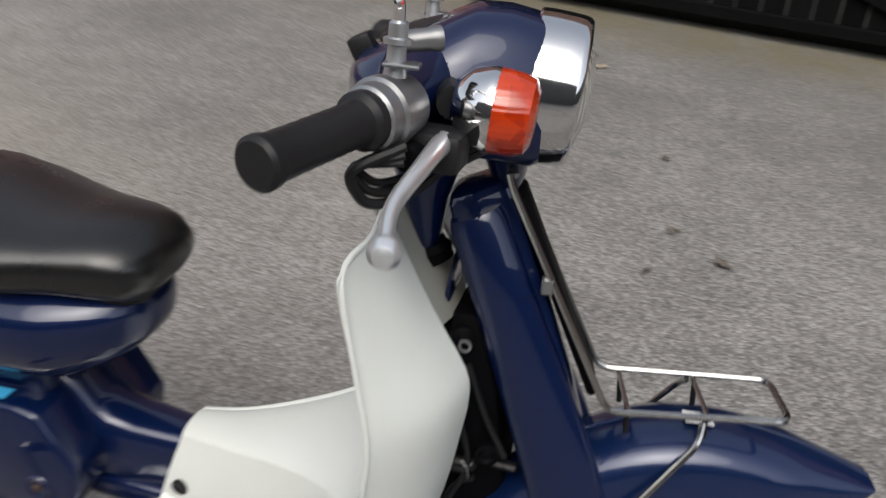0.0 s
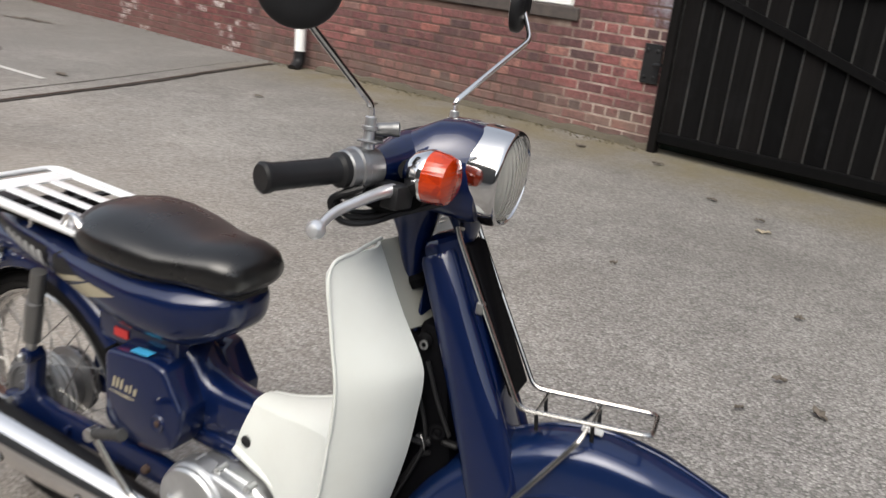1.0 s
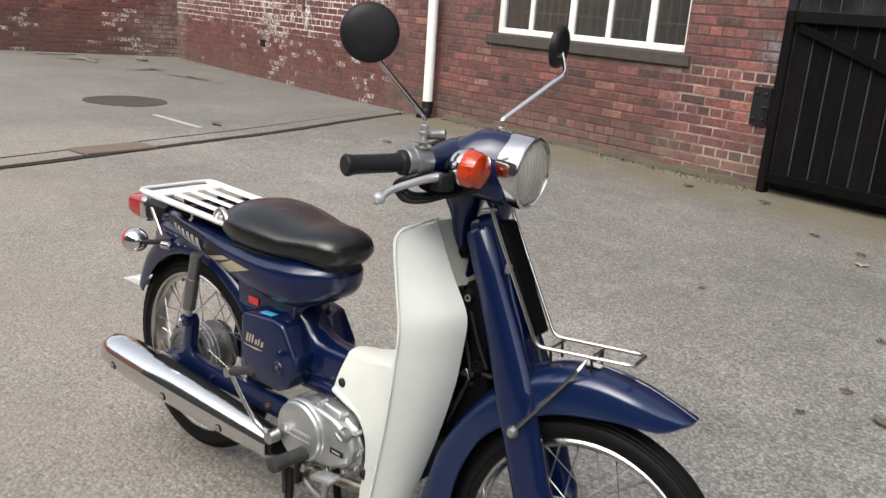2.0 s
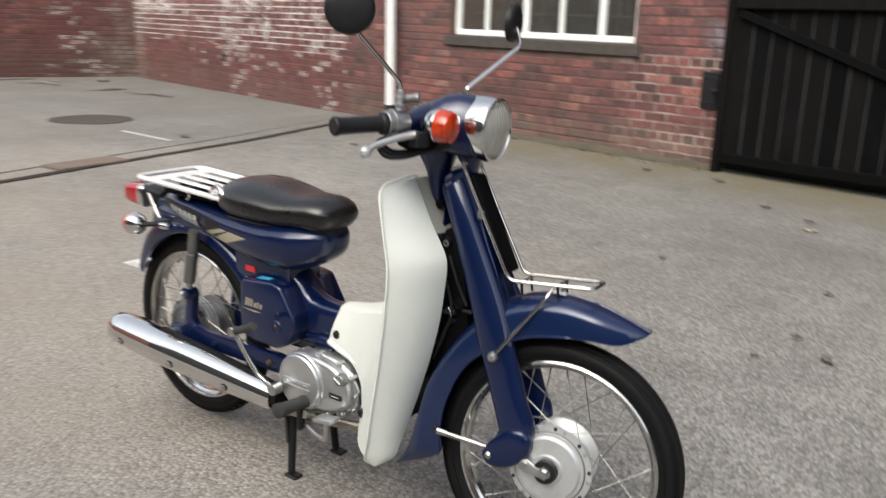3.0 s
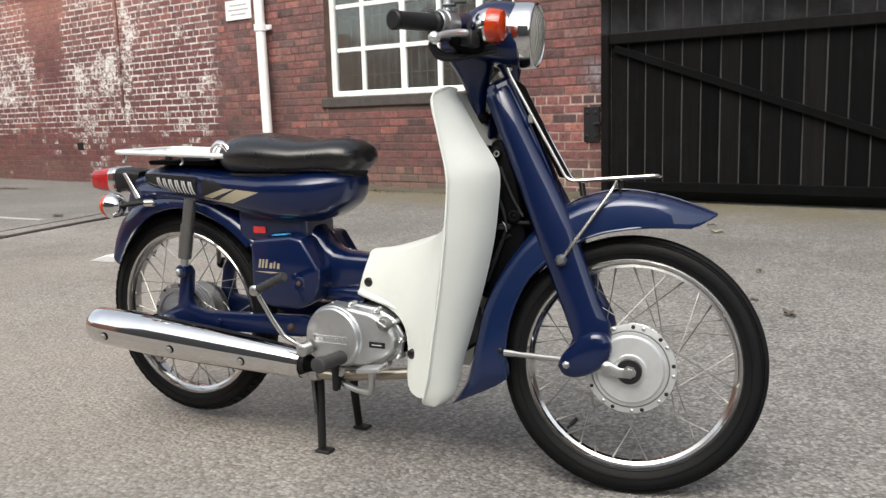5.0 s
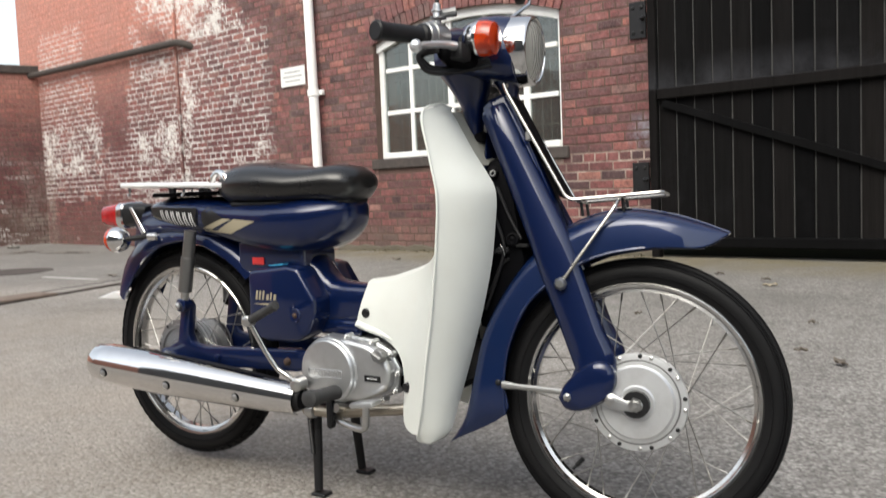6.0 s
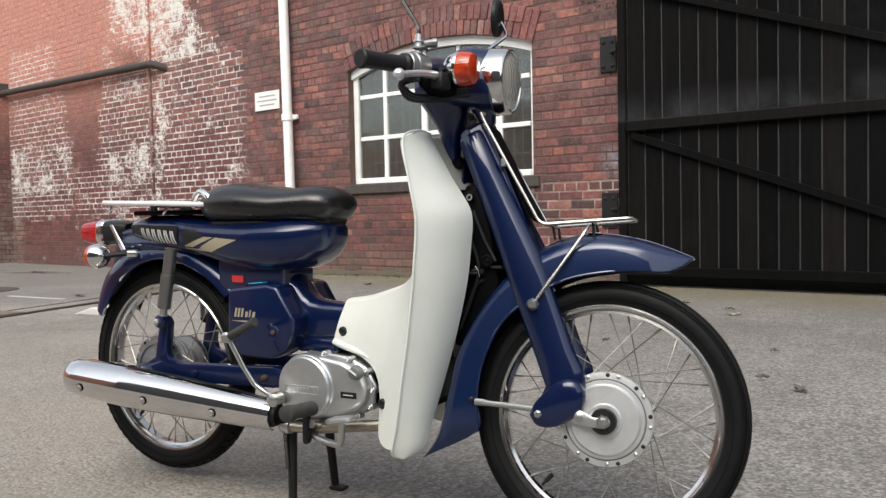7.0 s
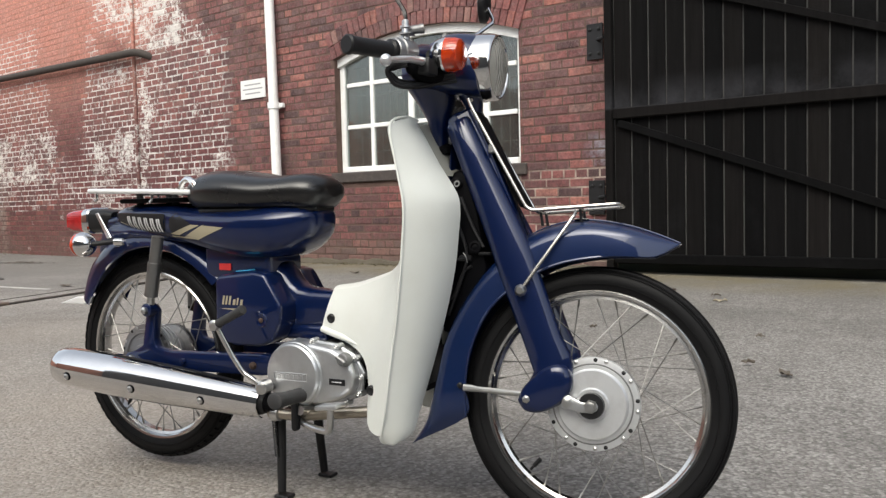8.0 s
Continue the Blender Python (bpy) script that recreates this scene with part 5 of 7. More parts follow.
lamp_glass = steered("glass", lathe([(0.040, 0.0605), (0.045, 0.0585), (0.052, 0.048), (0.0575, 0.030), (0.0595, 0.0)], LC, LD, 48), GLASS, "ribbed clear glass", rim)
lamp_glass.visible_shadow = False
steered("reflector", lathe([(0.041, 0.0615), (0.024, 0.050), (0.010, 0.033), (0.004, 0.010), (0.008, 0.0)], LC, LD, 40), REFLECTOR, "", rim)
steered("bulb", lathe([(0.0, 0.007), (0.012, 0.008), (0.020, 0.005), (0.023, 0.0)], LC + LD * 0.005, LD, 16), STICKER_WHITE, "", rim)


def indicator(place, centre, facing, r, depth, lens_mat, long=1.0):
    """A round turn signal: chromed cup and coloured lens."""
    c, d = Vector(centre), Vector(facing).normalized()
    cup = place("indicator", lathe([(-depth * 0.95, r * 0.30), (-depth * 0.85, r * 0.55), (-depth * 0.5, r * 0.88), (-depth * 0.1, r * 1.0), (0.0, r * 1.02), (0.004, r)], c, d, 36), CHROME, "chromed turn signal")
    place("lens", lathe([(0.003, r), (depth * 0.25 * long, r * 1.0), (depth * 0.65 * long, r * 0.97), (depth * 0.95 * long, r * 0.88), (depth * 1.08 * long, r * 0.66), (depth * 1.12 * long, 0.0)], c, d, 64), lens_mat, "ribbed coloured lens", cup)
    return cup


for s in (-1, 1):
    indicator(put_steered, (0.907, s * 0.123, 0.966), (1, s * 0.10, -0.06), 0.0345, 0.034, AMBER)
    steered("indicator_stem", tube([(0.868, s * 0.075, 0.967), (0.877, s * 0.121, 0.967)], 0.014, 12), BLACK)


def bar_end(s):
    """Shell arm, clamp, switch block, grip and lever on one side."""
    steered("bar_arm", ring_mesh([[(x + math.cos(k * math.tau / 20) * a, s * y, z + math.sin(k * math.tau / 20) * b) for k in range(20)] for y, x, z, a, b in ((0.05, 0.845, 0.966, 0.040, 0.045), (0.085, 0.840, 0.965, 0.034, 0.038), (0.120, 0.834, 0.964, 0.024, 0.026), (0.150, 0.830, 0.963, 0.019, 0.020))]), BLUE, "blue arm of the handlebar shell")
    p0, p1 = Vector((0.838, s * 0.150, 0.967)), Vector((0.765, s * 0.297, 0.952))
    d = (p1 - p0).normalized()
    blk = steered("switch_block", lathe([(-0.006, 0.016), (-0.004, 0.024), (0.010, 0.0265), (0.020, 0.0265), (0.022, 0.0285), (0.030, 0.0285), (0.032, 0.0255), (0.044, 0.025), (0.048, 0.020)], p0, d, 28), CLAMP, "cast alloy throttle and lever clamp")
    steered("mirror_boss", lathe([(0, 0.010), (0.022, 0.0075), (0.030, 0.0072), (0.031, 0.011), (0.035, 0.011), (0.036, 0.0075), (0.046, 0.0075), (0.048, 0.005)], p0 + d * 0.012 + Vector((0, 0, 0.018)), (0, 0, 1), 12), ALLOY, "", blk)
    steered("grip", lathe([(0.040, 0.015), (0.042, 0.0225), (0.054, 0.0225), (0.058, 0.0178)] + [(0.062 + 0.006 * k, 0.0172 - 0.0007 * (k % 2)) for k in range(13)] + [(0.150, 0.0172), (0.156, 0.0192), (0.162, 0.0192), (0.165, 0.016), (0.165, 0.0)], p0, d, 24), BLACK, "black rubber grip")
    lv = smooth_path([(0.874, s * 0.158, 0.944), (0.870, s * 0.180, 0.943), (0.862, s * 0.216, 0.937), (0.850, s * 0.266, 0.925), (0.851, s * 0.308, 0.913)], 6)
    lever = steered("lever", tube(lv, [0.0090 - 0.0040 * k / (len(lv) - 1) for k in range(len(lv))], 14), LEVER, "polished ball-ended lever")
    steered("lever_ball", lathe([(-0.0115, 0.0), (-0.009, 0.007), (-0.003, 0.0112), (0.003, 0.0112), (0.009, 0.007), (0.0115, 0.0)], (0.852, s * 0.314, 0.912), (0, 1, 0), 20), LEVER, "", lever)
    steered("lever_bracket", moved(box(-0.024, 0.024, -0.020, 0.020, -0.016, 0.016, 0.006, 2), Matrix.Translation((0.868, s * 0.148, 0.936)) @ Matrix.Rotation(s * 0.2, 4, "Z")), BLACK, "black lever bracket")
    steered("mirror_plate", moved(box(-0.012, 0.016, -0.011, 0.011, -0.0015, 0.0015, 0.001), Matrix.Translation((0.836, s * 0.166, 1.0010))), CLAMP, "flat alloy plate under the mirror stem", blk)
    for k, r in ((0.0, 0.0046), (0.007, 0.0040), (0.013, 0.0036)):
        steered("cable", tube(smooth_path([(0.848, s * 0.188, 0.946 - k), (0.812, s * (0.200 - k), 0.926), (0.816, s * (0.192 - k), 0.904 + k), (0.828, s * (0.180 - k), 0.895 + k), (0.850, s * (0.155 - k), 0.897 + k), (0.872, s * 0.118, 0.908 + k), (0.908, s * 0.080, 0.922 + k), (0.916, s * 0.060, 0.925 + k)], 6), r, 8), BLACK, "black control cable")
    steered("cable_shroud", ring_mesh([[(x + math.cos(q * math.tau / 14) * a, s * y, z + math.sin(q * math.tau / 14) * b) for q in range(14)] for y, x, z, a, b in ((0.176, 0.846, 0.936, 0.007, 0.007), (0.170, 0.850, 0.932, 0.013, 0.013), (0.145, 0.858, 0.928, 0.018, 0.018), (0.105, 0.874, 0.928, 0.020, 0.020), (0.070, 0.890, 0.932, 0.014, 0.014))]), PIT, "black boot where the cables gather")
    b = p0 + d * 0.012 + Vector((0, 0, 0.064))
    hc, hd, arm = (Vector((0.804, -0.322, 1.172)), Vector((0.60, -0.80, -0.05)).normalized(), [(0.796, -0.285, 1.136)]) if s < 0 else (Vector((0.866, 0.340, 1.216)), Vector((1, 0.05, -0.05)).normalized(), [(0.896, 0.312, 1.160), (0.886, 0.325, 1.180)])
    stem = steered("mirror", tube(round_path([b, (b.x, b.y - 0.004, 1.046), *arm, hc], 0.018), 0.0045, 10), CHROME, "round black mirror on a chrome stem")
    steered("mirror_housing", lathe([(-0.012, 0.045), (-0.011, 0.0475), (-0.003, 0.048), (0.002, 0.046), (0.006, 0.040), (0.009, 0.028), (0.0105, 0.0)], hc, hd, 36), BLACK, "", stem)
    steered("mirror_glass", lathe([(-0.0125, 0.0), (-0.0125, 0.044), (-0.011, 0.045)], hc, hd, 36), CHROME, "", stem)


bar_end(-1)
bar_end(1)
stalk = steered("starter_stalk", lathe([(0.0, 0.0), (0.0, 0.0085), (0.030, 0.0088), (0.032, 0.0098), (0.040, 0.0098), (0.041, 0.0070), (0.034, 0.0068), (0.034, 0.0)], (0.826, -0.150, 1.013), (0.86, 0.30, 0.14), 18), DARK_ALLOY, "stubby dull plated cable stop")
# Near-black disc: the dark of the hollow end put into its colour.
steered("bore", lathe([(0.0350, 0.0), (0.0350, 0.0067), (0.0345, 0.0067)], (0.826, -0.150, 1.013), (0.86, 0.30, 0.14), 14), PIT, "", stalk)
steered("choke_knob", moved(box(-0.011, 0.011, -0.014, 0.014, -0.010, 0.012, 0.003, 2), Matrix.Translation((0.786, -0.012, 0.985)) @ Matrix.Rotation(-0.5, 4, "Y")), BLACK, "small black switch behind the shell")
steered("speedometer", lathe([(0.0, 0.036), (0.008, 0.036), (0.012, 0.032), (0.014, 0.0)], (0.835, 0, 0.998), (-0.35, 0, 0.9), 28), BLACK, "round black speedometer")


# ---- leg shield
def shield_wing():
    """Cream wing: in plan it runs from the column out and back to a rolled edge; its foot sweeps back to the engine."""
    heights = [
        # z, inboard (x, y), outboard (x, y)
        (0.854, (0.826, -0.046), (0.842, -0.120)),
        (0.841, (0.834, -0.048), (0.836, -0.160)),
        (0.825, (0.846, -0.052), (0.835, -0.172)),
        (0.760, (0.886, -0.058), (0.852, -0.178)),
        (0.700, (0.926, -0.060), (0.868, -0.181)),
        (0.665, (0.933, -0.060), (0.870, -0.182)),
        (0.620, (0.929, -0.060), (0.866, -0.181)),
        (0.540, (0.918, -0.060), (0.856, -0.178)),
        (0.440, (0.894, -0.062), (0.840, -0.174)),
        (0.340, (0.866, -0.068), (0.820, -0.170)),
        (0.260, (0.844, -0.080), (0.804, -0.165)),
        (0.225, (0.837, -0.090), (0.794, -0.160)),
        (0.202, (0.832, -0.096), (0.787, -0.156)),
        (0.188, (0.824, -0.104), (0.781, -0.150)),
        (0.179, (0.812, -0.114), (0.781, -0.143)),
        (0.175, (0.800, -0.122), (0.785, -0.137)),
    ]
    rings = []
    ins = smooth_path([(x, y, z) for z, (x, y), q in heights], 3)
    outs = smooth_path([(x, y, z) for z, q, (x, y) in heights], 3)
    for i, o in zip(ins, outs):
        d = (o - i)
        nrm = Vector((d.y, -d.x, 0)).normalized()
        if nrm.x < 0:
            nrm = -nrm
        front = [i + d * t + nrm * (0.014 * math.sin(math.pi * t)) for t in (0, 0.15, 0.35, 0.55, 0.75, 0.9, 1.0)]
        back = [p - nrm * 0.0045 for p in front[::-1]]
        lip = [o - nrm * 0.001 + d.normalized() * 0.0035]
        rings.append(front + lip + back)
    return ring_mesh(rings)


both(fixed, "leg_shield", shield_wing, WHITE, "cream plastic leg shield wing", 40)
both(fixed, "shield_lip", lambda: tube(smooth_path([(0.829, -0.046, 0.855), (0.842, -0.120, 0.856), (0.833, -0.166, 0.838), (0.852, -0.180, 0.760), (0.868, -0.184, 0.690), (0.868, -0.183, 0.640), (0.861, -0.180, 0.585), (0.856, -0.180, 0.540), (0.840, -0.176, 0.440), (0.820, -0.172, 0.340), (0.804, -0.167, 0.260), (0.793, -0.161, 0.222), (0.782, -0.153, 0.192)], 5), 0.0027, 8), WHITE)


SIDE_TOP = [((0.862, -0.172), 0.600), ((0.838, -0.148), 0.566), ((0.805, -0.112), 0.546), ((0.765, -0.082), 0.527), ((0.705, -0.056), 0.508), ((0.640, -0.038), 0.490), ((0.584, -0.028), 0.482)]


def shield_side():
    """Cream side panel that sweeps back from the wing along the frame to the engine."""
    top = SIDE_TOP
    low = [((0.790, -0.154), 0.200), ((0.757, -0.134), 0.190), ((0.722, -0.112), 0.208), ((0.712, -0.088), 0.288), ((0.692, -0.073), 0.338), ((0.644, -0.055), 0.366), ((0.558, -0.044), 0.388)]
    n = 10
    rings = []
    tops = smooth_path([(x, y, z) for (x, y), z in top], 3)
    lows = smooth_path([(x, y, z) for (x, y), z in low], 3)
    for (tx, ty, tz), (lx, ly, lz) in zip(tops, lows):
        col = []
        for k in range(n + 1):
            t = k / n
            bulge = 0.006 * math.sin(math.pi * t)
            col.append(Vector((tx + (lx - tx) * t, ty + (ly - ty) * t - bulge, tz + (lz - tz) * t)))
        rings.append(col + [p + Vector((0.002, 0.005, 0)) for p in col[::-1]])
    return ring_mesh(rings)


both(fixed, "shield_side", shield_side, WHITE, "cream side panel of the leg shield", 40)
fixed("rolled_edge", tube(smooth_path([(x, -y, z + 0.001) for (x, y), z in SIDE_TOP], 5), 0.0050, 10), WHITE)
both(fixed, "panel_flange", lambda: tube(smooth_path([(0.562, -0.043, 0.396), (0.590, -0.046, 0.388), (0.630, -0.051, 0.378), (0.672, -0.061, 0.366)], 5), [0.0085] * 4 + [0.0080] * 6 + [0.0070, 0.0060, 0.0050, 0.0042, 0.0034, 0.0026], 12), WHITE)


def shield_top():
    """Cream step over the frame between the two sides."""
    pts = [((0.872, 0.150), 0.625)] + [((x, -y), z) for (x, y), z in SIDE_TOP[1:]]
    rings = []
    for x, hw, z in smooth_path([(x, hw, z) for (x, hw), z in pts], 3):
        up = [(x, hw * math.sin((t - 0.5) * math.pi), z + 0.012 * math.cos((t - 0.5) * math.pi)) for t in [k / 10 for k in range(11)]]
        rings.append(up + [(px, py * 0.97, pz - 0.005) for px, py, pz in up[::-1]])
    return ring_mesh(rings)


fixed("shield_bridge", ring_mesh([[(x + 0.012 * math.cos(v * 1.5), v * hw, z) for v in (-1, -0.5, 0, 0.5, 1)] + [(x + 0.012 * math.cos(v * 1.5) - 0.004, v * hw, z) for v in (1, 0.5, 0, -0.5, -1)] for x, hw, z in ((0.818, 0.048, 0.848), (0.826, 0.050, 0.838), (0.838, 0.053, 0.825), (0.876, 0.059, 0.762), (0.892, 0.060, 0.735))]), INNER, "bridge between the shield wings, shade put into its grey", None, 40)
fixed("shield_step", shield_top(), WHITE, "cream step of the leg shield", None, 40)
for x, y, z in ((0.589, -0.044, 0.421), (0.737, -0.114, 0.281)):
    for s in (1, -1):
        fixed("shield_screw", lathe([(-0.004, 0.011), (0.004, 0.011), (0.006, 0.008), (0.004, 0.004)], (x, s * y, z), (0, -s, 0), 16), BLACK)

# ---- frame, tank cover, seat
def spine():
    """Pressed frame from under the seat down to the step and up to the head."""
    rings = []
    for x, z0, z1, hw in ((0.30, 0.44, 0.575, 0.048), (0.39, 0.40, 0.562, 0.047), (0.425, 0.375, 0.552, 0.045), (0.448, 0.372, 0.530, 0.044), (0.466, 0.374, 0.506, 0.043), (0.486, 0.378, 0.491, 0.042), (0.520, 0.384, 0.485, 0.040), (0.560, 0.390, 0.482, 0.036), (0.60, 0.396, 0.478, 0.029), (0.65, 0.400, 0.476, 0.026), (0.74, 0.41, 0.485, 0.026), (0.81, 0.45, 0.535, 0.036), (0.875, 0.58, 0.66, 0.026), (0.895, 0.74, 0.81, 0.024)):
        rings.append(superloop(0, hw, z0, z1, x, 24, 3.4))
    return ring_mesh(rings)


fixed("frame", spine(), BLUE, "pressed blue backbone frame")


fixed("frame_ledge", box(0.452, 0.572, -0.046, 0.046, 0.366, 0.402, 0.010, 3), BLUE)


TANK = ((-0.105, 0.648, 0.672, 0.030), (-0.085, 0.640, 0.682, 0.052), (-0.04, 0.628, 0.693, 0.068), (0.03, 0.616, 0.695, 0.084), (0.12, 0.602, 0.693, 0.096), (0.20, 0.585, 0.684, 0.104), (0.28, 0.566, 0.684, 0.110), (0.36, 0.556, 0.684, 0.113), (0.44, 0.558, 0.684, 0.106), (0.475, 0.566, 0.683, 0.095), (0.510, 0.584, 0.681, 0.078), (0.535, 0.602, 0.677, 0.059), (0.550, 0.620, 0.668, 0.037), (0.556, 0.636, 0.656, 0.014))
# section of the cover's side: how far out, how high
FLANK = ((0.0, 0.0), (0.40, 0.005), (0.66, 0.05), (0.84, 0.15), (0.94, 0.29), (0.985, 0.44), (1.0, 0.58), (1.0, 0.68), (0.985, 0.74), (0.95, 0.79), (0.84, 0.89), (0.70, 0.96), (0.50, 0.995), (0.0, 1.0))


def tank_cover():
    """Cover with upright sides, a firm shoulder line and a belly that turns under."""
    rings = []
    for x, z0, z1, hw in smooth_rows(TANK, 2):
        side = [(x, v * hw, z0 + w * (z1 - z0)) for v, w in FLANK]
        rings.append(side + [(px, -py, pz) for px, py, pz in side[-2:0:-1]])
    return ring_mesh(rings)


def smooth_rows(rows, per):
    """Rows of four numbers with smooth ones between them."""
    out = []
    for i in range(len(rows) - 1):
        a, b, c, d = [np.array(rows[min(max(i + k, 0), len(rows) - 1)]) for k in (-1, 0, 1, 2)]
        for j in range(per):
            t = j / per
            out.append(tuple(float(q) for q in 0.5 * (2 * b + (c - a) * t + (2 * a - 5 * b + 4 * c - d) * t * t + (3 * b - a - 3 * c + d) * t ** 3)))
    return out + [rows[-1]]


tank = fixed("tank_cover", tank_cover(), BLUE, "glossy dark blue fuel tank and tail cover")


def on_tank(x, z):
    """How far out the tank cover's side stands there."""
    for a, b in zip(TANK, TANK[1:]):
        if a[0] <= x <= b[0]:
            t = (x - a[0]) / (b[0] - a[0])
            z0, z1, hw = [a[i] + (b[i] - a[i]) * t for i in range(1, 4)]
            w = min(max((z - z0) / (z1 - z0), 0.02), 0.98)
            for (v0, w0), (v1, w1) in zip(FLANK, FLANK[1:]):
                if w0 <= w <= w1:
                    return hw * (v0 + (v1 - v0) * (w - w0) / max(w1 - w0, 1e-6))
    return 0.1


def decal(name, outline, mat, s, parent, lift=0.0012, label="", steps=8):
    """A thin sticker that follows the tank's side: a four-cornered outline in x and z."""
    (ax, az), (bx, bz), (cx, cz), (dx, dz) = outline
    bm = bmesh.new()
    grid = []
    for i in range(steps + 1):
        u = i / steps
        row = []
        for j in range(4):
            v = j / 3
            x = (ax + (bx - ax) * u) * (1 - v) + (dx + (cx - dx) * u) * v
            z = (az + (bz - az) * u) * (1 - v) + (dz + (cz - dz) * u) * v
            row.append(bm.verts.new((x, s * (on_tank(x, z) + lift), z)))
        grid.append(row)
    for a, b in zip(grid, grid[1:]):
        for j in range(3):
            bm.faces.new((a[j], a[j + 1], b[j + 1], b[j]))
    return part(name, bm, mat, parent, label)


for s in (-1, 1):
    decal("tail_panel", [(-0.066, 0.648), (0.119, 0.608), (0.134, 0.668), (-0.078, 0.672)], BLACK, s, tank, 0.0030, "black tail panel")
    # the maker's mark as plain strokes
    for k in range(6):
        x = -0.021 + k * 0.0247
        z = 0.6310 - k * 0.0017
        decal("mark_stroke", [(x, z), (x + 0.006, z), (x + 0.006, z + 0.033), (x, z + 0.033)], PALE, s, tank, 0.0042, "", 2)
        decal("mark_stroke", [(x + 0.012, z), (x + 0.018, z), (x + 0.0135, z + 0.033), (x + 0.0075, z + 0.033)], PALE, s, tank, 0.0044, "", 2)
    decal("pinstripe", [(-0.064, 0.6475), (-0.028, 0.6395), (-0.028, 0.643), (-0.064, 0.650)], GOLD, s, tank, 0.0042, "", 2)
    decal("seam", [(0.118, 0.608), (0.121, 0.608), (0.146, 0.682), (0.143, 0.682)], BLACK, s, tank, 0.0016, "", 2)
    decal("stripe_ground", [(0.146, 0.619), (0.236, 0.638), (0.170, 0.670), (0.150, 0.655)], BLACK, s, tank, 0.0010, "black field beside the stripes")
    decal("stripe", [(0.145, 0.618), (0.178, 0.615), (0.258, 0.639), (0.228, 0.641)], GOLD, s, tank, 0.0022, "pale gold stripe")
    decal("stripe", [(0.190, 0.608), (0.246, 0.604), (0.336, 0.633), (0.266, 0.639)], GOLD, s, tank, 0.0018, "pale gold stripe")
    decal("stripe_foot", [(0.146, 0.6115), (0.194, 0.608), (0.200, 0.611), (0.146, 0.6145)], GOLD, s, tank, 0.0020)


def seat():
    rings = []
    for x, z0, z1, hw, e in ((0.186, 0.700, 0.722, 0.044, 2.0), (0.194, 0.686, 0.744, 0.078, 2.2), (0.216, 0.670, 0.764, 0.103, 2.3), (0.255, 0.667, 0.771, 0.121, 2.4), (0.30, 0.666, 0.770, 0.126, 2.4), (0.36, 0.666, 0.762, 0.122, 2.4), (0.42, 0.667, 0.752, 0.110, 2.4), (0.465, 0.668, 0.753, 0.094, 2.4), (0.515, 0.668, 0.756, 0.082, 2.4), (0.546, 0.670, 0.750, 0.073, 2.4), (0.566, 0.686, 0.738, 0.056, 2.3), (0.575, 0.698, 0.724, 0.030, 2.0)):
        rings.append(superloop(0, hw, z0, z1, x, 40, e))
    return ring_mesh(rings)


st = fixed("seat", seat(), VINYL, "black vinyl saddle with a raised back")
fixed("seat_base", ring_mesh([superloop(0, hw, 0.664, 0.682, x, 28, 3) for x, hw in ((0.21, 0.07), (0.25, 0.098), (0.36, 0.096), (0.465, 0.074), (0.535, 0.05), (0.550, 0.035))]), BLACK, "", st)


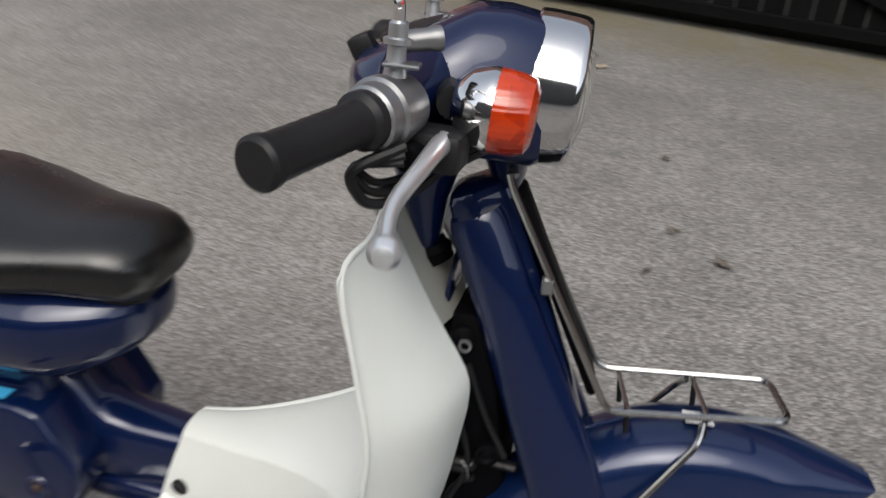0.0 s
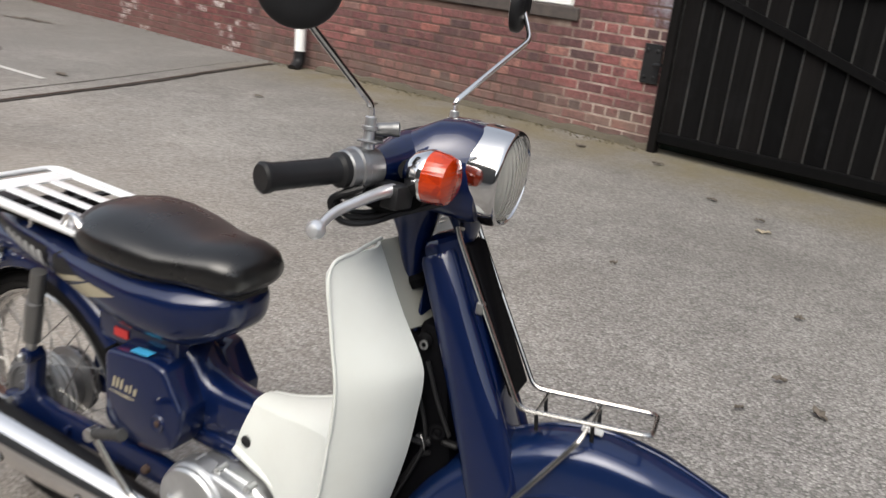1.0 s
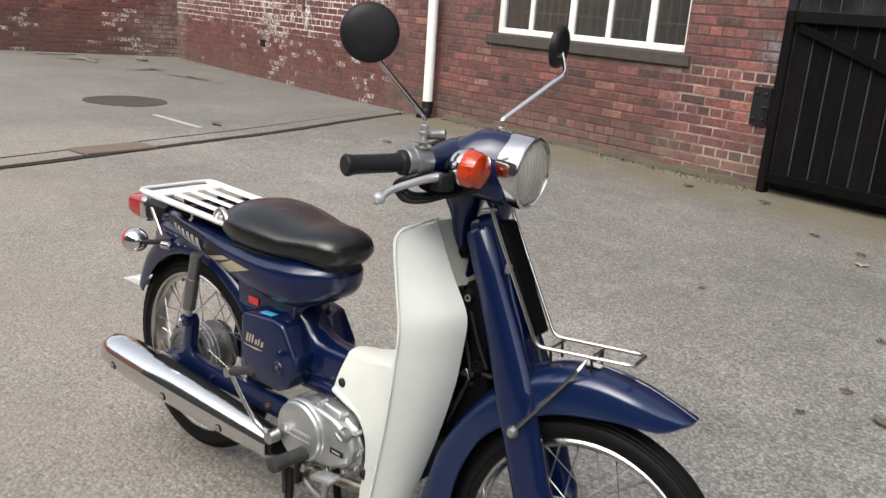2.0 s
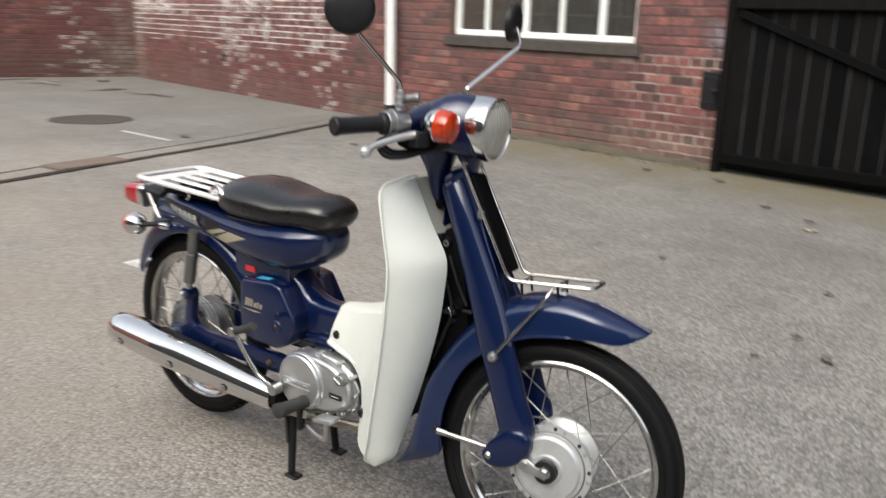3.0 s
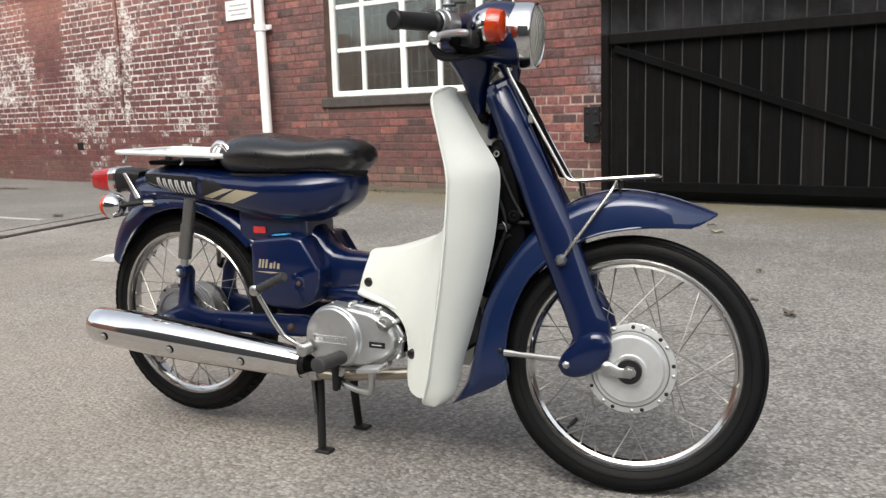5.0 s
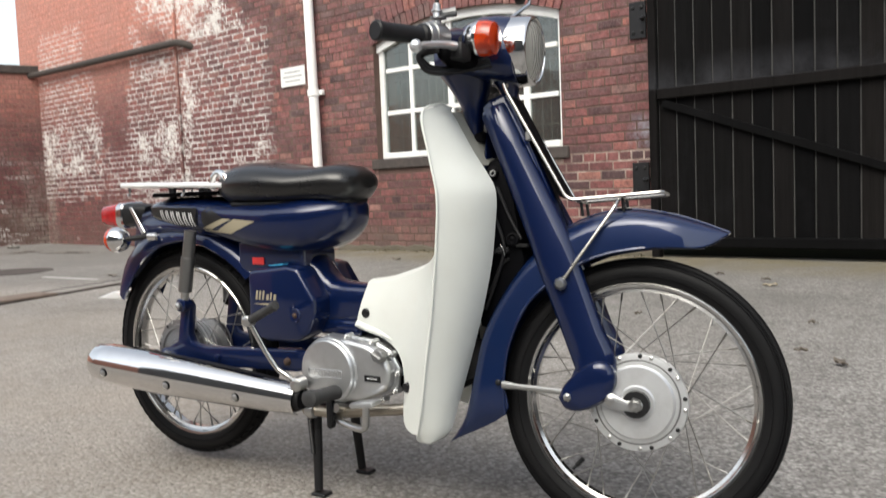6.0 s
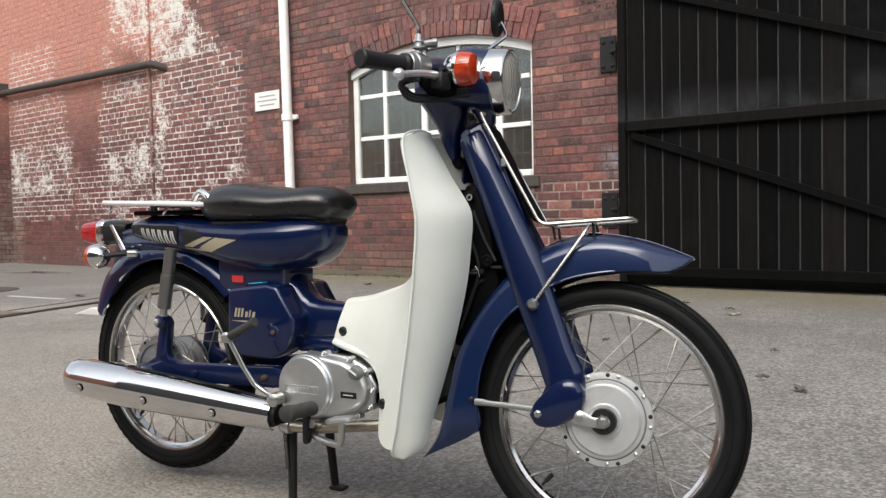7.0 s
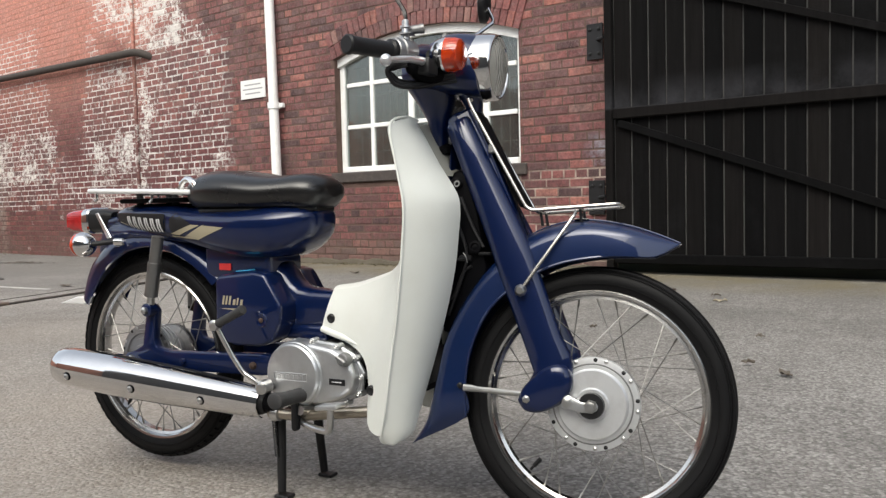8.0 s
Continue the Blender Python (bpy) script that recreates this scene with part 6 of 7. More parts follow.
# ---- rear carrier
def rear_carrier():
    """A cast carrier: broad rails and slats with long slots between them, lower at the saddle."""
    def z(x):
        return 0.7275 - 0.034 * (x + 0.02)

    def bar(x0, x1, y0, y1, t):
        return ring_mesh([[(x, y0, z(x) - t), (x, y1, z(x) - t), (x, y1 - 0.003, z(x) + 0.0025), (x, y0 + 0.003, z(x) + 0.0025)] for x in (x0, (x0 + x1) / 2, x1)])

    pts = round_path([(0.235, -0.108, z(0.235)), (-0.132, -0.112, z(-0.132)), (-0.132, 0.112, z(-0.132)), (0.235, 0.108, z(0.235))], 0.035)
    root = fixed("rear_carrier", tube(pts, 0.0062, 12), SILVER, "bright metal rear luggage carrier with flat slats")
    for s in (-1, 1):
        fixed("side_rail", bar(-0.122, 0.225, s * 0.098 - 0.009, s * 0.098 + 0.009, 0.0008), SILVER, "", root)
        fixed("slat", bar(-0.092, 0.19, s * 0.048 - 0.011, s * 0.048 + 0.011, 0.0008), SILVER, "", root)
    fixed("slat", bar(-0.092, 0.19, -0.010, 0.010, 0.0008), SILVER, "", root)
    for x, w in ((-0.074, 0.030), (0.192, 0.022)):
        fixed("cross_bar", ring_mesh([[(x - w, y, z(x) - 0.0022), (x + w, y, z(x) - 0.0022), (x + w, y, z(x) + 0.0014), (x - w, y, z(x) + 0.0014)] for y in (-0.10, 0.10)]), SILVER, "", root)
    fixed("cross_bar", ring_mesh([[(x - 0.010, y, z(x) - 0.010), (x + 0.010, y, z(x) - 0.010), (x + 0.010, y, z(x) - 0.0045), (x - 0.010, y, z(x) - 0.0045)] for x in (0.05,) for y in (-0.10, 0.10)]), BLACK, "", root)
    for x in (0.0, 0.125):
        for s in (-1, 1):
            fixed("mount", lathe([(0, 0.016), (0.010, 0.016), (0.012, 0.009), (z(x) - 0.680, 0.009)], (x, s * 0.05, 0.680), (0, 0, 1), 14), BLACK, "", root)
    # Near-black block added so that the slots between the slats look shaded.
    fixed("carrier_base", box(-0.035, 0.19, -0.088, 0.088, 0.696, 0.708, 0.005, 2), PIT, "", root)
    for x in (-0.096, 0.100):
        for s in (-1, 1):
            fixed("strap_hook", tube(round_path([(x, s * 0.104, z(x)), (x, s * 0.104, z(x) - 0.020), (x - 0.008, s * 0.104, z(x) - 0.026)], 0.004), 0.0035, 8), CHROME, "", root)
    fixed("grab_loop", tube(round_path([(0.192, -0.100, 0.712), (0.196, -0.103, 0.736), (0.222, -0.106, 0.754), (0.256, -0.112, 0.735), (0.256, -0.108, 0.700)], 0.014), 0.0075, 10), CHROME, "", root)


rear_carrier()


# ---- tail
def rear_mudguard():
    """Deep guard that hugs the wheel behind and opens out under the saddle."""
    c = Vector((0.0, 0, RW + LIFT))
    rings = []
    keys = ((38, 0.360, 0.318), (60, 0.345, 0.304), (83, 0.338, 0.294), (99, 0.334, 0.281), (116, 0.331, 0.264), (128, 0.322, 0.250), (138, 0.303, 0.240), (146, 0.285, 0.236))
    for (a0, o0, i0), (a1, o1, i1) in zip(keys, keys[1:]):
        for j in range(4 if a1 == keys[-1][0] else 3):
            t = j / 3
            a = radians(a0 + (a1 - a0) * t)
            ro, ri = o0 + (o1 - o0) * t, i0 + (i1 - i0) * t
            ring = []
            for inset in (0.0, 0.003):
                row = []
                for k in range(13):
                    w = (k / 12 - 0.5) * math.pi
                    v = math.copysign(abs(math.sin(w)) ** 0.7, math.sin(w))
                    rr = ro - inset - (ro - ri) * (1 - abs(math.cos(w)) ** 0.8)
                    row.append((c.x + math.cos(a) * rr, v * (0.066 - inset), c.z + math.sin(a) * rr))
                ring += row if inset == 0.0 else row[::-1]
            rings.append(ring)
    return ring_mesh(rings)


fixed("rear_mudguard", rear_mudguard(), BLUE, "blue rear mudguard")
fixed("tail_shell", ring_mesh([superloop(0, hw, z0, z1, x, 24, 3) for x, z0, z1, hw in ((0.20, 0.585, 0.62, 0.070), (0.08, 0.60, 0.630, 0.072), (-0.02, 0.60, 0.645, 0.068), (-0.10, 0.585, 0.652, 0.058), (-0.150, 0.565, 0.640, 0.048), (-0.175, 0.55, 0.60, 0.036))]), BLUE, "blue tail pressing above the wheel")
fixed("plate_bracket", prism([(-0.328, 0.425), (-0.228, 0.425), (-0.228, 0.444), (-0.256, 0.446)], -0.050, 0.03, 0.002, 1), SILVER, "bent bright metal plate bracket")
tl = fixed("tail_lamp", ring_mesh([superloop(0, hw, z0, z1, x, 28, 4) for x, z0, z1, hw in ((-0.130, 0.636, 0.676, 0.034), (-0.150, 0.628, 0.681, 0.041), (-0.195, 0.622, 0.684, 0.045), (-0.212, 0.622, 0.684, 0.045))]), BLACK, "black and chrome tail lamp with red lens")
fixed("lamp_bezel", ring_mesh([superloop(0, hw, z0, z1, x, 28, 4) for x, z0, z1, hw in ((-0.204, 0.620, 0.685, 0.0460), (-0.208, 0.616, 0.688, 0.0490), (-0.226, 0.616, 0.688, 0.0490), (-0.232, 0.619, 0.685, 0.0470))]), CHROME, "", tl)
fixed("tail_lens", ring_mesh([superloop(0, hw, z0, z1, x, 28, 4) for x, z0, z1, hw in ((-0.228, 0.617, 0.686, 0.0480), (-0.268, 0.620, 0.683, 0.0475), (-0.294, 0.625, 0.679, 0.0430), (-0.303, 0.637, 0.667, 0.028))]), RED, "red plastic lens", tl)
fixed("lamp_stay", prism([(-0.158, 0.672), (-0.146, 0.674), (-0.100, 0.608), (-0.116, 0.604)], -0.062, -0.058, 0.0015, 1), ALUMINIUM, "bright bent lamp stay", tl)
fixed("lamp_bracket", ring_mesh([superloop(0, hw, z0, z1, x, 20, 3) for x, z0, z1, hw in ((-0.08, 0.632, 0.668, 0.042), (-0.13, 0.622, 0.665, 0.038), (-0.175, 0.615, 0.660, 0.034))]), BLUE)
for s in (-1, 1):
    indicator(put_fixed, (-0.146, s * 0.112, 0.592), (-1, s * 0.06, -0.05), 0.0325, 0.036, AMBER, 0.55)
    fixed("indicator_stem", tube([(-0.060, s * 0.06, 0.600), (-0.085, s * 0.09, 0.597), (-0.118, s * 0.112, 0.593)], 0.007, 10), BLACK)
    fixed("indicator_boss", lathe([(-0.016, 0.006), (-0.012, 0.010), (0.012, 0.010), (0.016, 0.006)], (-0.040, s * 0.088, 0.598), (-1, s * 0.3, 0), 16), CHROME)

# ---- rear suspension
for s in (-1, 1):
    sh = fixed("shock_absorber", tube([(0.108, s * 0.098, 0.612), (0.0945, s * 0.098, 0.548), (0.0940, s * 0.098, 0.547), (0.076, s * 0.098, 0.462)], [0.0148, 0.0148, 0.0170, 0.0170], 24), GREYCAP, "grey shrouded rear shock absorber")
    fixed("shock_rod", tube([(0.076, s * 0.098, 0.464), (0.071, s * 0.098, 0.43)], 0.010, 14), STEEL, "", sh)
    fixed("shock_eye", lathe([(-0.014, 0.014), (-0.012, 0.017), (0.012, 0.017), (0.014, 0.014)], (0.070, s * 0.098, 0.428), (0, 1, 0), 18), BLUE, "", sh)
    fixed("shock_bolt", lathe([(0, 0.009), (0.008, 0.009), (0.012, 0.004)], (0.070, s * 0.112, 0.428), (0, s, 0), 6), STEEL, "", sh)
    arm = fixed("swingarm", prism([(-0.035, 0.272), (0.06, 0.272), (0.16, 0.278), (0.42, 0.284), (0.46, 0.292), (0.46, 0.330), (0.42, 0.336), (0.13, 0.326), (0.082, 0.332), (0.074, 0.352), (0.085, 0.425), (0.071, 0.442), (0.054, 0.430), (0.034, 0.335), (0.0, 0.318), (-0.03, 0.312)], s * 0.082 - 0.013, s * 0.082 + 0.013, 0.006, 2), BLUE, "blue pressed swinging arm")
    fixed("axle_bolt", lathe([(0, 0.014), (0.010, 0.014), (0.012, 0.009), (0.024, 0.008), (0.026, 0.003)], (0.0, s * 0.094, RW + LIFT), (0, s, 0), 6), STEEL, "", arm)
    fixed("chain_adjuster", tube([(0.0, s * 0.098, RW + LIFT), (-0.055, s * 0.098, RW + LIFT + 0.002)], 0.0045, 8), STEEL, "", arm)
    fixed("arm_pivot", lathe([(0, 0.009), (0.008, 0.008), (0.012, 0.004)], (0.397, s * 0.094, 0.308), (0, s, 0), 20), RUST, "", arm)
    fixed("arm_bolt", lathe([(0, 0.008), (0.008, 0.008), (0.010, 0.003)], (0.175, s * 0.095, 0.303), (0, s, 0), 8), BLUE, "", arm)


pp = fixed("pillion_peg", lathe([(0.0, 0.008), (0.006, 0.014), (0.014, 0.0155), (0.034, 0.0135), (0.056, 0.0155), (0.064, 0.012), (0.066, 0.0)], (0.010, 0.100, 0.412), (0, 1, -0.1), 16), RUBBER, "folded black rubber pillion foot peg")
fixed("peg_strap", tube([(0.010, 0.102, 0.412), (0.012, 0.100, 0.470), (0.020, 0.098, 0.520)], 0.0065, 10), GREYCAP, "", pp)

# ---- side box, engine, exhaust
def side_box():
    o = [(0.286, 0.380), (0.300, 0.362), (0.345, 0.352), (0.425, 0.354), (0.462, 0.372), (0.482, 0.410), (0.486, 0.452), (0.440, 0.524), (0.405, 0.530), (0.300, 0.519), (0.289, 0.508)]
    return prism(o, -0.100, -0.030, 0.010, 3)


both(fixed, "side_box", side_box, BLUE, "dark blue plastic side cover")
both(fixed, "side_box_knob", lambda: lathe([(0, 0.017), (0.003, 0.015), (0.0015, 0.009), (0.001, 0.0)], (0.430, -0.100, 0.417), (0, -1, 0), 20), BLUE)
both(fixed, "side_box_bolt", lambda: lathe([(0, 0.006), (0.003, 0.006), (0.005, 0.003)], (0.430, -0.101, 0.417), (0, -1, 0), 10), RUST)
for x, h, w in ((0.312, 0.021, 0.0055), (0.322, 0.021, 0.005), (0.332, 0.021, 0.0055), (0.345, 0.013, 0.007), (0.3565, 0.017, 0.004), (0.367, 0.013, 0.007)):
    fixed("side_mark", prism([(x, 0.450), (x + w, 0.450), (x + w + h * 0.22, 0.450 + h), (x + h * 0.22, 0.450 + h)], -0.1012, -0.0995), GOLD)
fixed("side_mark", prism([(0.303, 0.4405), (0.350, 0.4375), (0.372, 0.4405), (0.350, 0.4415)], -0.1012, -0.0995), GOLD)
fixed("red_sticker", moved(box(-0.018, 0.018, -0.0012, 0.0012, -0.008, 0.008), Matrix.Translation((0.295, -0.066, 0.537))), STICKER_RED, "small red sticker")
fixed("blue_sticker", moved(box(-0.022, 0.022, -0.009, 0.009, -0.0010, 0.0010), Matrix.Translation((0.372, -0.082, 0.5305)) @ Matrix.Rotation(-0.08, 4, "Y")), STICKER_BLUE, "small light blue sticker")
fixed("sticker_mount", box(0.225, 0.43, -0.064, 0.064, 0.505, 0.600, 0.014, 3), BLUE)

eng = fixed("engine", prism([(0.455, 0.258), (0.47, 0.335), (0.50, 0.362), (0.55, 0.368), (0.62, 0.364), (0.652, 0.352), (0.662, 0.330), (0.660, 0.262), (0.645, 0.236), (0.58, 0.222), (0.49, 0.230)], -0.072, 0.072, 0.014, 2), ALLOY, "cast alloy engine unit")
fixed("clutch_cover", lathe([(0.0, 0.078), (0.030, 0.077), (0.036, 0.0745), (0.038, 0.0725), (0.045, 0.0715), (0.049, 0.068), (0.050, 0.064), (0.0505, 0.0)], (0.526, -0.070, 0.298), (0, -1, 0), 52), ALLOY, "round alloy clutch cover", eng, 20)
fixed("clutch_cover_lobe", prism([(0.545, 0.228), (0.600, 0.233), (0.650, 0.250), (0.678, 0.270), (0.685, 0.307), (0.666, 0.343), (0.622, 0.363), (0.565, 0.371), (0.510, 0.366)], -0.104, -0.066, 0.013, 4), ALLOY, "", eng)
fixed("cover_flange", prism([(0.548, 0.222), (0.604, 0.226), (0.656, 0.243), (0.688, 0.266), (0.696, 0.308), (0.672, 0.346), (0.626, 0.368), (0.566, 0.374), (0.505, 0.368)], -0.078, -0.066, 0.003, 1), ALLOY, "", eng)
fixed("name_frame", join(*[box(x0, x1, -0.1222, -0.1200, z0, z1, 0.0006) for x0, x1, z0, z1 in ((0.478, 0.571, 0.3030, 0.3048), (0.478, 0.571, 0.2860, 0.2878), (0.478, 0.4798, 0.2878, 0.3030), (0.5692, 0.571, 0.2878, 0.3030))]), ALLOY, "", eng)
for k in range(6):
    fixed("cast_mark", box(0.487 + k * 0.0128, 0.4955 + k * 0.0128, -0.1216, -0.1200, 0.2905, 0.3005, 0.0006), ALLOY, "", eng)
fixed("filler_cap", join(lathe([(0, 0.0165), (0.006, 0.0165), (0.010, 0.0145), (0.018, 0.0132), (0.020, 0.011), (0.020, 0.0)], (0.662, -0.100, 0.340), (0.15, -1, 0.15), 20), moved(box(-0.0135, 0.0135, -0.008, 0.0, -0.004, 0.004, 0.002), Matrix.Translation((0.665, -0.119, 0.343)) @ Matrix.Rotation(radians(30), 4, "Y"))), DARK_ALLOY, "dull grey oil filler cap", eng)
fixed("cover_plate", box(0.620, 0.662, -0.1065, -0.1035, 0.282, 0.296, 0.001), BLACK, "", eng)
fixed("cover_print", box(0.628, 0.654, -0.1072, -0.1062, 0.2880, 0.2902, 0.0003), PALE, "", eng)
for x, z in ((0.512, 0.369), (0.562, 0.373), (0.630, 0.364), (0.676, 0.340), (0.693, 0.300), (0.686, 0.262), (0.650, 0.240), (0.600, 0.226)):
    fixed("screw_boss", lathe([(-0.012, 0.0075), (0.008, 0.007), (0.009, 0.0055)], (x, -0.078, z), (0, -1, 0), 14), ALLOY, "", eng)
    fixed("cover_screw", lathe([(0, 0.0045), (0.005, 0.0042), (0.006, 0.003), (0.004, 0.0)], (x, -0.086, z), (0, -1, 0), 10), STEEL, "", eng)
# Near-black fins: the dark of the gap beside the cover, as colour.
for k in range(11):
    x = 0.683 + k * 0.013
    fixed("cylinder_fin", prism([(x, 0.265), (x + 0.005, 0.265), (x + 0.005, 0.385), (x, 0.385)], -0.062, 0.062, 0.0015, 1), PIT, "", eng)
fixed("cylinder", prism([(0.645, 0.275), (0.84, 0.285), (0.84, 0.365), (0.645, 0.365)], -0.046, 0.046, 0.01, 2), BLACK, "", eng)
fixed("carburettor", join(lathe([(0, 0.022), (0.05, 0.022), (0.052, 0.018), (0.07, 0.018)], (0.800, -0.02, 0.46), (0.5, 0, 0.85), 16), box(0.80, 0.86, -0.03, 0.03, 0.42, 0.46, 0.006)), BLACK, "dark carburettor behind the shield")
# Near-black hose and filler: shade behind the column put into their colour.
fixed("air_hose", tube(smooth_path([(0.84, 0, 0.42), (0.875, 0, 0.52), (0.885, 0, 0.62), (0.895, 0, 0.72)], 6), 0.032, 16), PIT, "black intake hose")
fixed("head_cover", prism([(0.900, 0.745), (0.930, 0.745), (0.958, 0.66), (0.978, 0.54), (0.925, 0.40), (0.868, 0.40), (0.896, 0.60)], -0.034, 0.034, 0.010, 2), PIT, "near-black filler for the shaded gap behind the steering column")
fixed("ignition_lock", lathe([(0, 0.012), (0.008, 0.012), (0.010, 0.008), (0.012, 0.0)], (0.914, -0.034, 0.720), (0.3, -0.9, 0.1), 16), PIT)
fixed("key", join(moved(lathe([(-0.001, 0.007), (0.001, 0.007), (0.001, 0.004), (-0.001, 0.004)], (0, 0, 0), (0, 0, 1), 14, True), Matrix.Translation((0.921, -0.050, 0.718)) @ Matrix.Rotation(radians(80), 4, "X")), tube([(0.916, -0.046, 0.720), (0.914, -0.036, 0.720)], 0.002, 6)), DARK_ALLOY)
fixed("horn", lathe([(0, 0.011), (0.004, 0.0135), (0.008, 0.013), (0.009, 0.009), (0.006, 0.006), (0.008, 0.0)], (0.955, -0.038, 0.585), (0.25, -1, 0.1), 20), PIT, "small black horn")
fixed("bracket", box(0.962, 0.990, -0.042, -0.030, 0.568, 0.575, 0.002), BLACK)
fixed("cable_clip", box(0.918, 0.946, -0.044, -0.030, 0.556, 0.568, 0.003), BLACK)
for y, pts in ((-0.042, [(0.905, 0.660), (0.930, 0.600), (0.936, 0.560), (0.918, 0.505), (0.890, 0.440)]), (-0.046, [(0.935, 0.560), (0.905, 0.555), (0.890, 0.520), (0.880, 0.430)]), (-0.040, [(0.925, 0.690), (0.950, 0.630), (0.975, 0.585)]), (-0.038, [(0.870, 0.470), (0.900, 0.480), (0.925, 0.530), (0.945, 0.545)])):
    fixed("cable", tube(smooth_path([(x, y, z) for x, z in pts], 5), 0.0035, 8), BLACK, "black control cable")
fixed("wire_tie", tube(smooth_path([(0.931, -0.048, 0.574), (0.938, -0.050, 0.566), (0.941, -0.049, 0.553)], 4), 0.0010, 6), DARK_ALLOY)

EX0, EX1 = Vector((-0.197, -0.156, 0.281)), Vector((0.446, -0.106, 0.2265))
ed = (EX1 - EX0).normalized()
L = (EX1 - EX0).length
muf = fixed("muffler", lathe([(0.0, 0.0), (0.002, 0.034), (0.012, 0.042), (0.05, 0.047), (0.20, 0.0505), (0.36, 0.0475), (0.50, 0.042), (L - 0.03, 0.034), (L - 0.012, 0.030), (L, 0.024)], EX0, ed, 36), BLACK, "exhaust silencer with chrome heat shield")
shield_rings = []
tail_rings = []
for h, r in ((-0.004, 0.034), (0.010, 0.0445), (0.05, 0.0495), (0.12, 0.0515), (0.19, 0.0530), (0.20, 0.0530), (0.36, 0.0500), (0.50, 0.0445), (L - 0.03, 0.0390), (L - 0.008, 0.0370)):
    c0 = EX0 + ed * h
    u = Vector((0, 0, 1)) - ed * ed.z
    u.normalize()
    v = ed.cross(u)
    if v.y > 0:
        v = -v
    ring = []
    for t in [k / 18 for k in range(19)]:
        w = radians(-75 + t * 150)
        ring.append(c0 + (v * math.cos(w) + u * math.sin(w)) * r)
    over = [c0 + (v * math.cos(w) + u * math.sin(w)) * r for w in [radians(75 + 9 * k) for k in range(8)]]
    back = [c0 + (p - c0) * ((r - 0.0025) / r) for p in ring[::-1]]
    shield_rings.append(ring + back)
    if h < 0.195:
        tail_rings.append(over + [c0 + (p - c0) * ((r - 0.0025) / r) for p in over[::-1]])
fixed("heat_shield", ring_mesh(shield_rings), CHROME, "polished chrome heat shield", muf)
fixed("shield_tail", ring_mesh(tail_rings), CHROME, "chrome wrap over the silencer's end", muf)
for h, r in ((0.075, 0.0510), (0.285, 0.0520), (0.49, 0.0450)):
    c0 = EX0 + ed * h
    dirn = Vector((0, -0.95, -0.22)).normalized()
    # Black ring: shade in the screw's dimple put into colour.
    fixed("screw_cup", lathe([(-0.004, 0.0115), (0.0008, 0.0103), (0.0012, 0.0090)], c0 + dirn * r, dirn, 18), PIT, "", muf)
    fixed("shield_screw", lathe([(-0.003, 0.0085), (0.003, 0.008), (0.0055, 0.005), (0.003, 0.0015)], c0 + dirn * r, dirn, 14), STEEL, "", muf)
fixed("silencer_nose", lathe([(-0.012, 0.023), (0.006, 0.021), (0.020, 0.017), (0.030, 0.014)], EX1, (1, 0.02, -0.35), 24), PIT, "", muf)
fixed("exhaust_pipe", tube(smooth_path([(0.45, -0.105, 0.205), (0.49, -0.101, 0.2025), (0.54, -0.098, 0.204), (0.64, -0.094, 0.217), (0.74, -0.084, 0.231), (0.80, -0.050, 0.250)], 6), 0.0125, 16), PIPE, "heat-stained steel exhaust pipe", muf)
fixed("pipe_collar", lathe([(-0.010, 0.0125), (-0.010, 0.0175), (-0.004, 0.0185), (0.010, 0.0175), (0.012, 0.0125)], (0.468, -0.103, 0.2035), (1, 0.05, 0.0), 18), STEEL, "", muf)

# ---- kick start, pedals, stand
ks = fixed("kick_start", tube(round_path([(0.466, -0.125, 0.272), (0.463, -0.150, 0.274), (0.450, -0.156, 0.290), (0.422, -0.160, 0.305), (0.398, -0.172, 0.350), (0.374, -0.188, 0.412)], 0.012), 0.0062, 12), RIM, "worn plated kick start lever")
fixed("kick_boss", lathe([(0, 0.016), (0.026, 0.0155), (0.030, 0.009), (0.031, 0.004)], (0.466, -0.128, 0.272), (0, -1, 0), 18), STEEL, "", ks)
fixed("kick_joint", lathe([(-0.012, 0.009), (-0.010, 0.012), (0.010, 0.012), (0.012, 0.009)], (0.373, -0.190, 0.415), (0.1, -1, 0.1), 16), STEEL, "", ks)
fixed("kick_rubber", lathe([(0.006, 0.007)] + [(0.012 + 0.0085 * k, 0.0102 - 0.0012 * (k % 2)) for k in range(10)] + [(0.097, 0.0115), (0.104, 0.010), (0.106, 0.0)], (0.373, -0.190, 0.415), (0.096, -0.015, 0.042), 16), WORN_RUBBER, "ribbed grey rubber", ks)
for s in (-1, 1):
    fp = fixed("foot_peg", tube([(0.555, s * 0.06, 0.212), (0.552, s * 0.125, 0.222)], 0.011, 12), STEEL, "folding foot peg with black rubber")
    fixed("peg_rubber", ring_mesh([[(0.552 + math.cos(k * math.tau / 18) * b * 1.05, s * y, 0.256 + math.sin(k * math.tau / 18) * b + (y - 0.12) * 0.06) for k in range(18)] for y, b in ((0.112, 0.008), (0.116, 0.0165), (0.135, 0.0165), (0.139, 0.0155), (0.160, 0.0165), (0.164, 0.0155), (0.186, 0.0165), (0.200, 0.0185), (0.212, 0.0185), (0.215, 0.014))]), WORN_RUBBER, "", fp)
fixed("peg_arm", prism([(0.530, 0.250), (0.547, 0.250), (0.545, 0.180), (0.541, 0.174), (0.533, 0.174), (0.529, 0.180)], -0.130, -0.114, 0.003, 2), BLACK)
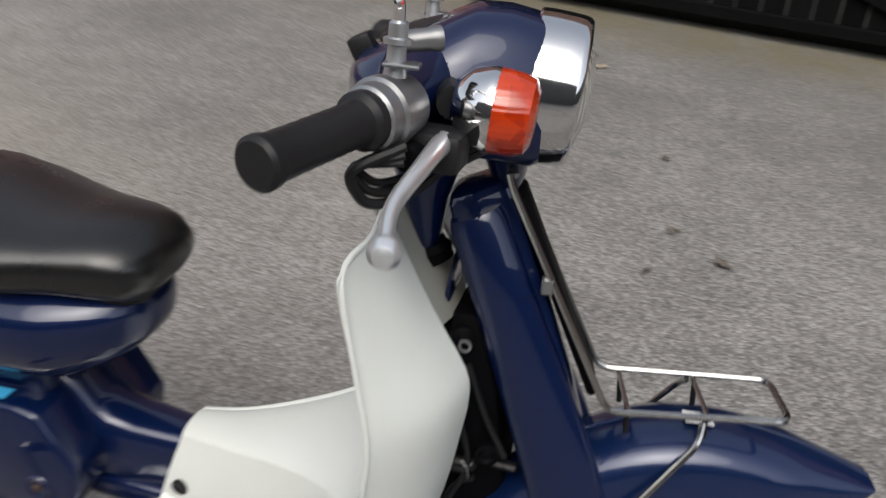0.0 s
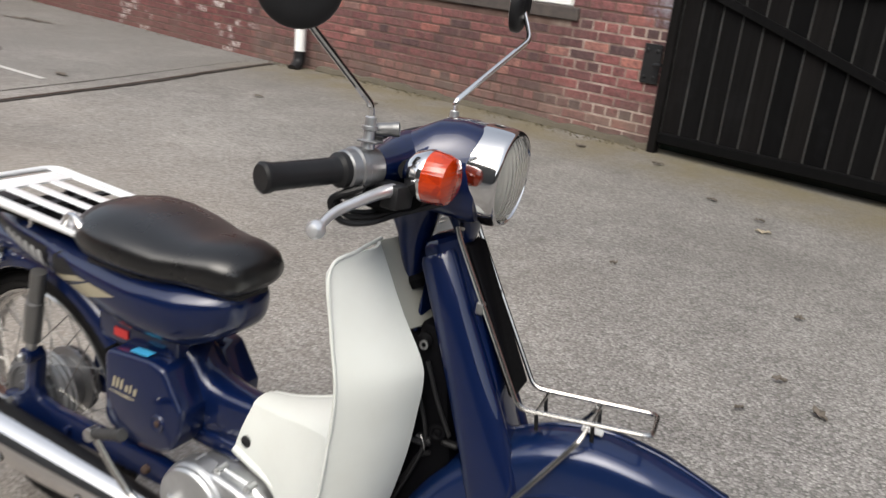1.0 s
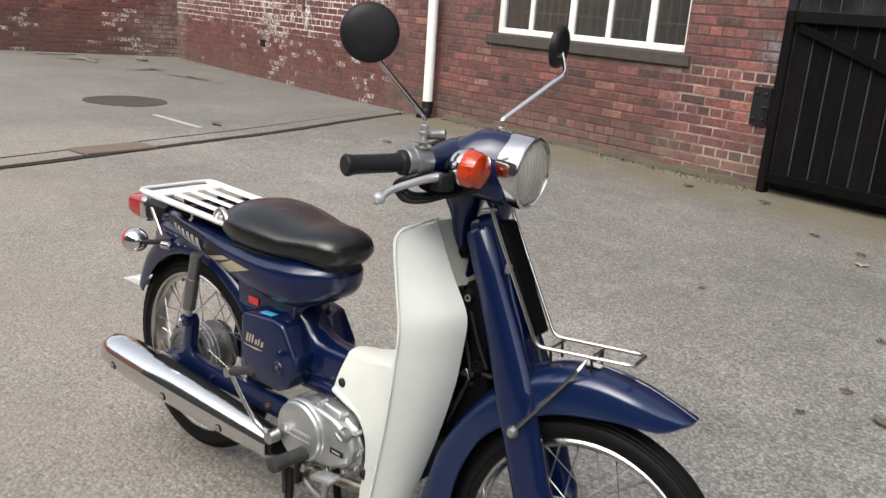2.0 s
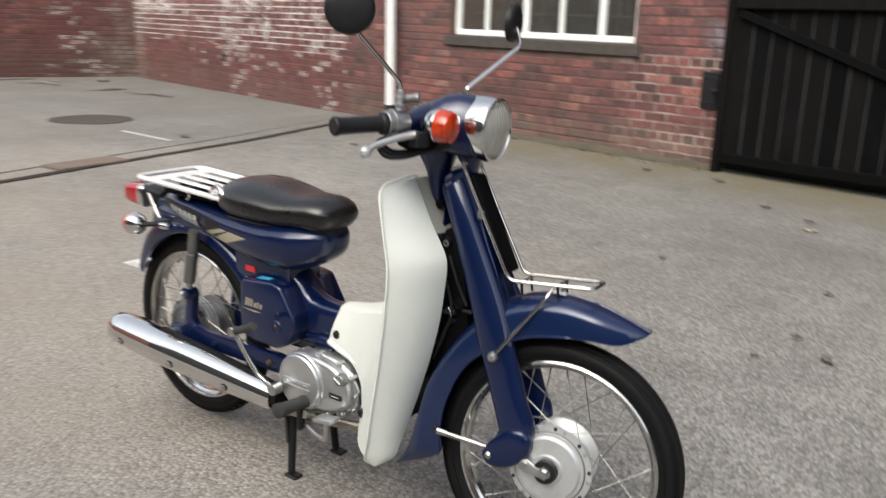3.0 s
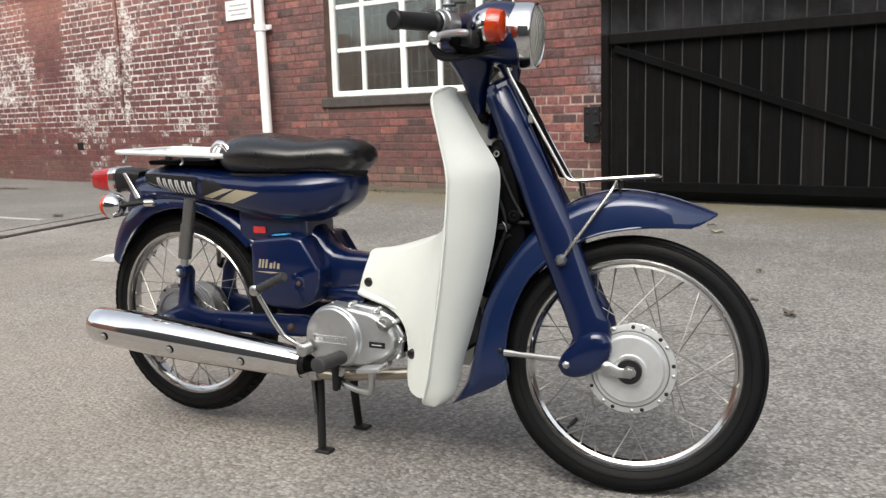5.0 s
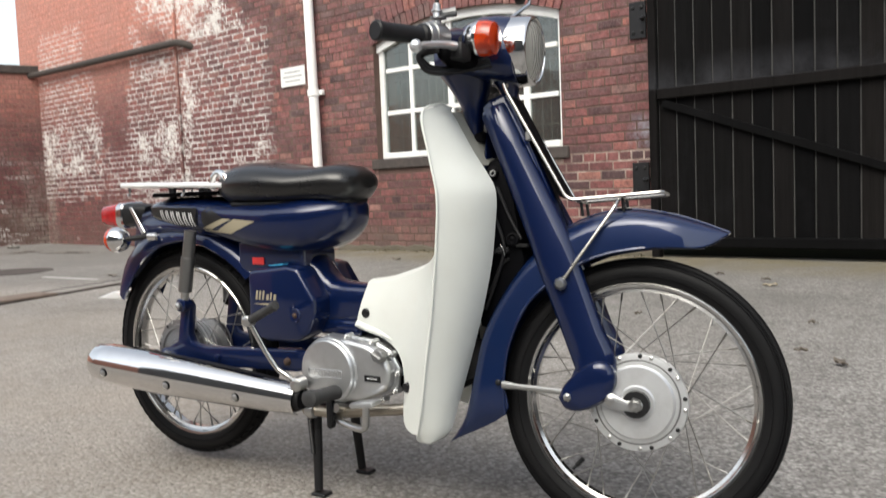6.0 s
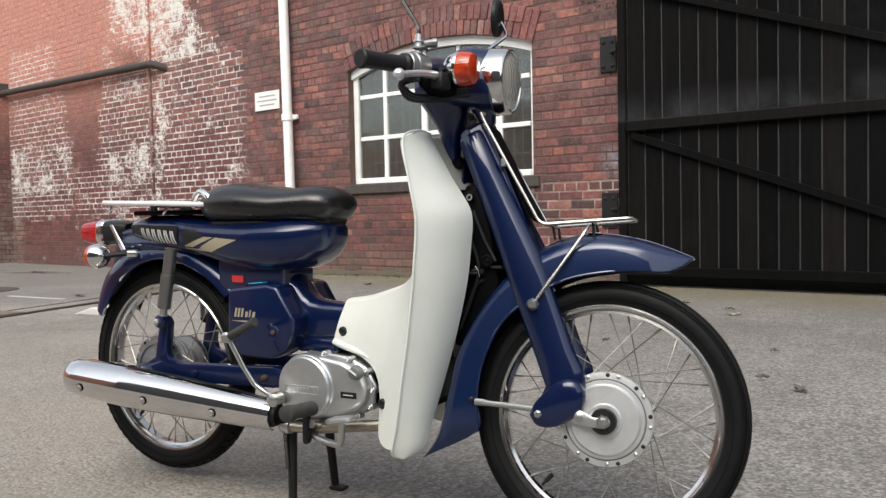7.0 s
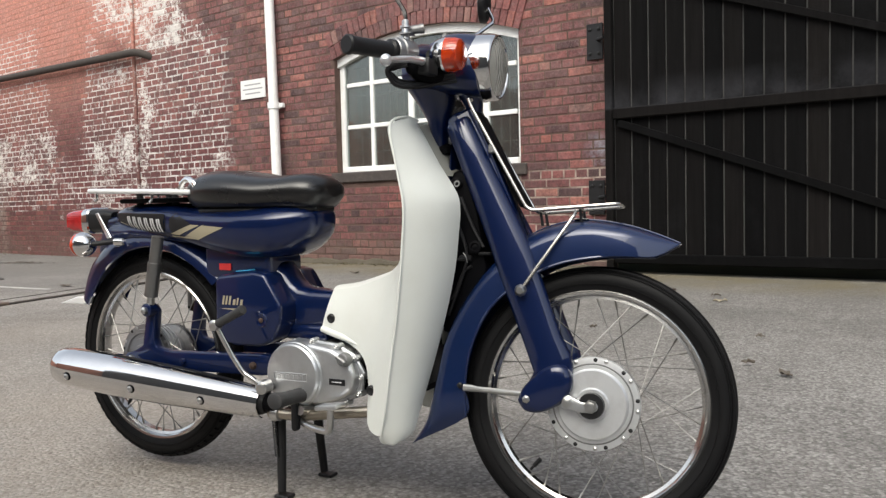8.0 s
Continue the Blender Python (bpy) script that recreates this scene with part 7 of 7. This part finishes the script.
bp = fixed("brake_pedal", tube(round_path([(0.500, -0.085, 0.203), (0.560, -0.118, 0.190), (0.600, -0.130, 0.186), (0.640, -0.135, 0.184), (0.643, -0.135, 0.236)], 0.016), 0.0078, 12), STEEL, "plated brake pedal")
fixed("pedal_pad", moved(box(-0.030, 0.030, -0.020, 0.020, -0.0055, 0.0055, 0.004, 2), Matrix.Translation((0.644, -0.138, 0.243)) @ Matrix.Rotation(-0.14, 4, "Y")), ALLOY, "", bp)
cs = fixed("centre_stand", tube([(0.452, -0.085, 0.190), (0.452, 0.085, 0.190)], 0.013, 14), BLACK, "black steel centre stand, down")
for s in (-1, 1):
    fixed("stand_leg", tube([(0.452, s * 0.070, 0.190), (0.456, s * 0.076, 0.10), (0.460, s * 0.084, 0.012)], [0.013, 0.011, 0.010], 12), BLACK, "", cs)
    fixed("stand_foot", moved(box(-0.012, 0.030, -0.016, 0.016, 0.0, 0.008, 0.003), Matrix.Translation((0.460, s * 0.086, 0.0005))), BLACK, "", cs)
fixed("stand_spring", tube([(0.447 + 0.006 * t / 150 + 0.0050 * math.cos(t * 0.9), -0.088 + 0.0050 * math.sin(t * 0.9), 0.180 - 0.085 * t / 150) for t in range(151)], 0.0014, 5), BLACK, "", cs)

# ------------------------------------------------------------------ single bricks by the gate and under the window
def single_bricks():
    h = COURSE - JOINT
    store = {}
    rng = random.Random(21)
    for x, z, l, d in SINGLES:
        key = round(l, 3)
        pool = store.setdefault(key, [])
        if len(pool) < 3:
            v, f = brick_box(l, h, 0.005, rng)
            me = bpy.data.meshes.new("brick")
            me.from_pydata(v, [], f)
            me.materials.append(BRICK_ONE)
            pool.append(me)
        else:
            me = rng.choice(pool)
        ob = new("brick", me)
        ob.parent = wall_north
        ob.location = (x, WY + 0.003 - d * 0.4, z)


single_bricks()


def arch_bricks():
    """The two rings of bricks on edge over the window."""
    rng = random.Random(8)
    a = math.asin((half + 0.02) / ARCH_R)
    for ring in (0, 1):
        r0 = ARCH_R + 0.006 + ring * 0.142
        r1 = r0 + 0.132
        count = int(2 * a * r0 / 0.079)
        w = a / count - 0.0042 / r0
        pool = []
        for _ in range(5):
            ends = [(r * math.sin(q) + rng.uniform(-0.003, 0.003), r * math.cos(q) + rng.uniform(-0.004, 0.004)) for r, q in ((r0, -w), (r0, w), (r1, w), (r1, -w))]
            v = [(x * k + rng.uniform(-0.001, 0.001), y, z - (1 - k) * 0.066) for y, k in ((-0.004, 0.90), (0.001, 1.0), (0.066, 1.0)) for x, z in ends]
            v = [(x, y, min(max(z, r0 * 0.985), r1 * 1.01)) for x, y, z in v]
            f = [(0, 1, 2, 3)] + [(o + i, o + 4 + i, o + 4 + (i + 1) % 4, o + (i + 1) % 4) for o in (0, 4) for i in range(4)]
            me = bpy.data.meshes.new("brick")
            me.from_pydata(v, [], f)
            me.materials.append(BRICK_ONE)
            pool.append(me)
        for k in range(count):
            ob = new("brick", rng.choice(pool))
            ob.parent = wall_north
            turn = -a + 2 * a * (k + 0.5) / count + rng.uniform(-0.03, 0.03) * w
            ob.matrix_basis = Matrix.Translation((ARCH_C[0], WY - rng.uniform(0.010, 0.019), ARCH_C[1])) @ Matrix.Rotation(turn, 4, "Y")


arch_bricks()
